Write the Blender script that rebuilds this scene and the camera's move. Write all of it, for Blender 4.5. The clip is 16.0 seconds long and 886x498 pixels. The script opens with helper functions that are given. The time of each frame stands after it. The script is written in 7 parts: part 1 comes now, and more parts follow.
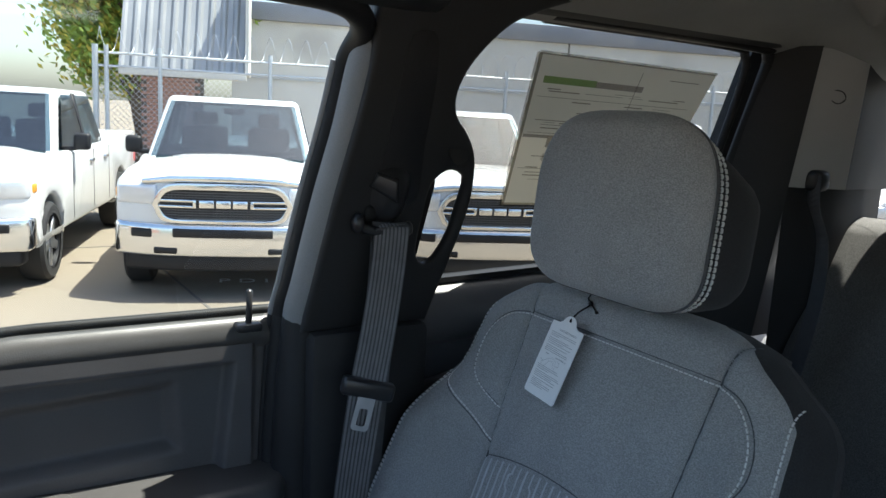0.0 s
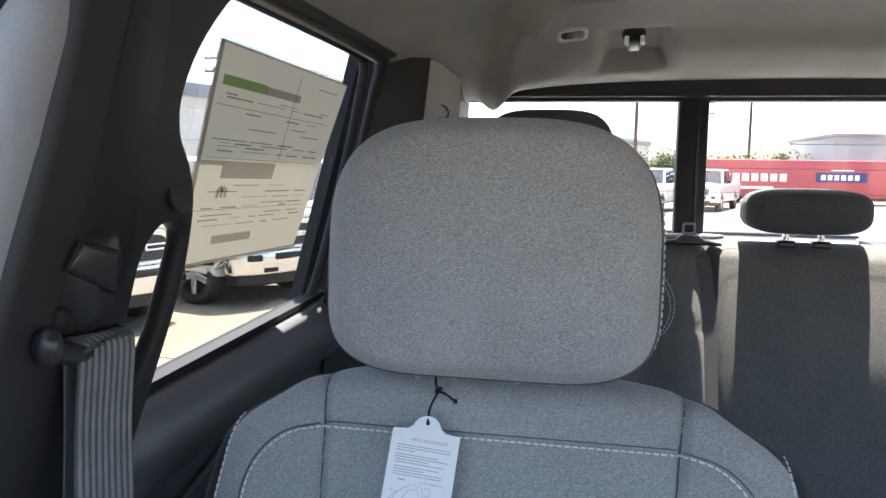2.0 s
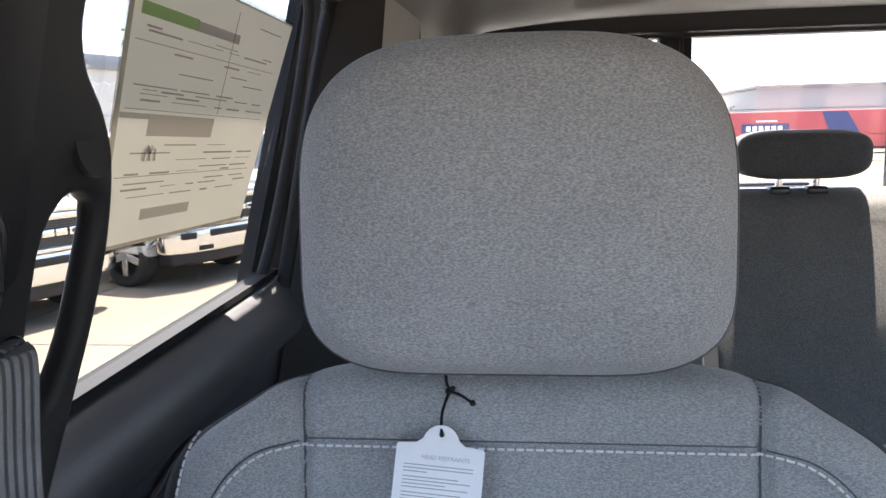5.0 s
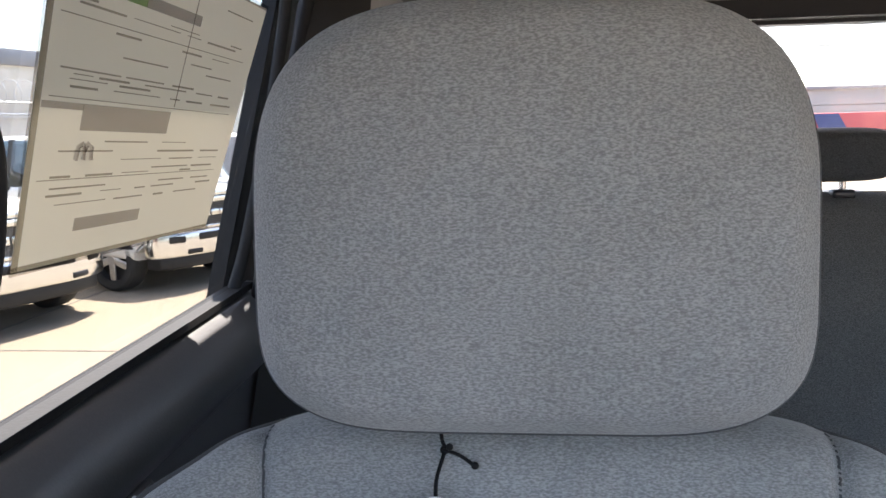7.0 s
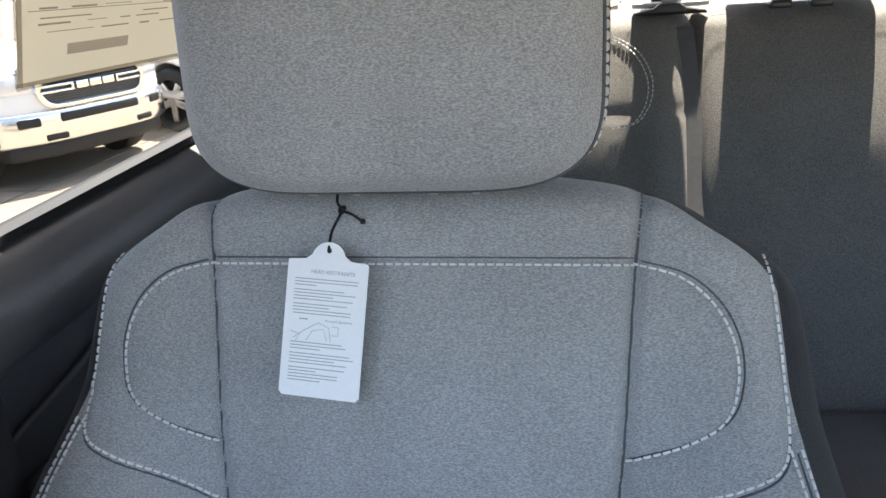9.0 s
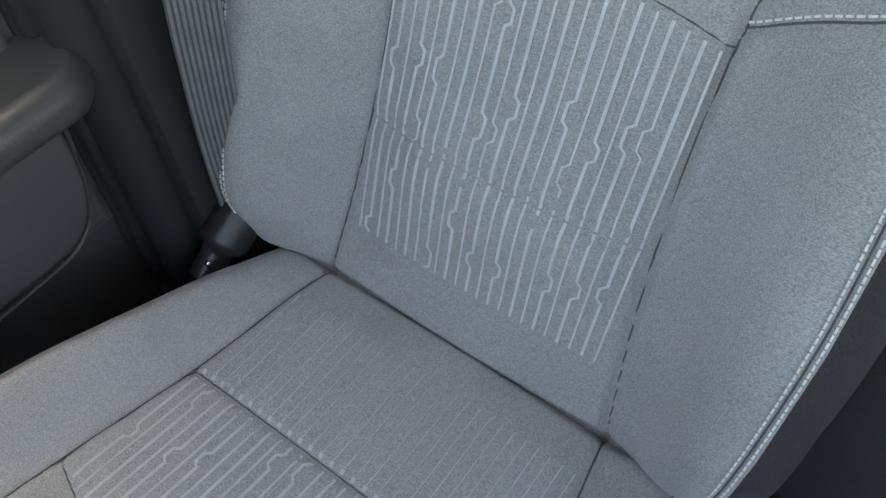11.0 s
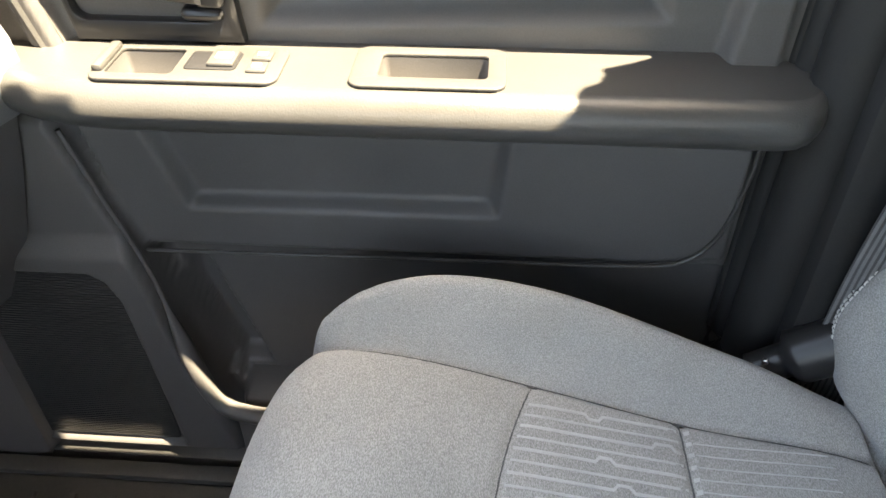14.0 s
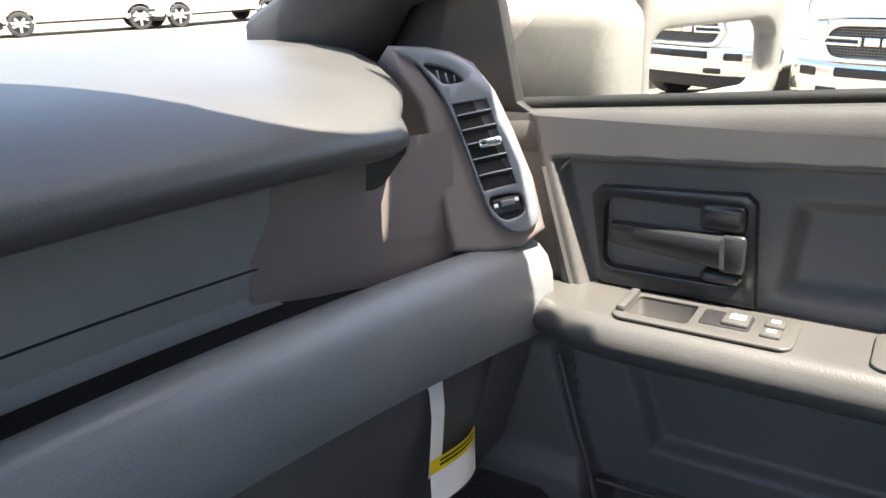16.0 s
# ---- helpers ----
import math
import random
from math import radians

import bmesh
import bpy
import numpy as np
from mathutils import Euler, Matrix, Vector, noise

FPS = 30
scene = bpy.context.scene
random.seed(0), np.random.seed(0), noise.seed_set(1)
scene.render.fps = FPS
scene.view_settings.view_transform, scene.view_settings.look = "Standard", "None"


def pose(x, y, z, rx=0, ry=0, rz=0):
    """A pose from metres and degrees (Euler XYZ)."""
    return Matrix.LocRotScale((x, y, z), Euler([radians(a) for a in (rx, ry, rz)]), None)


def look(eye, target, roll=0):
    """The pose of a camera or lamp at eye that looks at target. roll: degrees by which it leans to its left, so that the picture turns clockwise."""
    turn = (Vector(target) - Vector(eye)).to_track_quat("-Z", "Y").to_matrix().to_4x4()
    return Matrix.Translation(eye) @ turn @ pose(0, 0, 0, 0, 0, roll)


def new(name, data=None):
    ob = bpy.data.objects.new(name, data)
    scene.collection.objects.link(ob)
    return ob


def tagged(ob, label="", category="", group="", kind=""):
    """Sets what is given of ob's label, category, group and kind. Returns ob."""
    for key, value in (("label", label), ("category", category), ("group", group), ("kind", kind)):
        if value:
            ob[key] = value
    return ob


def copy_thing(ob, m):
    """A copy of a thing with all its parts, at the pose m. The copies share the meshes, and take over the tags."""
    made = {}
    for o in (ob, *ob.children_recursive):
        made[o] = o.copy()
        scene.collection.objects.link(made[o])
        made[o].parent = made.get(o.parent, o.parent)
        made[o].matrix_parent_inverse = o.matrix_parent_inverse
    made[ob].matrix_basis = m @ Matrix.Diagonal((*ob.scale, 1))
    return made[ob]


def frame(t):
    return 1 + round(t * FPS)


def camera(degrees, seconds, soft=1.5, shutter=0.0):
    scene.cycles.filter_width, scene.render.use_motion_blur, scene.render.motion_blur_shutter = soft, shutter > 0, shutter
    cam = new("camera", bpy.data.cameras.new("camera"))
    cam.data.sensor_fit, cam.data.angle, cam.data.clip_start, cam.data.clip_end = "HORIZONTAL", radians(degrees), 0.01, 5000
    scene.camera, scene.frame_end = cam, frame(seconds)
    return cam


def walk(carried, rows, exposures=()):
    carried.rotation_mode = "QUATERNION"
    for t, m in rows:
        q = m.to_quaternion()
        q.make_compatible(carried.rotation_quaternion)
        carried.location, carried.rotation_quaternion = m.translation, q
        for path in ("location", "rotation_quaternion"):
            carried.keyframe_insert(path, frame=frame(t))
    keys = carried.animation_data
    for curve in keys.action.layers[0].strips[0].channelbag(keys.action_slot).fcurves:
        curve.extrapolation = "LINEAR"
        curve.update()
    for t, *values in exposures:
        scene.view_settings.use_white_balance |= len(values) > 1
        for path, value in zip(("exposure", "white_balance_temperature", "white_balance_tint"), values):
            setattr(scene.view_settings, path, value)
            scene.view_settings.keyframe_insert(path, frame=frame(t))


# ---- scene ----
cam = camera(59.4, 16.0, soft=1.5)
PATH = [
    (0, (-0.226, 0.455, 1.856), (1.436, -0.604, 1.519), 3.1),
    (0.6, (0.145, 0.386, 1.884), (1.359, -1.194, 1.715), 3.4),
    (1, (0.251, 0.39, 1.861), (1.148, -1.395, 1.778), 1.9),
    (1.5, (0.304, 0.434, 1.837), (0.888, -1.476, 1.74), 0.9),
    (2, (0.338, 0.445, 1.832), (0.728, -1.506, 1.622), 0.9),
    (2.5, (0.345, 0.429, 1.833), (0.659, -1.522, 1.524), 0.3),
    (3, (0.355, 0.412, 1.833), (0.671, -1.535, 1.506), -0.2),
    (3.5, (0.382, 0.388, 1.827), (0.728, -1.558, 1.521), -0.2),
    (4, (0.409, 0.34, 1.804), (0.691, -1.614, 1.483), -0.2),
    (4.5, (0.411, 0.322, 1.813), (0.651, -1.64, 1.51), -1.2),
    (7, (0.427, 0.192, 1.806), (0.639, -1.776, 1.516), -1.4),
    (7.5, (0.401, 0.183, 1.826), (0.585, -1.765, 1.408), -1.1),
    (8, (0.354, 0.218, 1.836), (0.525, -1.717, 1.362), -3.2),
    (8.5, (0.319, 0.248, 1.836), (0.564, -1.632, 1.199), -4.2),
    (9, (0.294, 0.3, 1.797), (0.672, -1.54, 1.108), -4.0),
    (9.5, (0.269, 0.321, 1.791), (0.775, -1.386, 0.881), -4.0),
    (10, (0.233, 0.328, 1.75), (0.877, -1.219, 0.659), -3.9),
    (10.2, (0.228, 0.324, 1.755), (0.889, -1.11, 0.528), -4.3),
    (12.3, (0.1, 0.306, 1.716), (0.985, -0.001, -0.051), 0.0),
    (12.5, (0.1, 0.314, 1.701), (1.04, 0.058, -0.046), 1.3),
    (12.8, (0.115, 0.315, 1.673), (1.164, 0.12, -0.018), 1.3),
    (13.2, (0.15, 0.317, 1.655), (1.383, 0.226, 0.084), 0.0),
    (13.6, (0.171, 0.338, 1.655), (1.56, 0.342, 0.216), -0.1),
    (14, (0.153, 0.354, 1.662), (1.686, 0.475, 0.383), -0.5),
    (14.5, (0.119, 0.351, 1.687), (1.765, 0.625, 0.586), -1.4),
    (15.2, (0.066, 0.408, 1.685), (1.781, 0.899, 0.781), -0.8),
    (15.5, (0.077, 0.418, 1.692), (1.758, 1.107, 0.856), -1.0),
    (16, (0.064, 0.466, 1.678), (1.644, 1.485, 0.996), -2.2),
]
EXPO = [(0.0, 1.55, 6300, 6), (0.6, 1.98, 6350, 8), (1.5, 2.6, 6400, 10), (3.0, 2.8, 6700, 13), (4.7, 2.82, 6700, 15), (7.0, 2.72, 6850, 15), (9.0, 2.98, 7150, 12), (10.2, 3.08, 7900, 9), (12.3, 3.6, 9200, 6), (13.4, 3.5, 9200, 7), (14.0, 3.7, 9100, 8), (14.5, 3.74, 8600, 10), (15.0, 3.35, 7700, 10), (15.5, 3.1, 7400, 10), (16.0, 2.62, 7100, 10)]
walk(cam, [(t, look(eye, target, roll)) for t, eye, target, roll in PATH], EXPO)

# ---- light ----
SUN_FROM = Vector((-0.09, -0.40, 1.0)).normalized()
world = bpy.data.worlds.new("sky")
scene.world = world
world.use_nodes = True
wn = world.node_tree
sky = wn.nodes.new("ShaderNodeTexSky")
sky.sky_type = "NISHITA"
sky.sun_disc = False
sky.sun_elevation = math.asin(SUN_FROM.z)
sky.sun_rotation = math.atan2(SUN_FROM.x, SUN_FROM.y)
sky.air_density, sky.dust_density, sky.ozone_density = 0.9, 2.2, 0.4
wn.links.new(sky.outputs[0], wn.nodes["Background"].inputs[0])
wn.nodes["Background"].inputs[1].default_value = 0.15
sun = new("sun", bpy.data.lights.new("sun", "SUN"))
sun.data.energy, sun.data.angle, sun.data.color = 5.0, radians(0.5), (1.0, 0.95, 0.86)
sun.matrix_world = SUN_FROM.to_track_quat("Z", "Y").to_matrix().to_4x4()


# ---- materials ----
def material(name, color, rough=0.6, metal=0.0, vary=0.15, scale=30.0, fine=400.0, bump=0.1, dist=0.001, spec=0.5,
             stain=0.0, stain_color=(0.1, 0.08, 0.06), stain_scale=1.5, coat=0.0):
    """A surface with broad and fine variation of its colour, stains, roughness and a fine relief."""
    m = bpy.data.materials.new(name)
    m.use_nodes = True
    t = m.node_tree
    n, l = t.nodes, t.links
    b = n["Principled BSDF"]
    co = n.new("ShaderNodeTexCoord")
    big = n.new("ShaderNodeTexNoise")
    big.inputs["Scale"].default_value, big.inputs["Detail"].default_value = scale, 4
    small = n.new("ShaderNodeTexNoise")
    small.inputs["Scale"].default_value, small.inputs["Detail"].default_value = fine, 3
    l.new(co.outputs["Object"], big.inputs["Vector"])
    l.new(co.outputs["Object"], small.inputs["Vector"])
    add = n.new("ShaderNodeMath")
    add.operation = "ADD"
    l.new(big.outputs[0], add.inputs[0])
    l.new(small.outputs[0], add.inputs[1])
    ramp = n.new("ShaderNodeMapRange")
    ramp.inputs["From Min"].default_value, ramp.inputs["From Max"].default_value = 0.6, 1.4
    ramp.inputs["To Min"].default_value, ramp.inputs["To Max"].default_value = 1 - vary, 1 + vary
    l.new(add.outputs[0], ramp.inputs["Value"])
    mul = n.new("ShaderNodeVectorMath")
    mul.operation = "SCALE"
    mul.inputs[0].default_value = color
    l.new(ramp.outputs[0], mul.inputs["Scale"])
    out = mul.outputs[0]
    if stain:
        st = n.new("ShaderNodeTexNoise")
        st.inputs["Scale"].default_value, st.inputs["Detail"].default_value = stain_scale, 6
        l.new(co.outputs["Object"], st.inputs["Vector"])
        sr = n.new("ShaderNodeMapRange")
        sr.inputs["From Min"].default_value, sr.inputs["From Max"].default_value = 0.52, 0.72
        sr.inputs["To Max"].default_value = stain
        l.new(st.outputs[0], sr.inputs["Value"])
        mix = n.new("ShaderNodeMix")
        mix.data_type = "RGBA"
        mix.inputs["B"].default_value = (*stain_color, 1)
        l.new(sr.outputs[0], mix.inputs["Factor"])
        l.new(out, mix.inputs["A"])
        out = mix.outputs["Result"]
    l.new(out, b.inputs["Base Color"])
    rr = n.new("ShaderNodeMapRange")
    rr.inputs["To Min"].default_value, rr.inputs["To Max"].default_value = max(0.01, rough - 0.5 * vary), min(1, rough + 0.5 * vary)
    l.new(big.outputs[0], rr.inputs["Value"])
    l.new(rr.outputs[0], b.inputs["Roughness"])
    b.inputs["Metallic"].default_value = metal
    b.inputs["Specular IOR Level"].default_value = spec
    b.inputs["Coat Weight"].default_value = coat
    if bump:
        bp = n.new("ShaderNodeBump")
        bp.inputs["Strength"].default_value, bp.inputs["Distance"].default_value = bump, dist
        l.new(small.outputs[0], bp.inputs["Height"])
        l.new(bp.outputs[0], b.inputs["Normal"])
    return m


def cloth(name, color, pale, weave=1500.0, sheen=0.25):
    """Woven heather cloth: pale and dark threads, crossing ribs and slight fuzz."""
    m = bpy.data.materials.new(name)
    m.use_nodes = True
    t = m.node_tree
    n, l = t.nodes, t.links
    b = n["Principled BSDF"]
    co = n.new("ShaderNodeTexCoord")
    threads = n.new("ShaderNodeMapping")
    threads.inputs["Scale"].default_value = (0.42, 1.0, 1.0)
    l.new(co.outputs["Object"], threads.inputs["Vector"])
    speck = n.new("ShaderNodeTexNoise")
    speck.inputs["Scale"].default_value, speck.inputs["Detail"].default_value = 1150, 3
    l.new(threads.outputs[0], speck.inputs["Vector"])
    broad = n.new("ShaderNodeTexNoise")
    broad.inputs["Scale"].default_value = 14
    l.new(co.outputs["Object"], broad.inputs["Vector"])
    lines = n.new("ShaderNodeTexWave")
    lines.bands_direction = "DIAGONAL"
    lines.inputs["Scale"].default_value, lines.inputs["Distortion"].default_value = weave / 6.3, 1.5
    l.new(co.outputs["Object"], lines.inputs["Vector"])
    f = n.new("ShaderNodeMapRange")
    f.inputs["From Min"].default_value, f.inputs["From Max"].default_value = 0.36, 0.66
    l.new(speck.outputs[0], f.inputs["Value"])
    mix = n.new("ShaderNodeMix")
    mix.data_type = "RGBA"
    mix.inputs["A"].default_value, mix.inputs["B"].default_value = (*color, 1), (*pale, 1)
    l.new(f.outputs[0], mix.inputs["Factor"])
    sc = n.new("ShaderNodeVectorMath")
    sc.operation = "SCALE"
    l.new(mix.outputs["Result"], sc.inputs[0])
    br = n.new("ShaderNodeMapRange")
    br.inputs["To Min"].default_value, br.inputs["To Max"].default_value = 0.85, 1.15
    l.new(broad.outputs[0], br.inputs["Value"])
    l.new(br.outputs[0], sc.inputs["Scale"])
    l.new(sc.outputs[0], b.inputs["Base Color"])
    b.inputs["Roughness"].default_value = 0.92
    b.inputs["Specular IOR Level"].default_value = 0.2
    b.inputs["Sheen Weight"].default_value = sheen
    b.inputs["Sheen Roughness"].default_value = 0.5
    height = n.new("ShaderNodeMath")
    height.operation = "ADD"
    l.new(speck.outputs[0], height.inputs[0])
    faint = n.new("ShaderNodeMath")
    faint.operation = "MULTIPLY"
    faint.inputs[1].default_value = 0.35
    l.new(lines.outputs["Fac"], faint.inputs[0])
    l.new(faint.outputs[0], height.inputs[1])
    bp = n.new("ShaderNodeBump")
    bp.inputs["Strength"].default_value, bp.inputs["Distance"].default_value = 0.35, 0.0006
    l.new(height.outputs[0], bp.inputs["Height"])
    l.new(bp.outputs[0], b.inputs["Normal"])
    return m


def pane(name, tint=(0.88, 0.90, 0.89), gloss_least=0.035):
    """Thin window glass."""
    m = bpy.data.materials.new(name)
    m.use_nodes = True
    t = m.node_tree
    n, l = t.nodes, t.links
    n.remove(n["Principled BSDF"])
    clear = n.new("ShaderNodeBsdfTransparent")
    clear.inputs[0].default_value = (*tint, 1)
    gloss = n.new("ShaderNodeBsdfGlossy")
    gloss.inputs["Roughness"].default_value = 0.02
    lw = n.new("ShaderNodeLayerWeight")
    lw.inputs["Blend"].default_value = 0.5
    pw = n.new("ShaderNodeMath")
    pw.operation = "POWER"
    pw.inputs[1].default_value = 5.0
    l.new(lw.outputs["Facing"], pw.inputs[0])
    fr = n.new("ShaderNodeMapRange")
    fr.inputs["To Min"].default_value, fr.inputs["To Max"].default_value = gloss_least, 0.75
    l.new(pw.outputs[0], fr.inputs["Value"])
    mix = n.new("ShaderNodeMixShader")
    l.new(fr.outputs[0], mix.inputs[0])
    l.new(clear.outputs[0], mix.inputs[1])
    l.new(gloss.outputs[0], mix.inputs[2])
    l.new(mix.outputs[0], n["Material Output"].inputs[0])
    return m


CLOTH = cloth("grey_cloth", (0.235, 0.236, 0.232), (0.435, 0.435, 0.428))
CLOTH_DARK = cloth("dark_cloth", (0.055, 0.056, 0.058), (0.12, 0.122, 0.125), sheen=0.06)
# bench cloth, its colour lowered to deepen the shade in the rear
CLOTH_REAR = cloth("shaded_rear_cloth", (0.085, 0.083, 0.079), (0.20, 0.196, 0.187), sheen=0.06)
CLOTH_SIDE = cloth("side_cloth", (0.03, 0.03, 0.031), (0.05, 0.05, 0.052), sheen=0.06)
STRIPE_BACK = material("back_stripe_thread", (0.54, 0.55, 0.555), 0.9, vary=0.2, fine=900, bump=0.2)
STRIPE = material("stripe_thread", (0.47, 0.48, 0.485), 0.9, vary=0.2, fine=900, bump=0.2)
THREAD = material("stitch_thread", (0.74, 0.74, 0.72), 0.85, vary=0.2, fine=900, bump=0.2)
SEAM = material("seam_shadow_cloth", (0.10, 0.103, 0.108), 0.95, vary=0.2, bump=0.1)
VINYL = material("grained_vinyl", (0.066, 0.0645, 0.063), 0.36, vary=0.16, scale=12, fine=520, bump=0.26, dist=0.0008)
# dash roll and shelf: dark trim paled and blued for the sky's sheen
DASHROLL = material("skylit_roll_vinyl", (0.185, 0.192, 0.203), 0.33, vary=0.14, scale=12, fine=520, bump=0.26, dist=0.0008, spec=0.6)
DASHWALL = material("skylit_shelf_plastic", (0.215, 0.218, 0.226), 0.45, vary=0.12, scale=10, fine=700, bump=0.12, dist=0.0006)
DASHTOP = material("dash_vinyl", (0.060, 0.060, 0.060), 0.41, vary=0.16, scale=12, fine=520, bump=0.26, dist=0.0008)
PLASTIC = material("dark_plastic", (0.102, 0.098, 0.098), 0.5, vary=0.15, scale=10, fine=700, bump=0.15, dist=0.0006)
SMOOTH = material("smooth_dark_plastic", (0.024, 0.024, 0.026), 0.3, vary=0.1, scale=15, fine=700, bump=0.04)
BROWN = material("warm_dark_plastic", (0.165, 0.138, 0.134), 0.55, vary=0.12, scale=10, fine=600, bump=0.15, dist=0.0006)
SATIN = material("satin_grey_trim", (0.165, 0.18, 0.205), 0.35, metal=0.3, vary=0.08, bump=0.03)
RUBBER = material("black_rubber", (0.016, 0.016, 0.017), 0.6, vary=0.2, scale=8, fine=250, bump=0.2, spec=0.28)
PILLAR = material("pillar_trim", (0.028, 0.028, 0.029), 0.55, vary=0.12, scale=8, fine=500, bump=0.2, dist=0.0008, spec=0.28)
REARTRIM = material("rear_door_trim", (0.078, 0.080, 0.086), 0.40, vary=0.12, scale=10, fine=400, bump=0.16, dist=0.0008, spec=0.7)
SEAL = material("seal_flock", (0.23, 0.23, 0.228), 0.7, vary=0.15, scale=10, fine=600, bump=0.15)
LINER = material("headliner_cloth", (0.26, 0.255, 0.246), 0.95, vary=0.12, scale=9, fine=900, bump=0.2, dist=0.0005, spec=0.1)
GREYTRIM = material("light_grey_trim", (0.42, 0.42, 0.412), 0.55, vary=0.06, scale=8, fine=600, bump=0.1)
WEB = material("belt_webbing", (0.085, 0.086, 0.089), 0.7, vary=0.25, scale=60, fine=1200, bump=0.4, dist=0.0006)
RIBWEB = material("belt_rib", (0.20, 0.20, 0.205), 0.65, vary=0.25, scale=60, fine=1200, bump=0.4, dist=0.0006)
CHROME = material("chrome", (0.75, 0.76, 0.78), 0.12, metal=1.0, vary=0.04, bump=0)
PAPER = material("white_paper", (0.92, 0.92, 0.91), 0.75, vary=0.03, scale=20, bump=0.05)
INK = material("grey_ink", (0.42, 0.42, 0.43), 0.8, vary=0.1, bump=0)
YELLOW = material("yellow_print", (0.75, 0.58, 0.02), 0.6, vary=0.05, bump=0.03)
CARPET = material("black_carpet", (0.02, 0.02, 0.021), 0.95, vary=0.4, scale=20, fine=500, bump=0.7, dist=0.003, spec=0.28)
MAT = material("rubber_mat", (0.045, 0.046, 0.047), 0.5, vary=0.25, scale=9, fine=300, bump=0.2)
WHITE = material("white_paint", (0.72, 0.72, 0.71), 0.25, vary=0.02, scale=3, fine=40, bump=0, coat=0.6)
TYRE = material("tyre_rubber", (0.02, 0.02, 0.021), 0.8, vary=0.3, scale=8, fine=80, bump=0.3, dist=0.004)
ALLOY = material("alloy_wheel", (0.55, 0.56, 0.58), 0.3, metal=0.9, vary=0.08, bump=0)
BLACKTRIM = material("black_trim", (0.018, 0.018, 0.02), 0.45, vary=0.15, bump=0.05, spec=0.28)
LAMP = material("headlamp", (0.70, 0.72, 0.75), 0.15, metal=0.4, vary=0.2, scale=18, bump=0.1)
AMBER = material("amber_lens", (0.8, 0.32, 0.03), 0.3, vary=0.05, bump=0)
TINT = material("dark_glass", (0.035, 0.05, 0.055), 0.05, vary=0.12, scale=2.5, fine=6, bump=0, spec=0.7)
CONCRETE = material("concrete_lot", (0.215, 0.180, 0.138), 0.9, vary=0.12, scale=0.7, fine=25, bump=0.3, dist=0.004, stain=0.5,
                    stain_color=(0.15, 0.135, 0.115), stain_scale=0.22)
LOTPAINT = material("worn_lot_paint", (0.6, 0.6, 0.58), 0.9, vary=0.35, scale=9, fine=60, bump=0.1)
JOINT = material("dark_joint", (0.12, 0.11, 0.1), 0.95, vary=0.2, bump=0.1)
WALL = material("precast_wall", (0.66, 0.645, 0.60), 0.9, vary=0.08, scale=1.2, fine=20, bump=0.3, dist=0.005, stain=0.45,
                stain_color=(0.28, 0.26, 0.24), stain_scale=0.5)
COPING = material("grey_coping", (0.27, 0.28, 0.31), 0.5, metal=0.3, vary=0.1, scale=2, bump=0.05)
GALV = material("galvanised_steel", (0.50, 0.52, 0.54), 0.45, metal=0.6, vary=0.12, scale=4, fine=60, bump=0.05)
RIBBED = material("ribbed_metal", (0.37, 0.375, 0.38), 0.5, metal=0.5, vary=0.15, scale=1.5, fine=30, bump=0.1)
BRICK = material("red_brick", (0.40, 0.22, 0.17), 0.9, vary=0.25, scale=6, fine=50, bump=0.3, dist=0.004)
LEAF = material("leaf", (0.26, 0.36, 0.06), 0.6, vary=0.45, scale=1.2, fine=9, bump=0)
LEAF_FAR = material("distant_leaf", (0.10, 0.14, 0.055), 0.7, vary=0.4, scale=0.8, fine=6, bump=0)
LEAF_DRY = material("yellowing_leaf", (0.58, 0.50, 0.08), 0.6, vary=0.3, scale=1.5, fine=9, bump=0)
BARK = material("bark", (0.12, 0.09, 0.065), 0.95, vary=0.3, scale=6, fine=60, bump=0.6, dist=0.01)
RED = material("red_container_paint", (0.52, 0.10, 0.105), 0.5, vary=0.12, scale=1.0, fine=20, bump=0.05)
NAVY = material("navy_print", (0.05, 0.07, 0.2), 0.5, vary=0.1, bump=0)
SPEAKER = material("speaker_cloth", (0.05, 0.049, 0.049), 0.8, vary=0.2, scale=12, fine=500, bump=0.2, spec=0.3)
GLASS = pane("window_glass")
PRIVACY = pane("rear_side_glass", (0.68, 0.69, 0.68))
TINT_PANE = pane("tinted_glass", (0.33, 0.42, 0.47), 0.16)
GLASS_REAR = pane("rear_glass", (0.80, 0.80, 0.79))
MIRROR = material("mirror", (0.92, 0.93, 0.93), 0.01, metal=1.0, vary=0.0, bump=0)


def min_rgb(r, g, b, k):
    return (min(r * k, 0.95), min(g * k, 0.95), min(b * k, 0.95), 1)


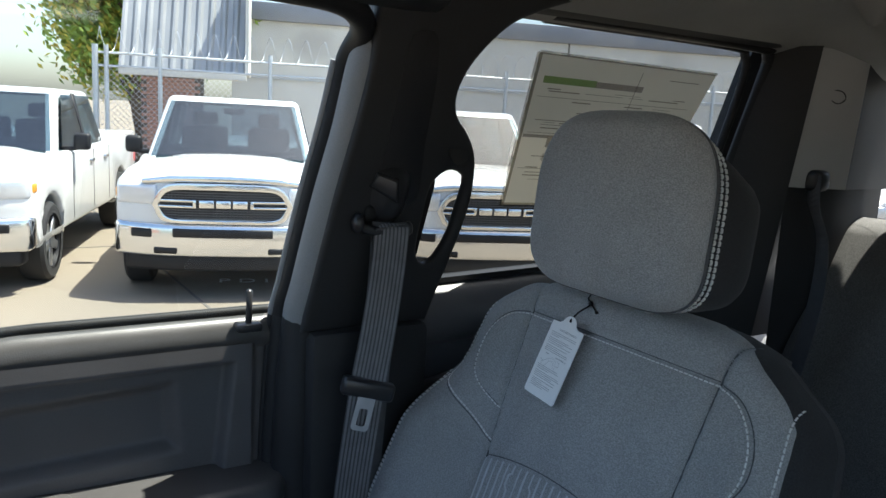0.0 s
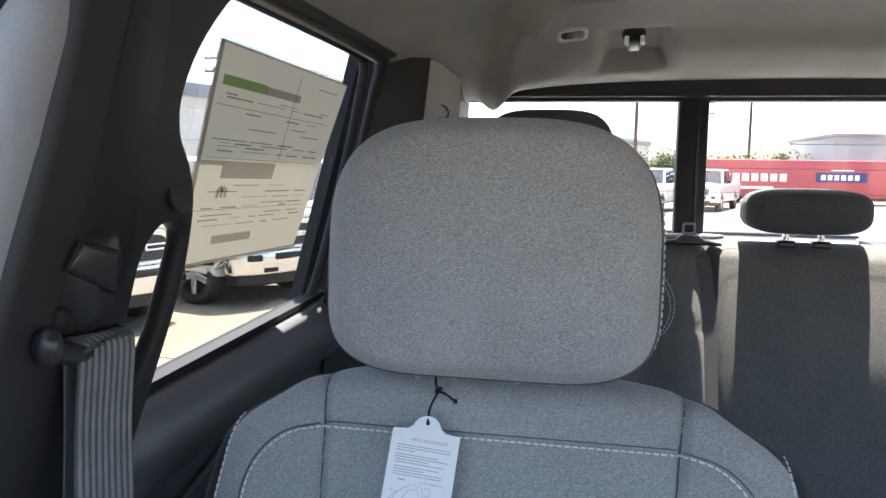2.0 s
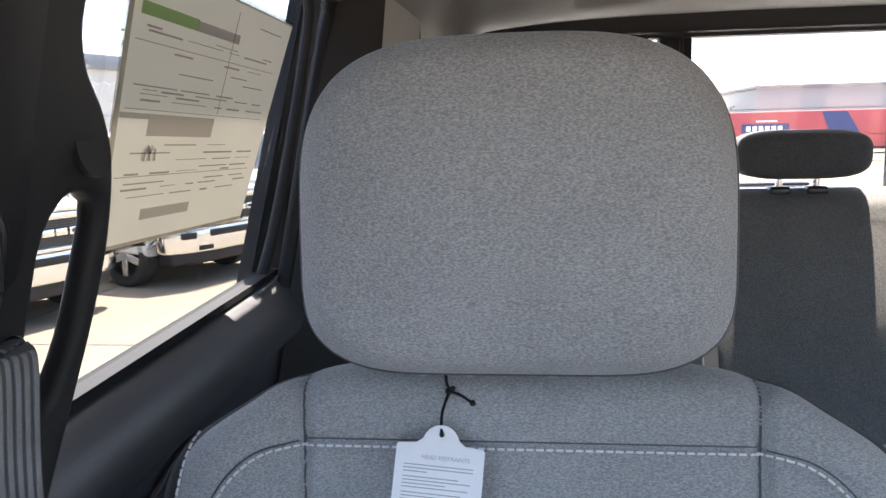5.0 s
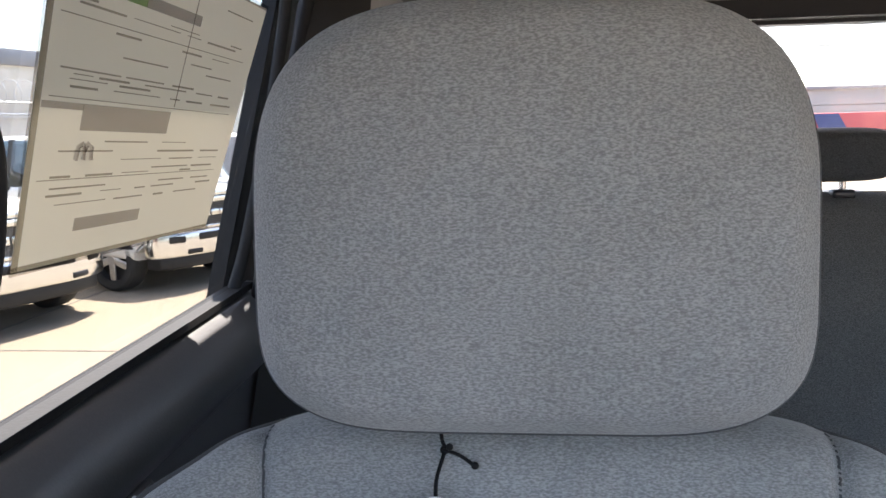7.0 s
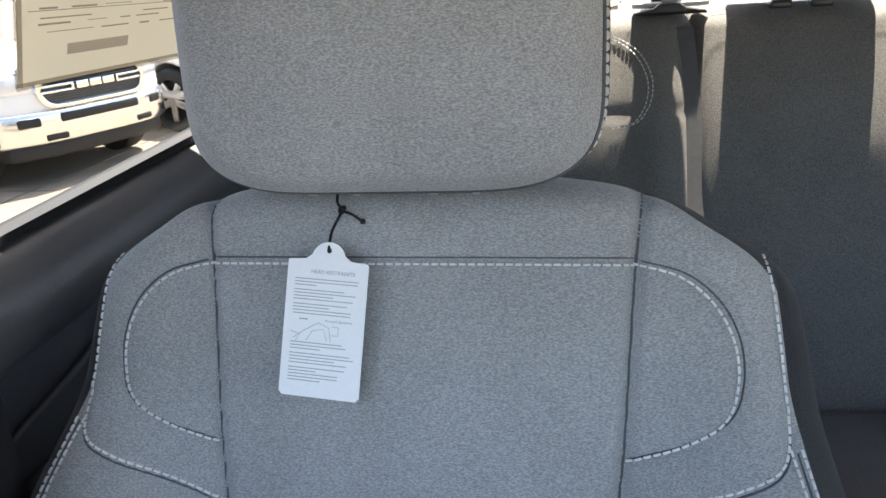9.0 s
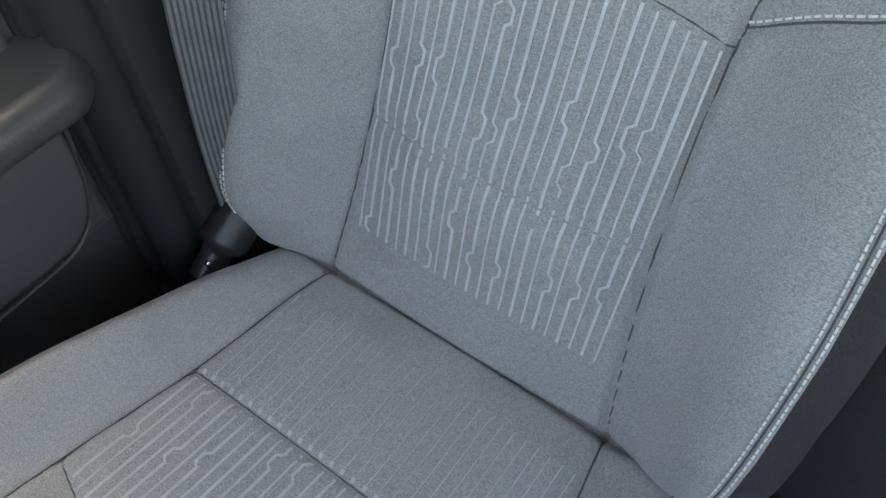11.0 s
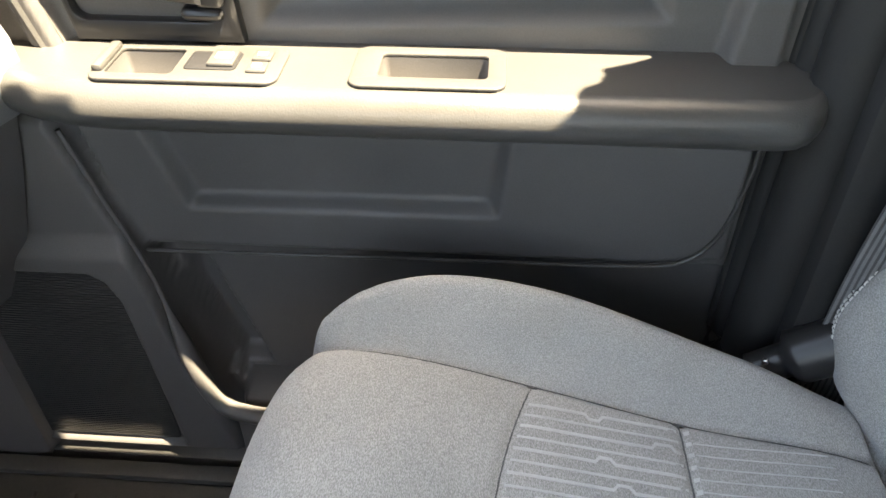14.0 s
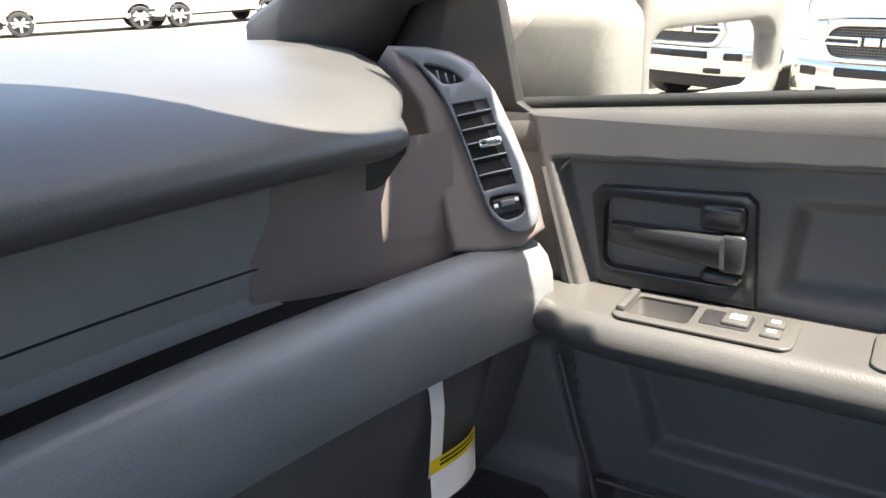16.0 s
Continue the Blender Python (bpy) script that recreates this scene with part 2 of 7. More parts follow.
def paper_sheet(name="sticker_paper", k=1.0):
    """Thin printed paper on glass, that daylight shines through."""
    m = bpy.data.materials.new(name)
    m.use_nodes = True
    t = m.node_tree
    n, l = t.nodes, t.links
    b = n["Principled BSDF"]
    b.inputs["Base Color"].default_value = min_rgb(0.75, 0.73, 0.67, k)
    b.inputs["Roughness"].default_value = 0.8
    tr = n.new("ShaderNodeBsdfTranslucent")
    no = n.new("ShaderNodeTexNoise")
    no.inputs["Scale"].default_value = 9
    co = n.new("ShaderNodeTexCoord")
    l.new(co.outputs["Object"], no.inputs["Vector"])
    cr = n.new("ShaderNodeMix")
    cr.data_type = "RGBA"
    cr.inputs["A"].default_value, cr.inputs["B"].default_value = min_rgb(0.66, 0.63, 0.55, k), min_rgb(0.72, 0.69, 0.61, k)
    l.new(no.outputs[0], cr.inputs["Factor"])
    l.new(cr.outputs["Result"], tr.inputs[0])
    mix = n.new("ShaderNodeMixShader")
    mix.inputs[0].default_value = 0.62
    l.new(b.outputs[0], mix.inputs[1])
    l.new(tr.outputs[0], mix.inputs[2])
    l.new(mix.outputs[0], n["Material Output"].inputs[0])
    return m


def ink_film(name, color):
    """A faded print that tints the sheet behind it."""
    m = bpy.data.materials.new(name)
    m.use_nodes = True
    n, l = m.node_tree.nodes, m.node_tree.links
    n.remove(n["Principled BSDF"])
    film = n.new("ShaderNodeBsdfTransparent")
    film.inputs[0].default_value = (*color, 1)
    l.new(film.outputs[0], n["Material Output"].inputs[0])
    return m


STICKER = paper_sheet()


# ---- building tools ----
def thing(name, label, category, at=(0, 0, 0), group="", kind=""):
    ob = new(name)
    ob.empty_display_size = 0.05
    ob.location = at
    return tagged(ob, label, category, group, kind)


def settle(ob, parent):
    if parent is not None:
        ob.parent = parent
        o = parent
        shift = Vector((0, 0, 0))
        while o is not None:
            shift += o.location
            o = o.parent
        ob.location = -shift if parent.type == "EMPTY" else -shift
    return ob


def part(name, bm, mat, parent=None, label="", smooth=None):
    """Links a bmesh, in world places, as one mesh object."""
    bmesh.ops.recalc_face_normals(bm, faces=bm.faces)
    me = bpy.data.meshes.new(name)
    bm.to_mesh(me)
    bm.free()
    me.materials.append(mat)
    if smooth is not None:
        me.polygons.foreach_set("use_smooth", [True] * len(me.polygons))
        me.set_sharp_from_angle(angle=radians(smooth))
    return settle(tagged(new(name, me), label), parent)


def sheet(name, rows, mat, parent=None, label="", closed=False, smooth=60, flip=False):
    """A surface through rows of points, all rows of one length. closed: the rows are loops."""
    a = np.asarray(rows, float)
    r, c = a.shape[:2]
    idx = np.arange(r * c).reshape(r, c)
    nxt = np.roll(idx, -1, axis=1)
    cols = slice(None) if closed else slice(0, c - 1)
    faces = np.stack([idx[:-1, cols], nxt[:-1, cols], nxt[1:, cols], idx[1:, cols]], -1).reshape(-1, 4)
    if flip:
        faces = faces[:, ::-1]
    me = bpy.data.meshes.new(name)
    me.from_pydata(a.reshape(-1, 3).tolist(), [], faces.tolist())
    me.materials.append(mat)
    me.polygons.foreach_set("use_smooth", [True] * len(me.polygons))
    me.set_sharp_from_angle(angle=radians(smooth))
    return settle(tagged(new(name, me), label), parent)


def box(bm, lo, hi, r=0.0, seg=2, m=None):
    """Adds a box between two corners, its edges rounded by r."""
    lo, hi = Vector(lo), Vector(hi)
    made = bmesh.ops.create_cube(bm, size=1.0, matrix=Matrix.Translation((lo + hi) / 2) @ Matrix.Diagonal((*(hi - lo), 1)))
    verts = made["verts"]
    if r:
        edges = list({e for v in verts for e in v.link_edges})
        out = bmesh.ops.bevel(bm, geom=edges, offset=r, segments=seg, affect="EDGES", profile=0.5)
        verts = list({v for f in out["faces"] for v in f.verts} | {v for v in verts if v.is_valid})
    if m is not None:
        bmesh.ops.transform(bm, matrix=m, verts=verts)
    return bm


def boxed(name, lo, hi, mat, parent=None, label="", r=0.004, seg=2, m=None):
    return part(name, box(bmesh.new(), lo, hi, r, seg, m), mat, parent, label, 40)


def on_axis(axis, a, b, c):
    """A point from two coordinates in a plane and one along its axis."""
    return {"x": (c, a, b), "y": (a, c, b), "z": (a, b, c)}[axis]


def slab(bm, outer, holes, axis, lo, hi, r=0.0, seg=2, lean=0.0):
    """A plate with holes between lo and hi along an axis. lean: how far lo and hi move for each unit of the plane's second coordinate."""
    edges = []
    for loop in (outer, *holes):
        vs = [bm.verts.new(on_axis(axis, a, b, lo + lean * b)) for a, b in loop]
        edges += [bm.edges.new((vs[i], vs[(i + 1) % len(vs)])) for i in range(len(vs))]
    faces = [g for g in bmesh.ops.triangle_fill(bm, use_beauty=True, edges=edges)["geom"] if isinstance(g, bmesh.types.BMFace)]
    rim = [e for e in edges if e.is_valid]
    out = bmesh.ops.extrude_face_region(bm, geom=faces)["geom"]
    d = on_axis(axis, 0, 0, hi - lo)
    bmesh.ops.translate(bm, vec=d, verts=[g for g in out if isinstance(g, bmesh.types.BMVert)])
    bmesh.ops.recalc_face_normals(bm, faces=bm.faces)
    if r:
        sharp = [e for e in bm.edges if len(e.link_faces) == 2 and e.calc_face_angle(0) > 1.0
                 and sum(len(f.verts) == 4 for f in e.link_faces) == 1]
        bmesh.ops.bevel(bm, geom=sharp, offset=r, segments=seg, affect="EDGES", profile=0.5)
    return bm


def round_rect(a0, b0, a1, b1, r, n=6):
    pts = []
    for ca, cb, s in ((a1 - r, b1 - r, 0), (a0 + r, b1 - r, 90), (a0 + r, b0 + r, 180), (a1 - r, b0 + r, 270)):
        for i in range(n + 1):
            q = radians(s + 90 * i / n)
            pts.append((ca + r * math.cos(q), cb + r * math.sin(q)))
    return pts


def smooth_line(pts, n=8):
    """Points on a smooth curve through the given ones."""
    p = [Vector(q) for q in pts]
    p = [2 * p[0] - p[1], *p, 2 * p[-1] - p[-2]]
    out = []
    for i in range(1, len(p) - 2):
        for k in range(n):
            t = k / n
            a, b, c, d = p[i - 1], p[i], p[i + 1], p[i + 2]
            out.append(0.5 * (2 * b + (c - a) * t + (2 * a - 5 * b + 4 * c - d) * t**2 + (3 * b - a - 3 * c + d) * t**3))
    return out + [p[-2]]


def tube(bm, pts, r, n=8, flat=1.0, up=(0, 0, 1)):
    """A round or flattened rod along points."""
    pts = [Vector(p) for p in pts]
    rings = []
    for i, p in enumerate(pts):
        d = (pts[min(i + 1, len(pts) - 1)] - pts[max(i - 1, 0)]).normalized()
        s = d.cross(Vector(up))
        s = s.normalized() if s.length > 1e-4 else d.orthogonal().normalized()
        u = s.cross(d)
        rr = r[i] if isinstance(r, (list, tuple)) else r
        rings.append([bm.verts.new(p + rr * (math.cos(2 * math.pi * k / n) * s + flat * math.sin(2 * math.pi * k / n) * u)) for k in range(n)])
    for a, b in zip(rings, rings[1:]):
        for k in range(n):
            bm.faces.new((a[k], a[(k + 1) % n], b[(k + 1) % n], b[k]))
    bm.faces.new(rings[0][::-1])
    bm.faces.new(rings[-1])
    return bm


def ribbon(bm, pts, across, width, thick):
    """A strap of some thickness along points; across: its width's direction at every point."""
    pts = [Vector(p) for p in pts]
    rings = []
    for i, p in enumerate(pts):
        d = (pts[min(i + 1, len(pts) - 1)] - pts[max(i - 1, 0)]).normalized()
        a = Vector(across[i] if isinstance(across, list) else across)
        a = (a - d * a.dot(d)).normalized()
        u = d.cross(a)
        rings.append([bm.verts.new(p + sa * width / 2 * a + su * thick / 2 * u) for sa, su in ((-1, -1), (1, -1), (1, 1), (-1, 1))])
    for a, b in zip(rings, rings[1:]):
        for k in range(4):
            bm.faces.new((a[k], a[(k + 1) % 4], b[(k + 1) % 4], b[k]))
    bm.faces.new(rings[0][::-1])
    bm.faces.new(rings[-1])
    return bm


def curve(x, xs, ys):
    """A smooth line through the given values."""
    xs, ys = np.asarray(xs, float), np.asarray(ys, float)
    d = np.gradient(ys, xs)
    x = np.clip(np.asarray(x, float), xs[0], xs[-1])
    i = np.clip(np.searchsorted(xs, x, side="right") - 1, 0, len(xs) - 2)
    h = xs[i + 1] - xs[i]
    t = (x - xs[i]) / h
    return (2 * t**3 - 3 * t**2 + 1) * ys[i] + (t**3 - 2 * t**2 + t) * h * d[i] + (3 * t**2 - 2 * t**3) * ys[i + 1] + (t**3 - t**2) * h * d[i + 1]


def step(x):
    x = np.clip(x, 0, 1)
    return x * x * (3 - 2 * x)


def inside(poly, a, b):
    """How far points lie inside a convex polygon, given counterclockwise."""
    d = np.full(np.broadcast(a, b).shape, 1e9)
    for (a0, b0), (a1, b1) in zip(poly, poly[1:] + poly[:1]):
        n = math.hypot(a1 - a0, b1 - b0)
        d = np.minimum(d, ((a1 - a0) * (b - b0) - (b1 - b0) * (a - a0)) / n)
    return d


def letters(name, text, size, mat, m, parent=None, label="", depth=0.0004):
    cu = bpy.data.curves.new(name, "FONT")
    cu.body, cu.size, cu.extrude, cu.align_x, cu.align_y = text, size, depth, "CENTER", "CENTER"
    tmp = bpy.data.objects.new(name, cu)
    scene.collection.objects.link(tmp)
    me = bpy.data.meshes.new_from_object(tmp.evaluated_get(bpy.context.evaluated_depsgraph_get()))
    bpy.data.objects.remove(tmp)
    me.transform(m)
    me.materials.clear()
    me.materials.append(mat)
    return settle(tagged(new(name, me), label), parent)


# ---- the cab ----
def sill_z(y):
    """The height of the windows' lower edge along the cab."""
    return 1.565 - 0.075 * max(0.0, y - 0.4) if y > 0 else 1.59 - 0.032 * y


floor = thing("floor", "black carpeted cab floor with a tall tunnel", "floor", kind="structure")
boxed("carpet", (-0.86, -1.15, 0.70), (0.86, 1.35, 0.76), CARPET, floor, r=0.01)
boxed("door_sill_plate", (0.748, 0.10, 0.76), (0.86, 1.0, 0.783), VINYL, floor, "dark plastic sill plate", r=0.005)
boxed("sill_ridge", (0.768, 0.10, 0.78), (0.86, 1.0, 0.793), VINYL, floor, "raised edge of the sill plate", r=0.004)
boxed("kick_panel", (0.74, 0.93, 0.76), (0.86, 1.3, 1.25), PLASTIC, floor, r=0.02)

# headliner: a shallow dome with a moulded rear part
lx = np.linspace(-0.70, 0.70, 120)
ly = np.linspace(0.47, -1.08, 140)
LX, LY = np.meshgrid(lx, ly)
LZ = 2.075 - 0.075 * np.abs(LX / 0.74) ** 5 - 0.02 * np.abs(LX / 0.74) ** 2
LZ -= 0.075 * step((-0.80 - LY) / 0.26) + 0.03 * step((LY - 0.45) / 0.2)
# raised channels beside the hook, and the hook's own recess
for cx in (0.51, -0.51):
    LZ -= 0.030 * np.exp(-(((LX - cx + math.copysign(0.27, cx) * (LY + 0.95)) / 0.024) ** 2)) * step((-0.60 - LY) / 0.08)
LZ += 0.034 * step(inside([(0.225, -1.005), (0.225, -0.895), (0.350, -0.895), (0.350, -1.005)][::-1], LX, LY) / 0.015)
# ridge across the rear part
LZ -= 0.026 * np.exp(-(((LY + 0.575 + 0.24 * np.abs(LX)) / 0.028) ** 2)) * step((0.47 - np.abs(LX)) / 0.05)
LZ += 0.012 * step(inside([(-0.45, -0.95), (-0.45, -0.30), (0.45, -0.30), (0.45, -0.95)][::-1], LX, LY) / 0.06)
liner = sheet("ceiling", np.stack([LX * (1 - 0.115 * step((LY + 0.13) / 0.09)), LY, LZ], -1), LINER, None, "dark grey fabric headliner with moulded rear edge", smooth=80)
tagged(liner, category="ceiling", kind="structure")


def liner_z(x, y):
    return float(LZ[np.abs(ly - y).argmin(), np.abs(lx - x).argmin()])


def liner_frame(x, y):
    """A place on the headliner, its third axis pointing down off the cloth."""
    e = 0.012
    n = Vector(((liner_z(x + e, y) - liner_z(x - e, y)) / (2 * e), (liner_z(x, y + e) - liner_z(x, y - e)) / (2 * e), -1)).normalized()
    a = (Vector((1, 0, 0)) - n * n.x).normalized()
    return Matrix.Translation((x, y, liner_z(x, y))) @ Matrix((a, n.cross(a), n)).transposed().to_4x4()


roof = thing("roof", "white painted cab roof", "roof", kind="structure")
part("roof_panel", slab(bmesh.new(), [(-0.67, -1.15), (0.67, -1.15), (0.67, -0.14), (0.60, -0.05), (0.58, 0.47), (-0.58, 0.47), (-0.60, -0.05), (-0.67, -0.14)], [], "z", 2.10, 2.14, 0.01), WHITE, roof, smooth=40)
for sx in (1, -1):
    # rail between roof and side windows
    rows = []
    for y in np.linspace(0.655, -1.14, 46):
        # front part drawn inwards so that the sun reaches the armrest
        dip = 0.082 * float(step((y + 0.13) / 0.09))
        rows.append([(sx * (x - dip), y, z - 0.30 * dip) for x, z in ((0.61, 2.055), (0.645, 2.026), (0.675, 2.010), (0.698, 2.003), (0.708, 2.005), (0.718, 2.02), (0.725, 2.06), (0.70, 2.13))])
    sheet("roof_rail", rows, PILLAR, roof, smooth=60)
# unseen header, its edge bent to shape the sun's edge on the dash
rows = []
for x in np.linspace(-0.62, 0.62, 63):
    y = float(curve(abs(x), [0.0, 0.21, 0.32, 0.38, 0.43, 0.47, 0.50, 0.55, 0.585, 0.605, 0.62], [0.97, 0.95, 0.895, 0.81, 0.705, 0.662, 0.644, 0.630, 0.640, 0.685, 0.73]))
    rows.append([(x, 0.44, 2.055), (x, y - 0.06, 2.03), (x, y, 2.0), (x, y + 0.02, 2.01), (x, y + 0.02, 2.05), (x, 0.44, 2.13)])
sheet("windshield_header", rows, LINER, roof, smooth=40)
boxed("rear_header", (-0.70, -1.094, 1.968), (0.70, -1.075, 2.11), BLACKTRIM, roof, r=0.008)

# rear wall with its sliding window
rear = thing("wall_rear", "black rear cab wall below the sliding window", "wall", kind="structure")
bm = bmesh.new()
slab(bm, [(-0.84, 0.72), (0.84, 0.72), (0.80, 1.6), (0.70, 2.1), (-0.70, 2.1), (-0.80, 1.6)],
     [round_rect(-0.63, 1.66, 0.63, 2.06, 0.03)], "y", -1.126, -1.112, 0.003)
part("panel", bm, BLACKTRIM, rear, smooth=30)
win = thing("window_1", "sliding rear cab window with dark dividers", "window", (0, -1.12, 1.68), kind="structure")
for x0, x1 in ((0.142, 0.198), (-0.245, -0.188)):
    bm = box(bmesh.new(), (x0, -1.125, 1.655), (x1, -1.09, 1.975), 0.006)
    part("divider", bm, BLACKTRIM, win, "black divider post", 40)
    part("divider_edge", box(bmesh.new(), (x0 + 0.016, -1.092, 1.66), (x0 + 0.022, -1.086, 1.97), 0.002), SMOOTH, win, "", 40)
for x0, x1 in ((-0.63, -0.22), (-0.20, 0.15), (0.19, 0.63)):
    part("pane", box(bmesh.new(), (x0, -1.122, 1.66), (x1, -1.117, 2.06)), GLASS_REAR, win).visible_shadow = False
bm = bmesh.new()
for k in range(6):
    z = 1.70 + 0.046 * k
    for x0, x1 in ((-0.62, -0.24), (0.20, 0.62), (-0.185, 0.14)):
        box(bm, (x0, -1.1165, z), (x1, -1.1160, z + 0.0009))
part("defroster_wires", bm, BROWN, win)
boxed("lower_frame", (-0.64, -1.13, 1.64), (0.64, -1.08, 1.668), BLACKTRIM, win, r=0.006)
boxed("upper_frame", (-0.64, -1.108, 1.960), (0.64, -1.085, 1.985), BLACKTRIM, win, r=0.006)


def side_windows(sx):
    """Body side from sill up: glass panes, frames and seals of both doors."""
    w = thing("window_2" if sx > 0 else "window_3", "side window glass in black rubber seals", "window", (sx * 0.8, 0, 1.58), kind="structure")
    lean = -0.20 * sx
    c = sx * (0.802 + 1.58 * 0.20)
    front = [(0.10, 1.545), (0.86, 1.52), (0.90, 1.55), (0.42, 2.0), (-0.04, 2.005), (-0.035, 1.95)]
    back = [(-0.10, 1.57), (-0.735, 1.60), (-0.75, 1.62), (-0.80, 1.97), (-0.78, 2.015), (-0.20, 2.015), (-0.14, 1.9)]
    for ring in ((front, back) if sx > 0 else (back,)):
        bm = slab(bmesh.new(), ring, [], "x", c, c + sx * 0.004, lean=lean)
        part("pane", bm, GLASS if ring is front else PRIVACY, w).visible_shadow = False
    return w


W_R = side_windows(1)
side_windows(-1)

# frame of the rear door's window: black seal with a bright inner line
bm = bmesh.new()
tube(bm, smooth_line([(0.798, -0.15, 1.589), (0.793, -0.45, 1.602), (0.790, -0.70, 1.615), (0.788, -0.728, 1.628), (0.772, -0.748, 1.70), (0.745, -0.772, 1.84), (0.725, -0.786, 1.955), (0.717, -0.772, 1.994), (0.714, -0.72, 2.006), (0.714, -0.3, 2.008)]), 0.008, 8)
part("seal", bm, RUBBER, W_R, "black rubber window seal", 60)
bm = bmesh.new()
tube(bm, smooth_line([(0.768, -0.752, 1.60), (0.750, -0.778, 1.72), (0.728, -0.806, 1.86), (0.710, -0.822, 1.96), (0.700, -0.815, 1.995), (0.694, -0.76, 2.010), (0.692, -0.3, 2.014)]), 0.011, 8)
part("door_seal", bm, RUBBER, W_R, "black rubber door seal", 60)
bm = bmesh.new()
tube(bm, smooth_line([(0.760, -0.768, 1.61), (0.742, -0.797, 1.73), (0.718, -0.826, 1.87), (0.700, -0.842, 1.965), (0.690, -0.838, 2.0)]), 0.0035, 6)
part("seal_line", bm, SATIN, W_R, "thin grey line", 60)
# top edge of the window, a pale body flange
bm = bmesh.new()
tube(bm, smooth_line([(0.712, -0.26, 2.012), (0.705, -0.55, 2.010), (0.70, -0.80, 2.004), (0.695, -0.90, 1.998)]), 0.006, 6)
part("flange", bm, GREYTRIM, W_R, "pale painted flange", 60)

# driver's side, plain: it only closes the cab
left = thing("wall_left", "dark trimmed driver's side of the cab with an open front doorway", "wall", kind="structure")
bm = slab(bmesh.new(), [(-1.15, 0.72), (1.35, 0.72), (1.35, 1.50), (1.02, 1.53), (0.98, 0.84), (0.92, 0.78), (0.10, 0.78), (0.06, 1.565), (-0.75, 1.60), (-1.15, 1.62)], [], "x", -0.86, -0.80, 0.01)
part("door_panels", bm, PLASTIC, left, smooth=30)
for a in ([(0.10, 1.55), (-0.04, 2.02), (-0.25, 2.02), (-0.15, 1.56)], [(-0.75, 1.58), (-0.86, 2.03), (-1.15, 2.03), (-1.15, 1.58)]):
    part("pillar", slab(bmesh.new(), a, [], "x", -1.13, -1.05, 0.004, lean=0.18), PILLAR, left, smooth=30)

# windshield and its pillars
ws = thing("window_4", "raked windshield glass", "window", (0, 1.2, 1.6), kind="structure")
rows = [[(x, y - c * x * x, z) for x in np.linspace(-0.70 - 0.04 * q, 0.70 + 0.04 * q, 17)] for q, c, y, z in ((0.2, 0.62, 0.91, 2.0), (0.6, 0.5, 1.24, 1.83), (1.0, 0.4, 1.66, 1.60))]
sheet("pane", rows, GLASS, ws).visible_shadow = False
for sx in (1, -1):
    bm = bmesh.new()
    tube(bm, smooth_line([(sx * 0.80, 1.22, 1.52), (sx * 0.775, 1.06, 1.63), (sx * 0.715, 0.84, 1.79), (sx * 0.64, 0.56, 1.96), (sx * 0.61, 0.45, 2.02)]), [0.075, 0.07, 0.065, 0.06] * 8 + [0.06], 14, 0.55, up=(sx, 0, 0.3))
    part("pillar_trim", bm, PILLAR, ws, "dark plastic windshield pillar trim", 60)
    bm = slab(bmesh.new(), [(0.78, 1.50), (1.15, 1.47), (1.15, 1.58), (0.86, 1.70), (0.845, 1.54)], [], "x", sx * 1.10, sx * 1.12, 0.003, lean=-0.19 * sx)
    part("corner_trim", bm, PILLAR, ws, "dark corner trim", 40)
# the firewall below the glass
boxed("cowl", (-0.86, 1.34, 0.72), (0.86, 1.72, 1.57), BLACKTRIM, ws, r=0.02)

# ---- B pillar with grab handle, on the passenger side ----
bp = thing("pillar", "dark plastic door pillar trim with moulded grab handle", "pillar", (0.73, -0.05, 1.0), kind="structure")
FX, FL_ = 1.073, -0.22
front_edge = [(0.022, 2.03), (0.019, 1.975), (0.018, 1.92), (0.028, 1.84), (0.045, 1.743), (0.062, 1.62), (0.070, 1.555)]
rear_line = [(-0.132, 1.555), (-0.144, 1.605), (-0.156, 1.65), (-0.168, 1.70), (-0.174, 1.75), (-0.168, 1.80), (-0.150, 1.832), (-0.127, 1.857), (-0.121, 1.888), (-0.140, 1.932), (-0.186, 1.98), (-0.24, 2.006), (-0.285, 2.022)]
outer = [(v.x, v.y) for v in smooth_line([(a - 0.006, b, 0) for a, b in front_edge], 4)] + [(v.x, v.y) for v in smooth_line([(a, b, 0) for a, b in rear_line], 4)]
hole = [(v.x, v.y) for v in smooth_line([(-0.157, 1.774, 0), (-0.142, 1.782, 0), (-0.122, 1.780, 0), (-0.103, 1.760, 0), (-0.098, 1.72, 0), (-0.095, 1.675, 0), (-0.100, 1.655, 0), (-0.114, 1.646, 0), (-0.130, 1.656, 0), (-0.147, 1.69, 0), (-0.156, 1.74, 0), (-0.159, 1.763, 0)], 3)]
bm = slab(bmesh.new(), outer, [hole], "x", FX, FX + 0.020, 0.007, 3, lean=FL_)
part("trim", bm, PILLAR, bp, smooth=50)


def on_pillar(y, z, out=0.0):
    return (FX + FL_ * z - out, y, z)


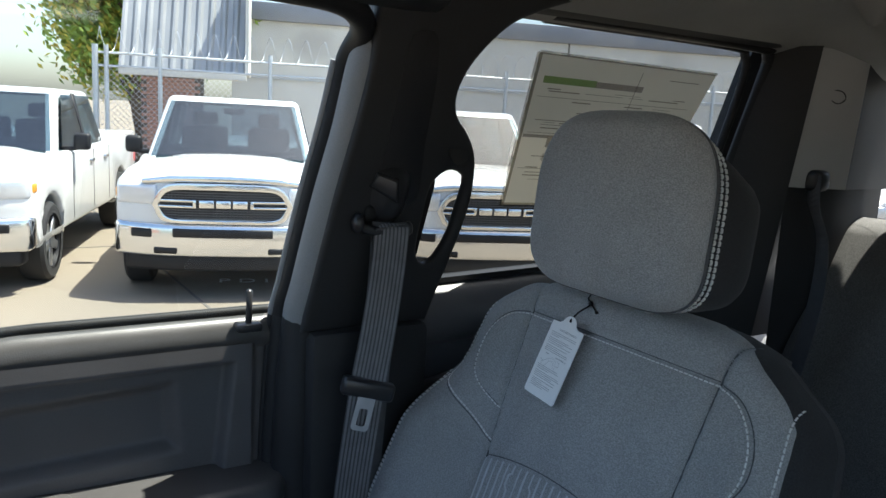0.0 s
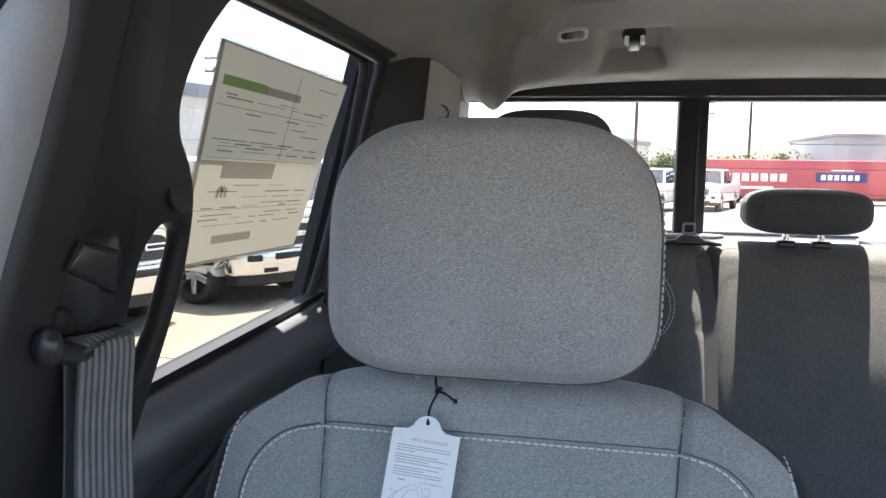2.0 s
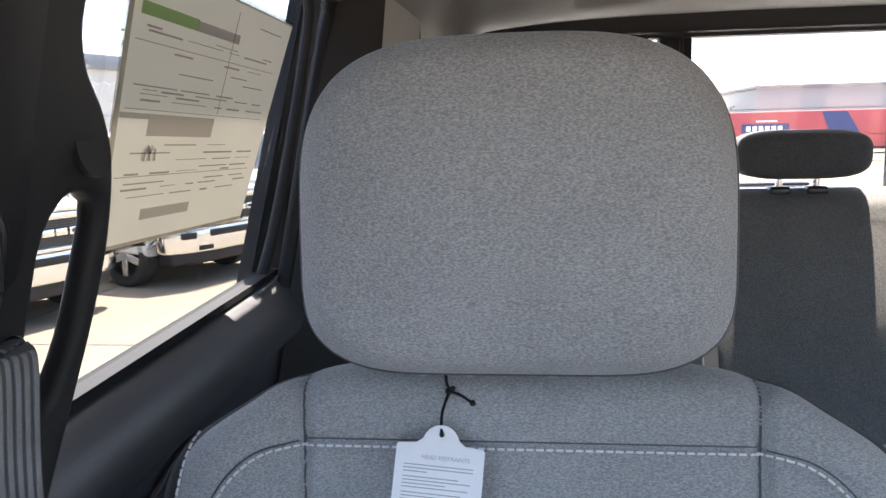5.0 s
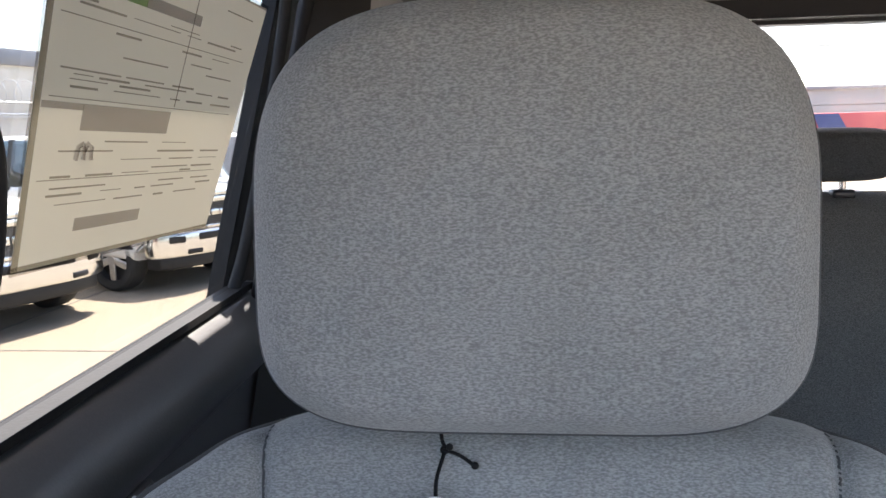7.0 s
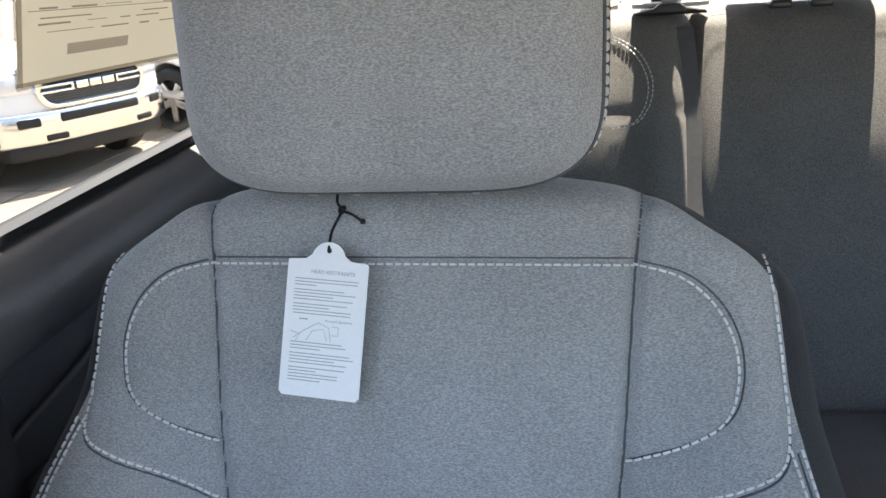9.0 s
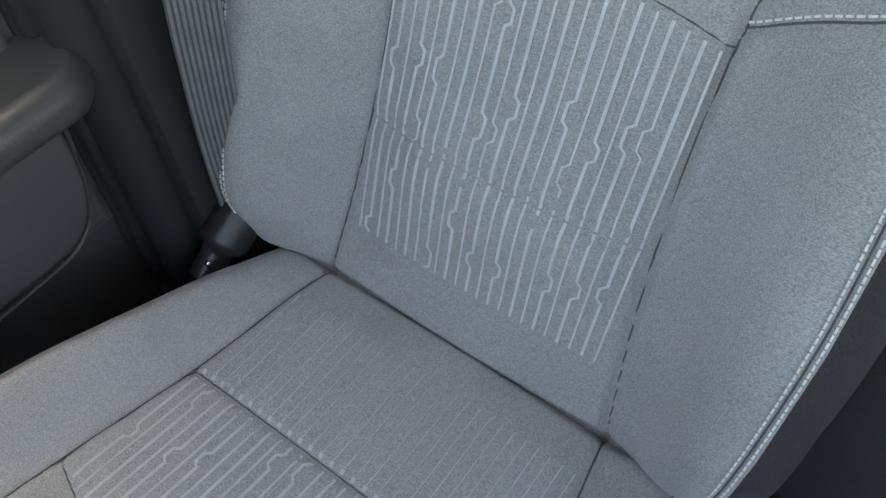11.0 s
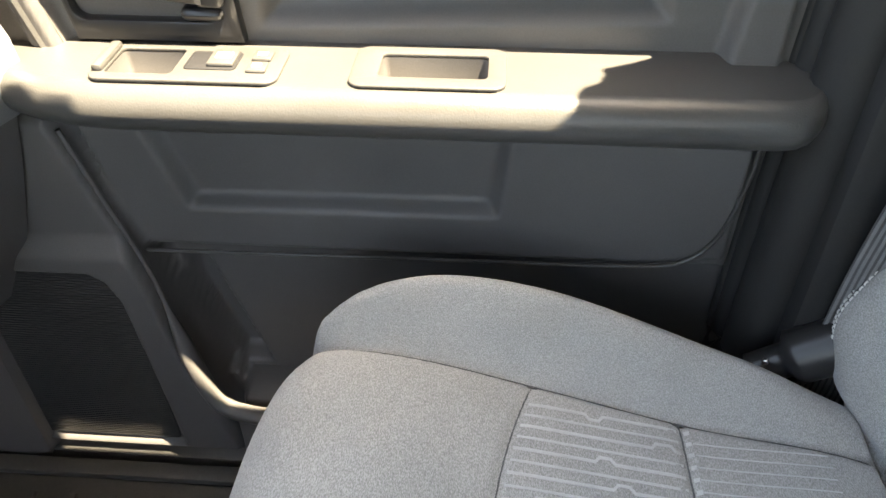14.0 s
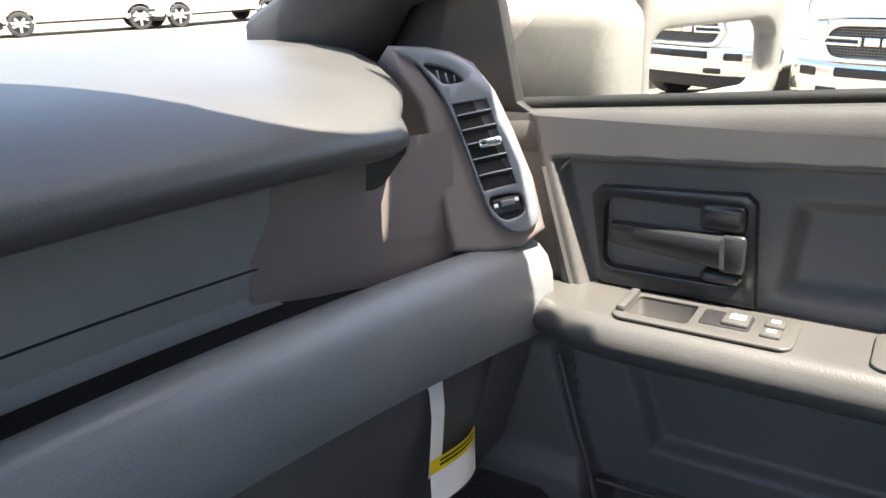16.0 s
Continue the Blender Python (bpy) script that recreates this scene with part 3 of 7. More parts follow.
# screw cover above the grab hole and the step of the moulding
bm = bmesh.new()
bmesh.ops.create_cone(bm, cap_ends=True, segments=28, radius1=0.016, radius2=0.015, depth=0.004, matrix=Matrix.Translation(on_pillar(-0.136, 1.806, 0.001)) @ Matrix.Rotation(math.pi / 2 + 0.21, 4, "Y"))
part("screw_cover", bm, PILLAR, bp, "", 40)
bm = slab(bmesh.new(), [(v.x, v.y) for v in smooth_line([(-0.040, 1.955, 0), (-0.058, 1.962, 0), (-0.076, 1.950, 0), (-0.082, 1.90, 0), (-0.080, 1.82, 0), (-0.078, 1.74, 0), (-0.020, 1.74, 0), (-0.024, 1.82, 0), (-0.030, 1.90, 0), (-0.034, 1.94, 0)], 4)], [], "x", FX - 0.0015, FX + 0.004, 0.001, 2, lean=FL_)
part("belt_slot", bm, BLACKTRIM, bp, "black slot of the belt adjuster", 40)
# rounded front edge of the pillar, then the black seal and the door's frame
for name, dy, off, r, mat in (("rounded_edge", -0.022, -0.036, 0.031, SEAL), ("door_seal", -0.002, -0.066, 0.016, RUBBER), ("seal_lip", 0.012, -0.074, 0.006, SEAL)):
    bm = bmesh.new()
    pts = [(a + dy - (0.014 if b > 1.95 else 0), b) for a, b in front_edge]
    line = [on_pillar(a, b, off) for a, b in pts] + [(on_pillar(0, 1.5, off)[0] - 0.012, 0.080 + dy, 1.40), (on_pillar(0, 1.5, off)[0] - 0.012, 0.085 + dy, 1.1), (on_pillar(0, 1.5, off)[0] - 0.012, 0.085 + dy, 0.8)]
    if name == "door_seal":
        # it turns forward under the roof rail
        line = [(0.614, 0.30, 1.985), (0.616, 0.14, 1.984), (0.628, 0.062, 1.978), (0.664, 0.021, 1.957)] + line[2:]
    elif name == "seal_lip":
        line = line[2:]
    full = smooth_line(line, 8)
    cut = next(i for i, v in enumerate(full) if v[2] < 1.57)
    tube(bm, full[:cut + 1], r, 14)
    part(name, bm, mat, bp, smooth=70)
    bm = bmesh.new()
    tube(bm, full[cut:], r, 14)
    part("lower_edge", bm, PILLAR, bp, smooth=70)
bm = slab(bmesh.new(), [(0.0, 1.5), (0.085, 1.5), (0.063, 1.563), (0.031, 1.736), (0.003, 1.889), (-0.004, 1.94), (-0.006, 1.968), (-0.012, 1.988), (-0.014, 2.012), (-0.07, 2.02), (-0.05, 1.8)], [], "x", 1.126, 1.10, 0.004, lean=-0.20)
part("door_frame", bm, RUBBER, bp, "black front door window frame", 40)
bm = slab(bmesh.new(), [(-0.13, 1.55), (-0.155, 1.75), (-0.15, 1.90), (-0.20, 2.01), (-0.02, 2.01), (0.0, 1.8), (0.06, 1.55)], [], "x", 1.130, 1.115, 0.0, lean=-0.20)
part("outer_pillar", bm, RUBBER, bp, "", 40)
# lower cover of the pillar with its joint line
bm = box(bmesh.new(), (0.715, -0.13, 0.80), (0.76, 0.055, 1.557), 0.012)
part("lower_cover", bm, PILLAR, bp, "", 40)

# belt with height adjuster, guide loop and tongue
belt = thing("front_seat_belt", "black front seat belt hanging from the door pillar", "seat belt", (0.68, -0.02, 1.0))
ml = Matrix.Translation((0.695, -0.040, 1.748)) @ Matrix.Rotation(radians(-10), 4, "Y") @ Matrix.Rotation(radians(4), 4, "X")
rows = []
for u in np.linspace(0.0, 1.0, 21):
    f = max(0.02, 1 - abs(2 * u - 1) ** 4.2) ** 0.5
    w, d = 0.0345 * f * (0.70 + 0.62 * u - 0.34 * u * u), 0.036 * f * (0.92 + 0.2 * u - 0.25 * u * u)
    rows.append([ml @ Vector((0.014 - (d * math.sin(q) ** 0.85 if math.sin(q) > 0 else 0.0), 0.002 + w * math.copysign(abs(math.cos(q)) ** 0.85, math.cos(q)), -0.043 + 0.090 * u)) for q in np.linspace(0, 2 * math.pi, 41)[:-1]])
sheet("height_adjuster", rows, SMOOTH, belt, "smooth dark plastic height adjuster", closed=True, smooth=60)
MB = ml @ Matrix.Translation((-0.0165, 0.016, 0.014)) @ Matrix.Rotation(radians(-25), 4, "Z")
# a black slab under the button draws the shade of its groove
for name, mat, g, top in (("button_recess", RUBBER, 0.0020, -0.0030), ("release_button", SMOOTH, 0.0, -0.0048)):
    bm = slab(bmesh.new(), [(-0.019 - g, -0.017 - g), (0.019 + g, -0.001 - g), (0.012 + g, 0.016 + g), (-0.014 - g, 0.011 + g)], [], "x", top, 0.010, 0.002, 3)
    bmesh.ops.transform(bm, matrix=MB, verts=bm.verts)
    part(name, bm, mat, belt, "", 50)
# black block drawing the shade of the cover's notch, and the guide loop with its round ends
part("notch", box(bmesh.new(), (-0.012, 0.014, -0.036), (0.006, 0.034, -0.014), 0.006, 3, ml), RUBBER, belt, "black block as a notch's shade", 50)
bm = bmesh.new()
tube(bm, smooth_line([(0.690, -0.070, 1.702), (0.686, -0.05, 1.699), (0.685, -0.02, 1.700), (0.688, 0.006, 1.708)]), 0.0075, 12)
part("guide_loop", bm, SMOOTH, belt, "", 60)
for y, z, r in ((0.007, 1.711, 0.0120), (-0.069, 1.702, 0.0085)):
    bm = bmesh.new()
    bmesh.ops.create_uvsphere(bm, u_segments=18, v_segments=12, radius=r, matrix=Matrix.Translation((0.688, y, z)) @ Matrix.Diagonal((0.85, 0.75, 1.15, 1)))
    part("loop_end", bm, SMOOTH, belt, "glossy rounded loop end", 60)
run = smooth_line([(0.693, -0.037, 1.702), (0.687, -0.037, 1.7095), (0.679, -0.037, 1.707), (0.6755, -0.037, 1.698), (0.678, -0.034, 1.64), (0.667, -0.018, 1.565), (0.648, 0.004, 1.50), (0.648, 0.012, 1.44), (0.666, 0.014, 1.34), (0.691, 0.012, 1.2), (0.704, 0.01, 1.02)], 8)
STRAP = (0.30, 1, 0)
part("strap", ribbon(bmesh.new(), run, STRAP, 0.047, 0.0016), WEB, belt)
side = Vector(STRAP).normalized()
for k in range(9):
    part("rib", ribbon(bmesh.new(), [v + side * (-0.0208 + 0.0052 * k) + Vector((-0.0012, 0.0004, 0)) for v in run], STRAP, 0.0028, 0.0012), RIBWEB, belt)
inner_run = smooth_line([(0.694, -0.040, 1.705), (0.696, -0.038, 1.62), (0.700, -0.03, 1.45), (0.705, -0.02, 1.2), (0.714, -0.02, 0.9)], 8)
part("return_strap", ribbon(bmesh.new(), inner_run, (0.0, 1, 0), 0.047, 0.0016), WEB, belt)
mt = Matrix.Translation((0.648, 0.004, 1.497)) @ Matrix.Rotation(radians(14), 4, "X") @ Matrix.Rotation(radians(-14), 4, "Z")
part("tongue_grip", box(bmesh.new(), (-0.011, -0.036, -0.013), (0.009, 0.036, 0.012), 0.006, 3, mt), SMOOTH, belt, "", 50)
bm = bmesh.new()
slab(bm, round_rect(-0.012, -0.056, 0.012, -0.008, 0.005, 3), [round_rect(-0.006, -0.050, 0.006, -0.026, 0.003, 3)], "x", -0.009, -0.0065)
bmesh.ops.transform(bm, matrix=mt, verts=bm.verts)
part("tongue", bm, GALV, belt, "bright steel tongue", 30)

# ---- rear door trim and C pillar ----
rd = thing("door_2", "closed rear door trim with dark panel and armrest", "door", (0.8, -0.5, 0.8), kind="structure")
rows = []
for y in np.linspace(-0.10, -0.80, 30):
    s = sill_z(y) + 0.004
    rows.append([(0.815, y, s - 0.01), (0.80, y, s), (0.785, y, s - 0.001), (0.768, y, s - 0.012), (0.752, y, s - 0.034), (0.742, y, s - 0.06), (0.745, y, s - 0.075), (0.752, y, s - 0.085),
                 (0.775, y, s - 0.10), (0.785, y, s - 0.2), (0.785, y, 0.80)])
sheet("panel", rows, REARTRIM, rd, smooth=50)
bm = bmesh.new()
ribbon(bm, [(0.790, y, sill_z(y) + 0.007) for y in np.linspace(-0.10, -0.76, 20)], (1, 0, 0), 0.026, 0.008)
part("glass_wiper", bm, RUBBER, rd, "", 40)
arm = bmesh.new()
box(arm, (0.70, -0.66, 1.33), (0.79, -0.16, 1.40), 0.022, 4)
part("armrest", arm, REARTRIM, rd, "", 60)
bm = bmesh.new()
tube(bm, smooth_line([(0.772, -0.15, 1.44), (0.770, -0.30, 1.47), (0.770, -0.42, 1.50), (0.771, -0.45, 1.49), (0.773, -0.44, 1.44)]), 0.004, 6)
part("pocket_rim", bm, PLASTIC, rd, "", 60)

qw = thing("wall_quarter", "closed body quarter behind the rear door", "wall", kind="structure")
for sx in (1, -1):
    bm = slab(bmesh.new(), [(-1.16, 0.72), (-0.76, 0.72), (-0.755, 1.60), (-0.83, 2.06), (-1.16, 2.06)], [], "x", sx * 1.14, sx * 1.16, 0.0, lean=-0.20 * sx)
    part("panel", bm, BLACKTRIM, qw)
cp = thing("pillar", "rear cab pillar with pale grey upper trim", "pillar", (0.75, -0.95, 0.8), kind="structure")
bm = bmesh.new()
rows = [[(0.700 + 0.14 * (2.0 - z), -0.815 + 0.18 * (1.95 - z), z), (0.655 + 0.12 * (2 - z), -0.835 + 0.12 * (1.95 - z), z), (0.628 + 0.10 * (2 - z), -0.865 + 0.05 * (1.95 - z), z)] for z in (2.04, 1.95, 1.85, 1.75, 1.6, 1.3, 0.8)]
sheet("dark_trim", rows, PILLAR, cp, smooth=60)
rows = [[(0.640 + 0.08 * (1.98 - z), -0.862, z), (0.622 + 0.08 * (1.98 - z), -0.885, z), (0.604 + 0.06 * (1.98 - z), -0.925, z), (0.590 + 0.06 * (1.98 - z), -0.958, z)] for z in (2.04, 1.97, 1.9, 1.82, 1.76)]
sheet("upper_trim", rows, GREYTRIM, cp, "pale grey plastic upper trim", smooth=60)
sheet("rear_return", [[(0.590 + 0.06 * (1.98 - z), -0.958, z), (0.596 + 0.06 * (1.98 - z), -1.02, z), (0.600 + 0.06 * (1.98 - z), -1.12, z)] for z in (2.04, 1.97, 1.9, 1.82, 1.76)], PILLAR, cp, "dark trim beside the rear glass", smooth=60)
rows = [[(x + 0.012, y, z) for x, y in ((0.650, -0.862), (0.640, -0.885), (0.618, -0.925), (0.604, -0.955), (0.612, -1.12))] for z in (1.762, 1.75, 1.6, 1.3, 0.8)]
sheet("lower_trim", rows, PILLAR, cp, smooth=60)
bm = bmesh.new()
tube(bm, smooth_line([(0.624, -0.893, 1.940), (0.610, -0.915, 1.938), (0.605, -0.922, 1.925), (0.613, -0.912, 1.916), (0.623, -0.896, 1.926), (0.624, -0.893, 1.940)], 4), 0.0012, 5)
part("clip_cover", bm, SMOOTH, cp, "", 60)
cb = thing("rear_seat_belt", "black rear seat belt from the rear pillar outlet", "seat belt", (0.66, -0.98, 1.78))
bm = box(bmesh.new(), (0.610, -0.925, 1.755), (0.655, -0.885, 1.795), 0.012, 3)
part("outlet", bm, SMOOTH, cb, "", 50)
run = smooth_line([(0.628, -0.895, 1.78), (0.615, -0.885, 1.73), (0.598, -0.90, 1.66), (0.585, -0.88, 1.55), (0.575, -0.82, 1.40), (0.57, -0.77, 1.25)], 6)
part("strap", ribbon(bmesh.new(), run, (1, -0.6, 0.2), 0.045, 0.0016), WEB, cb)

# hook and clip on the headliner
hk = thing("coat_hook", "dark plastic hook with two pale prongs on the headliner", "hook", (0.29, -0.95, 2.02))
HF = liner_frame(0.29, -0.945)
bm = bmesh.new()
bmesh.ops.create_cone(bm, cap_ends=True, segments=28, radius1=0.021, radius2=0.018, depth=0.012, matrix=HF @ Matrix.Translation((0, 0, 0.004)))
part("rosette", bm, SMOOTH, hk, "", 50)
part("body", box(bmesh.new(), (-0.011, -0.014, 0.006), (0.011, 0.016, 0.024), 0.005, 3, HF), SMOOTH, hk, "", 50)
for dx in (-0.013, 0.013):
    part("prong", box(bmesh.new(), (dx - 0.0035, -0.020, 0.014), (dx + 0.0035, -0.008, 0.028), 0.002, 2, HF), PAPER, hk, "pale prong", 40)
cl = thing("ceiling_clip", "small dark recessed clip on the headliner", "clip", (0.392, -0.893, 2.03))
CF_ = liner_frame(0.392, -0.893)
bm = slab(bmesh.new(), round_rect(-0.026, -0.019, 0.026, 0.019, 0.012, 5), [round_rect(-0.019, -0.012, 0.019, 0.013, 0.008, 5)], "z", -0.004, 0.006, 0.002)
bmesh.ops.transform(bm, matrix=CF_, verts=bm.verts)
part("rim", bm, GREYTRIM, cl, "grey rim", 40)
part("insert", box(bmesh.new(), (-0.021, -0.014, -0.003), (0.021, 0.015, 0.003), 0.001, 2, CF_), SMOOTH, cl, "", 40)
part("latch", box(bmesh.new(), (-0.008, -0.011, 0.002), (0.008, 0.012, 0.005), 0.002, 2, CF_), PLASTIC, cl, "", 40)



# ---- front passenger door ----
door = thing("door_1", "closed front passenger door trim in dark plastic", "door", (0.81, 0.45, 0.8), kind="structure")
yy = np.linspace(0.04, 1.10, 300)
zz = np.linspace(0.80, 1.53, 230)
DY, DZ = np.meshgrid(yy, zz)
edge = 0.762 + (DZ - 1.35) * 0.26
DX = np.full(DY.shape, 0.804)
# the sunk upper field behind the handle
up = np.minimum.reduce([edge - DY, DY - 0.150 + (DZ - 1.35) * 0.10, DZ - 1.30, 1.506 - 0.05 * np.maximum(DY - 0.45, 0) - DZ])
DX += 0.024 * step(up / 0.010)
DX += 0.019 * step(inside([(0.200, 1.374), (0.576, 1.361), (0.566, 1.468), (0.207, 1.484)], DY, DZ) / 0.022)
# the field below the armrest, with its pressed ledge
low = np.minimum.reduce([0.742 + (DZ - 1.115) * 0.20 - DY, DY - 0.105 - 0.0 * DZ, DZ - 1.115 - 0.05 * np.maximum(0, 0.2 - DY) ** 0.8])
DX -= 0.010 * step(low / 0.006)
DX += 0.018 * step(inside([(0.345, 1.169), (0.676, 1.166), (0.722, 1.30), (0.330, 1.30)], DY, DZ) / 0.016)
below = step((1.113 - DZ) / 0.012) * step((0.735 - DY + (DZ - 1.1) * 0.3) / 0.006)
DX += 0.022 * below
# the speaker pod at the front, with a slanting rear edge, and the pocket beside it
rear_edge = np.interp(DZ, [0.80, 0.888, 0.958, 1.093, 1.19, 1.281, 1.31], [0.660, 0.682, 0.702, 0.722, 0.750, 0.776, 0.782])
DX -= 0.034 * step((DY - rear_edge) / 0.014) * step((1.305 - DZ) / 0.03)
# the pod swells out below its shoulder, round the speaker
DX -= 0.016 * step((1.150 - DZ) / 0.030) * step((DY - rear_edge) / 0.014)
DX += 0.010 * step(inside([(0.742, 0.80), (0.99, 0.80), (0.99, 1.105), (0.790, 1.105), (0.772, 1.092), (0.760, 1.06)], DY, DZ) / 0.010)
pocket = step((0.668 - DY) / 0.01) * step((0.888 - DZ) / 0.006)
DX -= 0.055 * pocket
DX += 0.030 * step(inside([(0.628, 0.895), (0.690, 0.895), (0.716, 1.03), (0.716, 1.085), (0.684, 1.085)], DY, DZ) / 0.012)
panel = sheet("panel", np.stack([DX, DY, DZ], -1), PLASTIC, door, smooth=70, flip=True)
# thin crease along the lower field
bm = bmesh.new()
tube(bm, smooth_line([(0.789, 0.735, 1.113), (0.789, 0.60, 1.114), (0.789, 0.40, 1.116), (0.789, 0.20, 1.119), (0.790, 0.150, 1.128), (0.791, 0.122, 1.16), (0.793, 0.108, 1.22), (0.795, 0.103, 1.27)]), 0.0022, 6)
part("piping", bm, VINYL, door, "", 60)
# rolled sill
rows = []
for y in np.linspace(0.05, 1.0, 50):
    s = sill_z(y)
    rows.append([(x, y, s + z) for x, z in ((0.832, -0.058), (0.814, -0.052), (0.807, -0.049), (0.801, -0.040), (0.799, -0.028), (0.802, -0.014), (0.808, -0.004), (0.816, 0.0), (0.824, -0.002), (0.838, -0.004))])
sheet("rolled_sill", rows, VINYL, door, "grained vinyl roll below the glass", smooth=70)
bm = bmesh.new()
tube(bm, [(0.826, y, sill_z(y) + 0.004) for y in np.linspace(0.05, 0.95, 20)], 0.007, 8)
part("glass_wiper", bm, RUBBER, door, "", 60)
# dark tube laid round the sunk field to draw its groove's shade
bm = bmesh.new()
tube(bm, smooth_line([(0.7995, 0.16, sill_z(0.16) - 0.041), (0.7995, 0.45, sill_z(0.45) - 0.041), (0.7995, 0.70, sill_z(0.7) - 0.042), (0.799, 0.765, sill_z(0.76) - 0.046), (0.799, 0.789, sill_z(0.79) - 0.060), (0.799, 0.791, 1.455), (0.799, 0.781, 1.42), (0.799, 0.766, 1.36)]), 0.0026, 6)
part("piping", bm, SMOOTH, door, "", 60)
# slanted strip at the front of the sunk field
bm = bmesh.new()
ribbon(bm, [(0.799, edge_y + 0.004, z) for edge_y, z in ((0.762, 1.348), (0.779, 1.41), (0.797, 1.478))], (0.6, -0.8, 0), 0.020, 0.004)
part("edge_strip", bm, VINYL, door, "", 40)
# lock knob at the rear end of the sill
bm = bmesh.new()
tube(bm, [(0.795, 0.118, 1.555), (0.794, 0.117, 1.575), (0.794, 0.117, 1.604), (0.794, 0.117, 1.607)], [0.0045, 0.0045, 0.005, 0.003], 10)
box(bm, (0.782, 0.10, 1.548), (0.808, 0.136, 1.560), 0.004)
part("lock_knob", bm, SMOOTH, door, "black lock knob", 60)
# armrest: a rounded ledge
rows, TOPS = [], []
for k, y in enumerate(np.linspace(0.06, 0.835, 70)):
    e0 = math.sqrt(max(0.0, 1 - max(0, (0.115 - y) / 0.055) ** 2))
    e1 = math.sqrt(max(0.0, 1 - max(0, (y - 0.68) / 0.155) ** 2))
    w = 0.108 * e0 * (0.30 + 0.70 * e1) + 0.001
    x1, zt, zb = 0.822, 1.350, 1.301 + 0.010 * (1 - e1) + 0.012 * (1 - e0)
    x0 = x1 - w
    TOPS.append((x0 + min(0.020, 0.9 * w), y))
    rows.append([(x0 + min(0.020, 0.9 * w) + 0.006, y, 1.3495), (x0 + min(0.020, 0.9 * w), y, 1.350), (x0 + 0.012, y, zt - 0.003), (x0 + 0.004, y, zt - 0.010), (x0, y, zt - 0.022), (x0 + 0.001, y, zb + 0.020), (x0 + 0.006, y, zb + 0.010), (x0 + 0.016, y, zb + 0.003), (x0 + 0.045, y, zb - 0.006), (x1, y, zb - 0.022)])
arm = sheet("armrest", rows, VINYL, door, "grained armrest ledge", smooth=75)


def ring_plate(name, y0, y1, xi, xo, z, holes, mat, h=0.007, r=0.003, rr=0.010):
    """A plate lying on the armrest."""
    bm = slab(bmesh.new(), round_rect(xi, y0, xo, y1, rr, 5), holes, "z", z, z + h, r, 2)
    return part(name, bm, mat, door, smooth=45)


TOPZ = 1.350
GRAB, CUP = round_rect(0.748, 0.362, 0.792, 0.456, 0.005, 3), round_rect(0.742, 0.634, 0.790, 0.694, 0.005, 3)
bm = slab(bmesh.new(), [(0.822, 0.06), (0.822, 0.835), *TOPS[::-1]], [GRAB, CUP], "z", TOPZ - 0.006, TOPZ)
part("armrest_top", bm, VINYL, door, "grained armrest top", 40)


def well(name, loop, deep, mat):
    """A deep recess with rounded bottom edge."""
    cx, cy = sum(a for a, b in loop) / len(loop), sum(b for a, b in loop) / len(loop)
    sheet(name, [[(cx + (a - cx) * k, cy + (b - cy) * k, z) for a, b in loop] for k, z in ((1.0, TOPZ), (0.97, TOPZ - deep), (0.9, TOPZ - deep - 0.004), (0.02, TOPZ - deep - 0.004))], mat, door, "deep dark recess", closed=True, smooth=50)


well("grab_well", GRAB, 0.045, PLASTIC)
well("cup_well", CUP, 0.030, PLASTIC)
ring_plate("grab_rim", 0.346, 0.480, 0.731, 0.806, TOPZ + 0.0003, [round_rect(0.7482, 0.3622, 0.7918, 0.4558, 0.005, 3)], VINYL, 0.0034, 0.0012, 0.012)
ring_plate("switch_panel", 0.540, 0.706, 0.730, 0.797, TOPZ + 0.0003, [round_rect(0.7422, 0.6342, 0.7898, 0.6938, 0.005, 3)], VINYL, 0.0034, 0.0012, 0.012)
boxed("well_edge", (0.742, 0.694, 1.352), (0.792, 0.704, 1.360), VINYL, door, r=0.003)
sw = part("window_switch", slab(bmesh.new(), round_rect(0.750, 0.580, 0.784, 0.626, 0.004, 3), [], "z", 1.3532, 1.3548, 0.0006), SMOOTH, door, "dark switch recess", 40)
part("rocker", box(bmesh.new(), (0.754, 0.582, 1.354), (0.782, 0.606, 1.3585), 0.002), VINYL, sw, "switch rocker", 40)
part("symbol", box(bmesh.new(), (0.764, 0.586, 1.3585), (0.774, 0.600, 1.3590)), PAPER, sw, "white symbol")
for dx in (0.746, 0.768):
    s2 = part("lock_switch", box(bmesh.new(), (dx, 0.552, 1.353), (dx + 0.018, 0.570, 1.357), 0.002), VINYL, door, "", 40)
    part("symbol", box(bmesh.new(), (dx + 0.006, 0.557, 1.357), (dx + 0.012, 0.565, 1.3575)), PAPER, s2, "white symbol")
# handle bezel, cup and lever
BZ = [(0.744, 1.352), (0.586, 1.352), (0.594, 1.458), (0.603, 1.466), (0.748, 1.459), (0.758, 1.450)]
bm = slab(bmesh.new(), BZ[::-1], [round_rect(0.606, 1.372, 0.742, 1.448, 0.012, 4)], "x", 0.806, 0.826, 0.003)
bez = part("handle_bezel", bm, SMOOTH, door, "smooth dark bezel", 40)
part("cup", box(bmesh.new(), (0.832, 0.60, 1.366), (0.838, 0.75, 1.455), 0.0), REARTRIM, bez)
bm = bmesh.new()
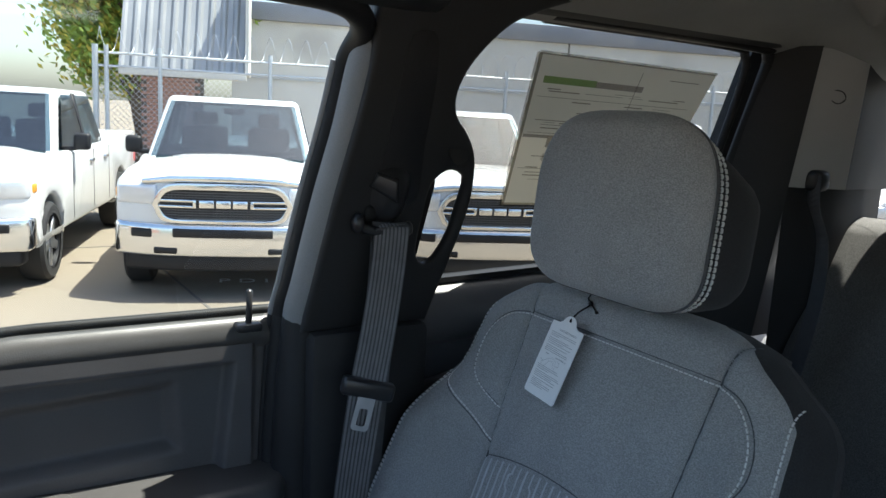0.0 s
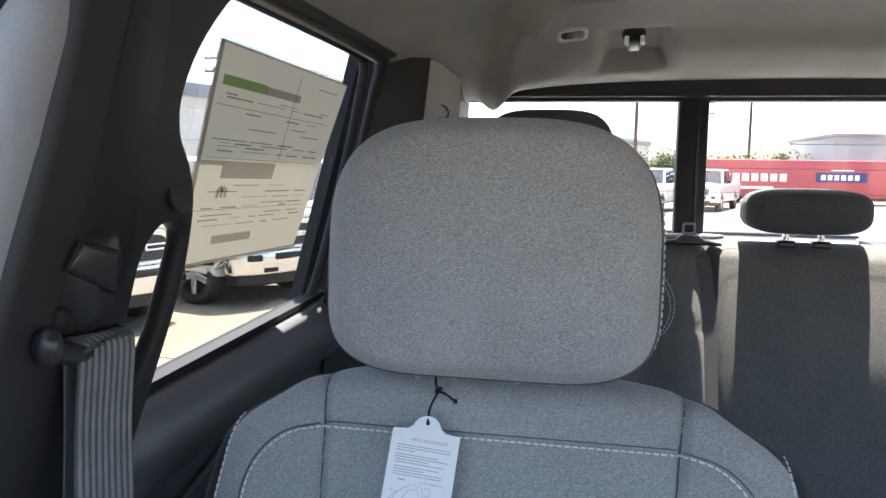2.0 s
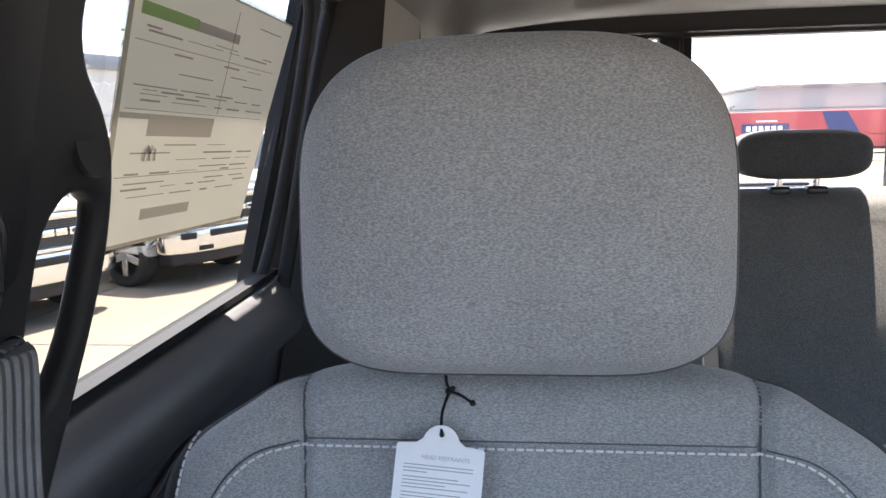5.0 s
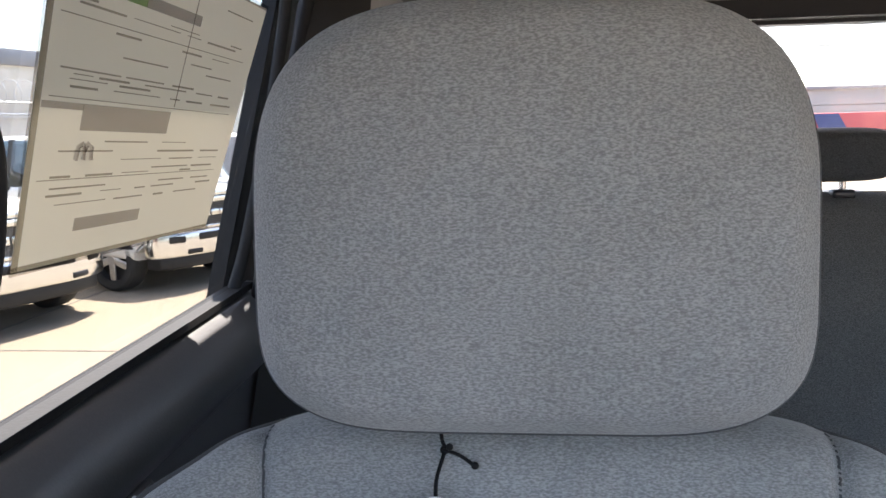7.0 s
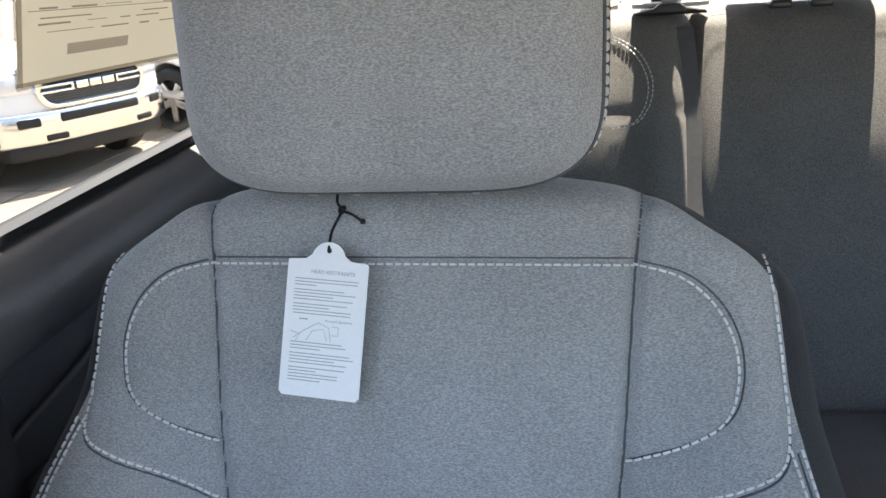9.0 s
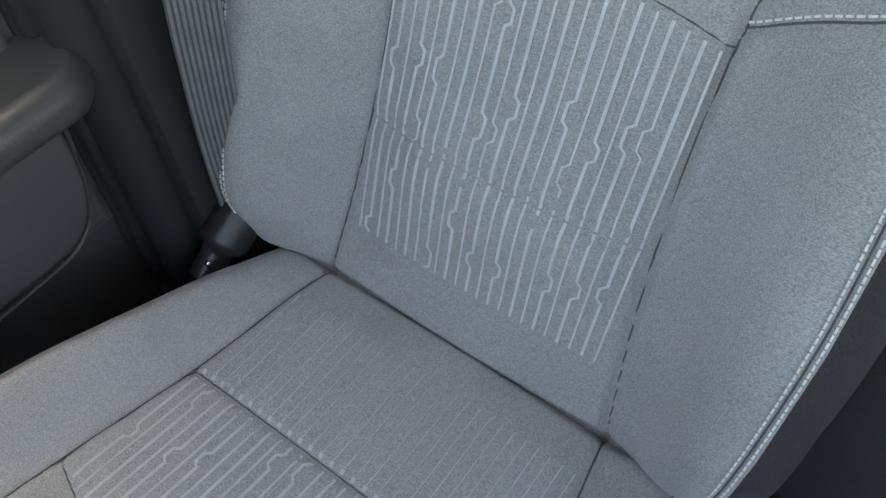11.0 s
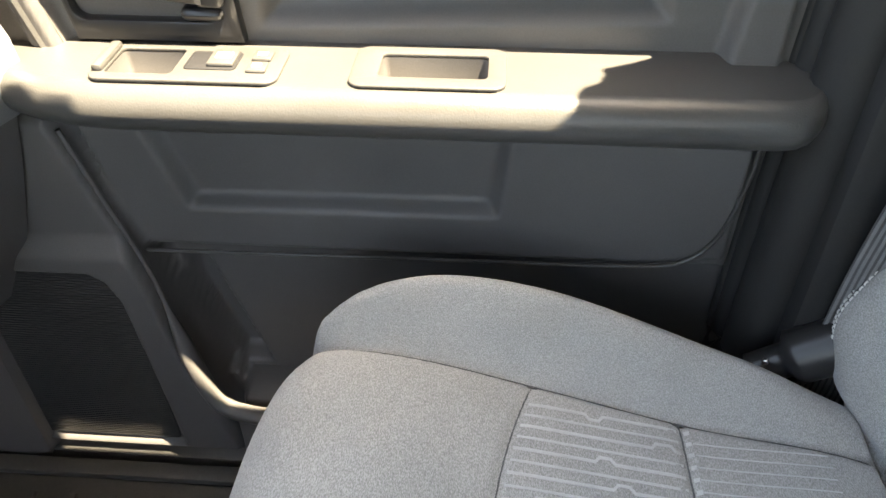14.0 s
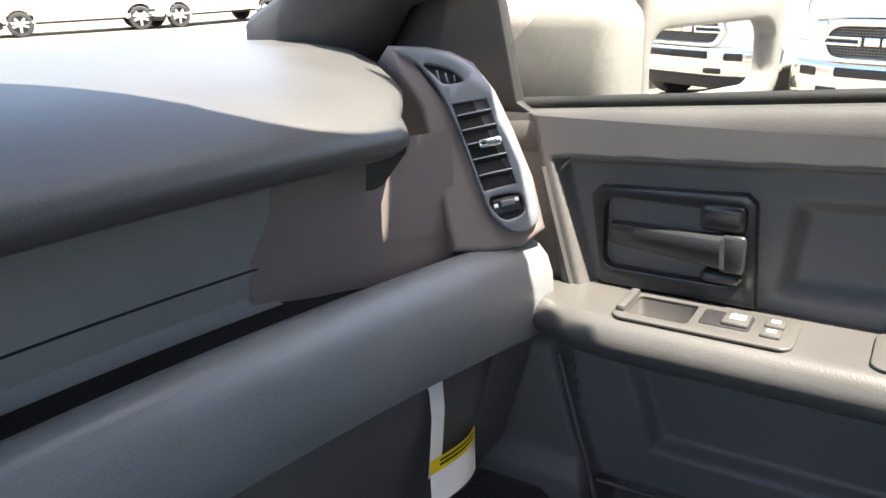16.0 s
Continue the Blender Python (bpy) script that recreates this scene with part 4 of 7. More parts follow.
bmesh.ops.create_cone(bm, cap_ends=True, segments=24, radius1=0.011, radius2=0.010, depth=0.004, matrix=Matrix.Translation((0.830, 0.685, 1.432)) @ Matrix.Rotation(math.pi / 2, 4, "Y"))
part("screw_cover", bm, SMOOTH, bez, "", 40)
bm = slab(bmesh.new(), [(0.7365, 1.399), (0.7355, 1.4215), (0.618, 1.4255), (0.616, 1.392)], [], "x", 0.787, 0.802, 0.0035, 3)
for v in bm.verts:
    v.co.x += 0.020 * max(0.0, (v.co.y - 0.64) / 0.10) ** 1.3
    v.co.x += 0.006 * max(0.0, (0.632 - v.co.y) / 0.015)
part("lever", bm, SMOOTH, bez, "dark pull lever", 40)
part("lever_hub", box(bmesh.new(), (0.797, 0.598, 1.388), (0.830, 0.622, 1.4275), 0.004, 2), SMOOTH, bez, "", 50)
for y0, z0, z1 in ((0.644, 1.428, 1.456), (0.640, 1.374, 1.387)):
    part("hinge_block", box(bmesh.new(), (0.799, 0.600, z0), (0.832, y0, z1), 0.007, 3), SMOOTH, bez, "", 50)
# speaker cover: fine ribs
bm = bmesh.new()
for k in range(74):
    z = 0.812 + k * 0.0039
    y0 = 0.754 + max(0, z - 0.86) * 0.035 + max(0, z - 1.06) * 0.6
    box(bm, (0.7588, y0, z), (0.7660, 0.975, z + 0.0019))
part("speaker_grille", bm, SPEAKER, door, "ribbed black speaker grille")
# pocket rim: runs down the pod's edge and turns along the pocket
bm = bmesh.new()
rim = smooth_line([(0.776, 0.777, 1.272), (0.772, 0.752, 1.19), (0.768, 0.726, 1.10), (0.758, 0.710, 1.02), (0.750, 0.696, 0.955), (0.746, 0.682, 0.915), (0.744, 0.668, 0.900), (0.741, 0.650, 0.895), (0.738, 0.60, 0.892), (0.735, 0.40, 0.890), (0.735, 0.12, 0.890)], 6)
tube(bm, rim, [0.003 + 0.009 * float(step((1.06 - v[2]) / 0.08)) for v in rim], 10, flat=0.8)
box(bm, (0.731, 0.11, 0.80), (0.756, 0.655, 0.887), 0.004)
part("pocket_lip", bm, PLASTIC, door, "", 50)

# floor mat with raised treads
mat = thing("floor_mat", "black rubber floor mat with raised tread bars", "floor mat", (0.5, 0.78, 0.76))
bm = slab(bmesh.new(), round_rect(0.22, 0.30, 0.735, 1.25, 0.05, 6), [], "z", 0.761, 0.778, 0.004)
part("base", bm, MAT, mat, smooth=40)
bm = slab(bmesh.new(), round_rect(0.22, 0.30, 0.735, 1.25, 0.05, 6), [round_rect(0.245, 0.325, 0.71, 1.225, 0.04, 6)], "z", 0.778, 0.790, 0.004)
part("raised_rim", bm, MAT, mat, smooth=40)
bm = bmesh.new()
for i in range(16):
    for j in range(16):
        x, y = 0.26 + 0.029 * i, 0.35 + 0.054 * j + 0.027 * (i % 2)
        if x > 0.685 or 0.56 < x < 0.64 and 0.70 < y < 0.79:
            continue
        box(bm, (x, y, 0.777), (x + 0.007, y + 0.042, 0.7865))
        box(bm, (x + 0.005, y + 0.036, 0.777), (x + 0.018, y + 0.043, 0.785))
part("treads", bm, MAT, mat, "raised tread bars")
bm = bmesh.new()
tube(bm, smooth_line([(0.57, 0.74, 0.780), (0.575, 0.77, 0.780), (0.60, 0.785, 0.780), (0.628, 0.77, 0.780), (0.63, 0.735, 0.780), (0.60, 0.712, 0.780), (0.58, 0.72, 0.780), (0.59, 0.745, 0.780), (0.61, 0.75, 0.78)], 5), 0.004, 6)
part("emblem_outline", bm, MAT, mat, "", 60)


# ---- front passenger seat ----
SX = 0.42
TILT = 0.20 / 0.52
CN, SN = math.cos(math.atan(TILT)), math.sin(math.atan(TILT))


def back_seam(z):
    return curve(z, [1.06, 1.08, 1.2, 1.3, 1.36, 1.43, 1.48, 1.54, 1.6, 1.66], [0.170, 0.167, 0.150, 0.142, 0.140, 0.142, 0.147, 0.151, 0.155, 0.162])


def back_half(z):
    return curve(z, [1.02, 1.05, 1.10, 1.2, 1.3, 1.4, 1.5, 1.56, 1.585, 1.603, 1.625, 1.643, 1.655, 1.660], [0.215, 0.262, 0.298, 0.312, 0.312, 0.301, 0.281, 0.271, 0.264, 0.249, 0.213, 0.180, 0.140, 0.105])


WING = smooth_line([(0.155, 1.599, 0), (0.184, 1.591, 0), (0.205, 1.574, 0), (0.217, 1.551, 0), (0.219, 1.525, 0), (0.210, 1.503, 0), (0.182, 1.486, 0), (0.147, 1.474, 0)], 8)
LOWER = smooth_line([(0.240, 1.604, 0), (0.245, 1.565, 0), (0.249, 1.525, 0), (0.250, 1.497, 0), (0.242, 1.480, 0), (0.218, 1.468, 0), (0.183, 1.454, 0), (0.141, 1.433, 0)], 8)
OUTER = smooth_line([(0.250, 1.488, 0), (0.260, 1.44, 0), (0.268, 1.36, 0), (0.272, 1.28, 0), (0.270, 1.18, 0), (0.262, 1.09, 0)], 8)


def dip(x, z, pts, depth, width):
    """A crease along a polyline."""
    d = np.full(np.broadcast(x, z).shape, 1.0)
    for p, q in zip(pts, pts[1:]):
        ax, az, bx, bz = p.x, p.y, q.x, q.y
        t = np.clip(((x - ax) * (bx - ax) + (z - az) * (bz - az)) / ((bx - ax) ** 2 + (bz - az) ** 2 + 1e-12), 0, 1)
        d = np.minimum(d, np.hypot(x - ax - t * (bx - ax), z - az - t * (bz - az)))
    return -depth * np.exp(-((d / width) ** 2))


def back_face(x, z, creases=True):
    """Places on the front of the backrest, from the seat's middle and the height."""
    x, z = np.broadcast_arrays(np.asarray(x, float), np.asarray(z, float))
    a = np.abs(x)
    w, s = back_half(z), back_seam(z)
    u = np.clip(a / w, 0, 1)
    low = step((1.53 - z) / 0.13) * step((z - 1.03) / 0.12)
    h = (0.012 + 0.056 * low) * step((a - s) / np.maximum(0.75 * (w - s), 0.02))
    h = h - 0.065 * (1 - np.sqrt(np.clip(1 - u**9, 0, 1)))
    top = np.clip((1.661 - z) / 0.035, 0, 1)
    h = h - 0.05 * (1 - np.sqrt(np.clip(1 - (1 - top) ** 2, 0, 1)))
    h = h + 0.006 * np.cos(np.clip(a / s, 0, 1) * 1.5) * step((1.6 - z) / 0.1)
    h = h + 0.012 * np.exp(-(((z - 1.24) / 0.07) ** 2)) * step((s - a) / 0.08)
    h = h - 0.012 * step((1.082 - z) / 0.015)
    if creases:
        h = h - 0.007 * np.exp(-(((a - s) / 0.0042) ** 2))
        arch = 1.415 + 0.019 * (1 - np.clip(a / 0.142, 0, 1) ** 2)
        h = h - 0.004 * np.exp(-(((z - arch) / 0.004) ** 2)) * (a < s)
        h = h - 0.003 * np.exp(-(((z - 1.258) / 0.006) ** 2)) * (a < s)
        h = h - 0.0028 * np.exp(-(((z - 1.603) / 0.0035) ** 2)) * (a < s)
        h = h + dip(a, z, [p + Vector((0.004, 0.003, 0)) for p in WING], 0.003, 0.0035) + dip(a, z, [p - Vector((0, 0.004, 0)) for p in LOWER[20:]], 0.003, 0.0035)
        h = h + dip(a, z, [p + Vector((0.004, 0, 0)) for p in LOWER[:26]], 0.003, 0.003)
    return np.stack([SX + x, -(z - 1.08) * TILT + h * CN, z + h * SN], -1)


def stitches(bm, pts, normal, pitch=0.0066, dash=0.0045, r=0.00072):
    """Raised thread dashes along points."""
    pts = [Vector(p) for p in pts]
    run, at = 0.0, 0.0
    for p, q in zip(pts, pts[1:]):
        d = (q - p)
        n = d.length
        if n < 1e-6:
            continue
        d /= n
        while at <= run + n:
            c = p + d * (at - run)
            ribbon(bm, [c - d * dash / 2, c - d * dash * 0.3 + normal * r, c + d * dash * 0.3 + normal * r, c + d * dash / 2], d.cross(normal), 2.2 * r, 1.6 * r)
            at += pitch
        run += n
    return bm


NB = Vector((0, CN, SN))
seat = thing("passenger_seat", "grey cloth front passenger seat with white stitching", "car seat", (SX, 0.1, 0.78))
US = np.concatenate([np.linspace(-1, 1, 161)])
zs = np.concatenate([np.linspace(1.02, 1.60, 165), np.linspace(1.60, 1.6605, 24)[1:]])
c0, c1 = 8, 153


def front_edge_x(z):
    """Where the pale front panel ends and the dark side cloth begins."""
    e = np.interp(z, [1.02, 1.09, 1.18, 1.28, 1.36, 1.44, 1.488, 1.525, 1.565, 1.604, 1.62], [0.5, 0.274, 0.281, 0.282, 0.278, 0.269, 0.259, 0.2525, 0.2485, 0.2435, 0.5])
    return np.minimum(e, back_half(z) * 0.93)


ends, halves = front_edge_x(zs)[:, None], back_half(zs)[:, None]
side = ends + (halves - ends) * np.linspace(1, 0, c0 + 1)[None, :]
XX = np.concatenate([-side[:, :-1], ends * np.linspace(-1, 1, 161 - 2 * c0)[None, :], side[:, ::-1][:, 1:]], 1)
BF = back_face(XX, np.repeat(zs[:, None], 161, 1))
sheet("backrest_front", BF[:, c0:c1], CLOTH, seat, "grey heather cloth backrest with sewn panels", smooth=89, flip=True)
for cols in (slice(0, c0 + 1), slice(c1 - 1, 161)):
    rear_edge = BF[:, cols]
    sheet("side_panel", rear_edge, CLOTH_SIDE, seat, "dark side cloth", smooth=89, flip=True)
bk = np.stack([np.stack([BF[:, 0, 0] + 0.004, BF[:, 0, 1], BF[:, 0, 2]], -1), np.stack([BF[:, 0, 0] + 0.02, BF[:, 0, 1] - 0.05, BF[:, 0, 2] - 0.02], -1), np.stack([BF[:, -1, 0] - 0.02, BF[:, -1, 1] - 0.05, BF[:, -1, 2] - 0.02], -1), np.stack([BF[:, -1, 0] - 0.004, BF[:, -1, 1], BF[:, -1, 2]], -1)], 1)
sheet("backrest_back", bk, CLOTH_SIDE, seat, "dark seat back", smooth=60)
def sewn(rows, parent, label="white stitching"):
    part("stitching", stitches(bmesh.new(), rows, NB), THREAD, parent, label)


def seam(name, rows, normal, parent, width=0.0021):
    """The sewn joint at the bottom of a crease, crease shade in its colour."""
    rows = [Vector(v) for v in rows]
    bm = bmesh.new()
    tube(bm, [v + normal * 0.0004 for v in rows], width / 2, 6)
    part(name, bm, SEAM, parent, "sewn seam darkened for crease shade", 60)


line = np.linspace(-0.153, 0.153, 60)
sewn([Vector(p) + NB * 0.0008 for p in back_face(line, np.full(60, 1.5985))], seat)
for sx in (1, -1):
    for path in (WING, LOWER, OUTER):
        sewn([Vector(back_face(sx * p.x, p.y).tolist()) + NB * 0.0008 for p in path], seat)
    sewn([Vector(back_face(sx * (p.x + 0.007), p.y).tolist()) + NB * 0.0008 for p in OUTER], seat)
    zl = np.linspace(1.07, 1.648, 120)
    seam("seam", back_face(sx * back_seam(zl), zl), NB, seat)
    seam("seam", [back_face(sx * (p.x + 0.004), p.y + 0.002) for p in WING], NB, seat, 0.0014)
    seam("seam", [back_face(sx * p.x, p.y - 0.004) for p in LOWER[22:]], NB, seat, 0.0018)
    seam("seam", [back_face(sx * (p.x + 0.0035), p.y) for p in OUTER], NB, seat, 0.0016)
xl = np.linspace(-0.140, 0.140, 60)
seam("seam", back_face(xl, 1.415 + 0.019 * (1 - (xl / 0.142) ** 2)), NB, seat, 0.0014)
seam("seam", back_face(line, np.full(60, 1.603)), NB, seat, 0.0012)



def jogged(rng, lo, hi, gap, often=0.7):
    """One woven stripe: a line with a few sideways jogs, as (along, aside) pairs."""
    pts, p, side = [(lo, 0.0)], lo + rng.uniform(0.0, 0.07), 0
    while p < hi - 0.03:
        ln = rng.uniform(0.008, 0.016)
        k = gap * rng.choice((-0.42, 0.42)) * (rng.random() < often)
        pts += [(p, 0.0), (p + 0.004, k), (p + 0.004 + ln, k), (p + 0.008 + ln, 0.0)]
        p += ln + rng.uniform(0.06, 0.22)
    return pts + [(hi, 0.0)]


rng = random.Random(4)
bm = bmesh.new()
for k in range(23):
    x0 = -0.1342 + k * 0.0122
    top = 1.411 + 0.019 * (1 - (x0 / 0.142) ** 2)
    for lo, hi in ((1.259, top), (1.145, 1.257)):
        pts = []
        for (p, a), (q, b) in zip(*(lambda j: (j, j[1:]))(jogged(rng, lo, hi, 0.0122, 0.75 if k % 2 else 0.12))):
            m = max(1, int((q - p) / 0.012))
            pts += [(p + (q - p) * i / m, a + (b - a) * i / m) for i in range(m)]
        pts.append((hi, 0.0))
        wide = 0.0030 if k % 2 else 0.0021
        ribbon(bm, [Vector(back_face(x0 + a, p).tolist()) + NB * 0.0006 for p, a in pts], (1, 0, 0), wide, 0.0008)
part("woven_stripes", bm, STRIPE_BACK, seat, "pale woven stripes with small jogs")


def cush_seam(y):
    return curve(y, [-0.05, 0, 0.17, 0.31, 0.45, 0.56], [0.160, 0.168, 0.190, 0.206, 0.218, 0.222])


def cush_half(y):
    return curve(y, [-0.06, 0.0, 0.1, 0.2, 0.35, 0.44, 0.488, 0.518, 0.538, 0.550, 0.556], [0.255, 0.265, 0.278, 0.290, 0.295, 0.279, 0.258, 0.236, 0.206, 0.165, 0.13])


def cush_face(x, y, creases=True):
    """Places on top of the seat cushion."""
    x, y = np.broadcast_arrays(np.asarray(x, float), np.asarray(y, float))
    a = np.abs(x)
    w, s = cush_half(y), cush_seam(y)
    u = np.clip(a / w, 0, 1)
    z = curve(y, [-0.06, 0.0, 0.17, 0.31, 0.42, 0.5, 0.57], [1.05, 1.072, 1.088, 1.114, 1.136, 1.146, 1.143])
    bol = curve(y, [-0.06, 0.04, 0.10, 0.2, 0.30, 0.40, 0.47, 0.53, 0.57], [0.0, 0.02, 0.044, 0.070, 0.084, 0.082, 0.066, 0.036, 0.01])
    z = z + bol * step((a - s) / np.maximum(0.6 * (w - s), 0.015))
    z = z + 0.007 * np.cos(np.clip(a / s, 0, 1) * 1.5)
    z = z - 0.11 * (1 - np.sqrt(np.clip(1 - u**9, 0, 1)))
    e = np.clip((0.558 - y) / 0.055, 0, 1)
    z = z - 0.06 * (1 - np.sqrt(np.clip(1 - (1 - e) ** 2, 0, 1)))
    z = z - 0.016 * step((0.010 - y) / 0.016)
    if creases:
        z = z - 0.007 * np.exp(-(((a - s) / 0.0042) ** 2)) * (y < 0.518)
        arc = 0.310 + 0.037 * (1 - np.clip(a / 0.206, 0, 1) ** 2)
        z = z - 0.0045 * np.exp(-(((y - arc) / 0.0042) ** 2)) * (a < s)
        z = z - 0.005 * np.exp(-(((y - 0.176) / 0.0048) ** 2)) * (a < s)
        z = z + 0.0005 * np.sin(x * 340) * np.exp(-(((y - 0.176) / 0.012) ** 2)) * (a < s)
    return np.stack([SX + x, y, z], -1)


ys = np.concatenate([np.linspace(-0.06, 0.51, 165), np.linspace(0.51, 0.5575, 26)[1:]])
UU, YY = np.meshgrid(US, ys)
CF = cush_face(UU * cush_half(YY), YY)
sheet("cushion_top", CF, CLOTH, seat, "grey heather cloth seat cushion", smooth=89)
skirt = np.concatenate([CF[:, 0], CF[-1, 1:-1], CF[::-1, -1]])
low = skirt.copy()
low[:, 2] = 0.93
mid = skirt.copy()
mid[:, 2] -= 0.03
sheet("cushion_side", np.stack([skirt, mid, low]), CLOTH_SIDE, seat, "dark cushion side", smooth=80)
boxed("seat_base", (SX - 0.24, -0.05, 0.775), (SX + 0.24, 0.46, 0.94), PLASTIC, seat, "black plastic seat base", r=0.02)
rng = random.Random(9)
bm = bmesh.new()
for k in range(31):
    x0 = -0.1908 + k * 0.01272
    far = 0.305 + 0.037 * (1 - (x0 / 0.206) ** 2)
    for lo, hi, wide in ((0.181, far, 0.0030 if k % 2 else 0.0022), (0.169, 0.1735, 0.0040), (0.05, 0.168, 0.0010)):
        pts = []
        j = jogged(rng, lo, hi, 0.0127, 0.75 if k % 2 else 0.15) if lo > 0.175 else [(lo, 0.0), (hi, 0.0)]
        for (p, a), (q, b) in zip(j, j[1:]):
            m = max(1, int((q - p) / 0.012))
            pts += [(p + (q - p) * i / m, a + (b - a) * i / m) for i in range(m)]
        pts.append((hi, 0.0))
        if abs(x0) < cush_seam(lo) - 0.004:
            ribbon(bm, [Vector(cush_face(x0 + a, p).tolist()) + Vector((0, 0, 0.0005)) for p, a in pts], (1, 0, 0), wide, 0.0008)
part("woven_stripes", bm, STRIPE, seat, "pale woven stripes with small jogs")
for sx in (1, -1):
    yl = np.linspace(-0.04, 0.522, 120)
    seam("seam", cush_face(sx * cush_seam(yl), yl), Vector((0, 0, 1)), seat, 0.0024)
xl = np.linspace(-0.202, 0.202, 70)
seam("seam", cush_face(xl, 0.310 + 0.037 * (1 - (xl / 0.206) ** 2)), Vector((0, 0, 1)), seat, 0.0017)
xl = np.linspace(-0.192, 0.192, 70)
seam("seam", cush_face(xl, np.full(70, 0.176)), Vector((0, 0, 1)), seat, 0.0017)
# recliner cover beside the cushion
bm = bmesh.new()
tube(bm, smooth_line([(0.702, 0.085, 1.06), (0.700, 0.05, 1.085), (0.694, 0.0, 1.12), (0.69, -0.03, 1.14)]), [0.018] * 8 + [0.028] * 8 + [0.034] * 9, 14)
part("recliner_cover", bm, SMOOTH, seat, "dark plastic recliner cover", 60)
bm = bmesh.new()
bmesh.ops.create_uvsphere(bm, u_segments=10, v_segments=8, radius=0.004, matrix=Matrix.Translation((0.693, 0.078, 1.084)))
part("bolt", bm, CHROME, seat, "small bright bolt", 60)
bm = bmesh.new()
box(bm, (0.135, -0.05, 0.98), (0.19, 0.12, 1.06), 0.014, 3)
part("inner_hinge_cover", bm, SMOOTH, seat, "dark plastic hinge cover", 50)

# headrest
HX, HZ = 0.4265, 1.755
LEAN = radians(5)
HN, HU = Vector((0, math.cos(LEAN), math.sin(LEAN))), Vector((0, -math.sin(LEAN), math.cos(LEAN)))


def head_loop(scale, depth, n=96, extra=0.0):
    out = []
    for k in range(n):
        q = 2 * math.pi * k / n
        c, s = math.cos(q), math.sin(q)
        e = 2 / (3.3 if s > 0 else 6.4)
        x = 0.1385 * math.copysign(abs(c) ** e, c) * (1 - 0.165 * (s < 0) * abs(s) ** 1.5)
        v = (0.120 if s > 0 else 0.097) * math.copysign(abs(s) ** e, s)
        back = max(0.0, -depth - 0.012)
        v = v - back * 0.80 * (s > 0) * abs(s)
        out.append(Vector((HX, -0.178, HZ)) + Vector((1, 0, 0)) * x * (scale + extra) + HU * v * scale + HN * depth)
    return out


front = [head_loop(s, 0.014 * (1 - s**2.2) - 0.012 * max(0, s - 0.9) / 0.1) for s in (0.0004, 0.05, 0.15, 0.3, 0.45, 0.6, 0.72, 0.82, 0.88, 0.93, 0.965, 0.985, 1.0)]
front += [head_loop(1.0, -0.015), head_loop(0.994, -0.0175)]
hr = sheet("headrest", front, CLOTH, seat, "grey heather cloth headrest front", closed=True, smooth=89)
shell = [head_loop(0.990, -0.0165), head_loop(0.996, -0.020, extra=0.004), head_loop(0.996, -0.038, extra=0.030), head_loop(0.990, -0.058, extra=0.050), head_loop(0.975, -0.080, extra=0.050), head_loop(0.93, -0.098, extra=0.03), head_loop(0.82, -0.109), head_loop(0.02, -0.112)]
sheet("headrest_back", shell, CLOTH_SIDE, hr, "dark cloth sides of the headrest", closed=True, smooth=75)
# seam round the headrest front, its groove's shade put into the colour
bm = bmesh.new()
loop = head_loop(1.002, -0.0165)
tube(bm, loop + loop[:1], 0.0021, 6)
part("seam", bm, SEAM, hr, "sewn seam darkened for crease shade", 60)
for sx in (1, -1):
    for dep in (-0.0215, -0.0275):
        loop = head_loop(0.9985, dep, 240, 0.004 - 2.0 * (dep + 0.020))
        pts = [p for k, p in enumerate(loop) if math.cos(2 * math.pi * k / 240) * sx > 0.42]
        pts = sorted(pts, key=lambda p: p.z)
        part("stitching", stitches(bmesh.new(), pts, Vector((sx, 0, 0)), 0.0068, 0.0047, 0.0011), THREAD, hr, "white stitching")
for dx in (-0.05, 0.05):
    bm = bmesh.new()
    tube(bm, [(HX + dx, -0.262, 1.60), (HX + dx, -0.258, 1.66)], 0.006, 12)
    part("post", bm, CHROME, hr, "chrome headrest post", 60)
for dx in (-0.055, -0.025, 0.03, 0.062):
    part("guide", box(bmesh.new(), (HX + dx - 0.0028, -0.222, 1.648), (HX + dx + 0.0028, -0.203, 1.655), 0.001), GREYTRIM, hr, "", 40)

# hang tag on its string
tag = thing("hang_tag", "white paper hang tag with small print on a black string", "tag", (0.478, -0.19, 1.60))
TM = Matrix.Translation((0.4785, -0.1670, 1.5665)) @ Matrix((( -1, 0, 0, 0), (0, -SN, CN, 0), (0, CN, SN, 0), (0, 0, 0, 1))) @ Matrix.Rotation(radians(-4.5), 4, "Z")
hump = [(0.0125 * math.cos(radians(a)), 0.0445 + 0.0125 * math.sin(radians(a))) for a in range(0, 181, 15)]
outline = [(0.0285, 0.0435), (0.0165, 0.0445), *hump[1:-1], (-0.0165, 0.0445), (-0.0285, 0.0435), (-0.0295, 0.042), (-0.0295, -0.050), (-0.027, -0.0525), (0.027, -0.0525), (0.0295, -0.050), (0.0295, 0.042)]
holep = [(0.002 * math.cos(radians(a)), 0.051 + 0.002 * math.sin(radians(a))) for a in range(0, 360, 30)]
bm = slab(bmesh.new(), outline, [holep], "z", 0.0, 0.0007)
bmesh.ops.transform(bm, matrix=TM, verts=bm.verts)
part("card", bm, PAPER, tag, "white printed card", 30)
bm = bmesh.new()
rng = random.Random(2)
y = 0.030
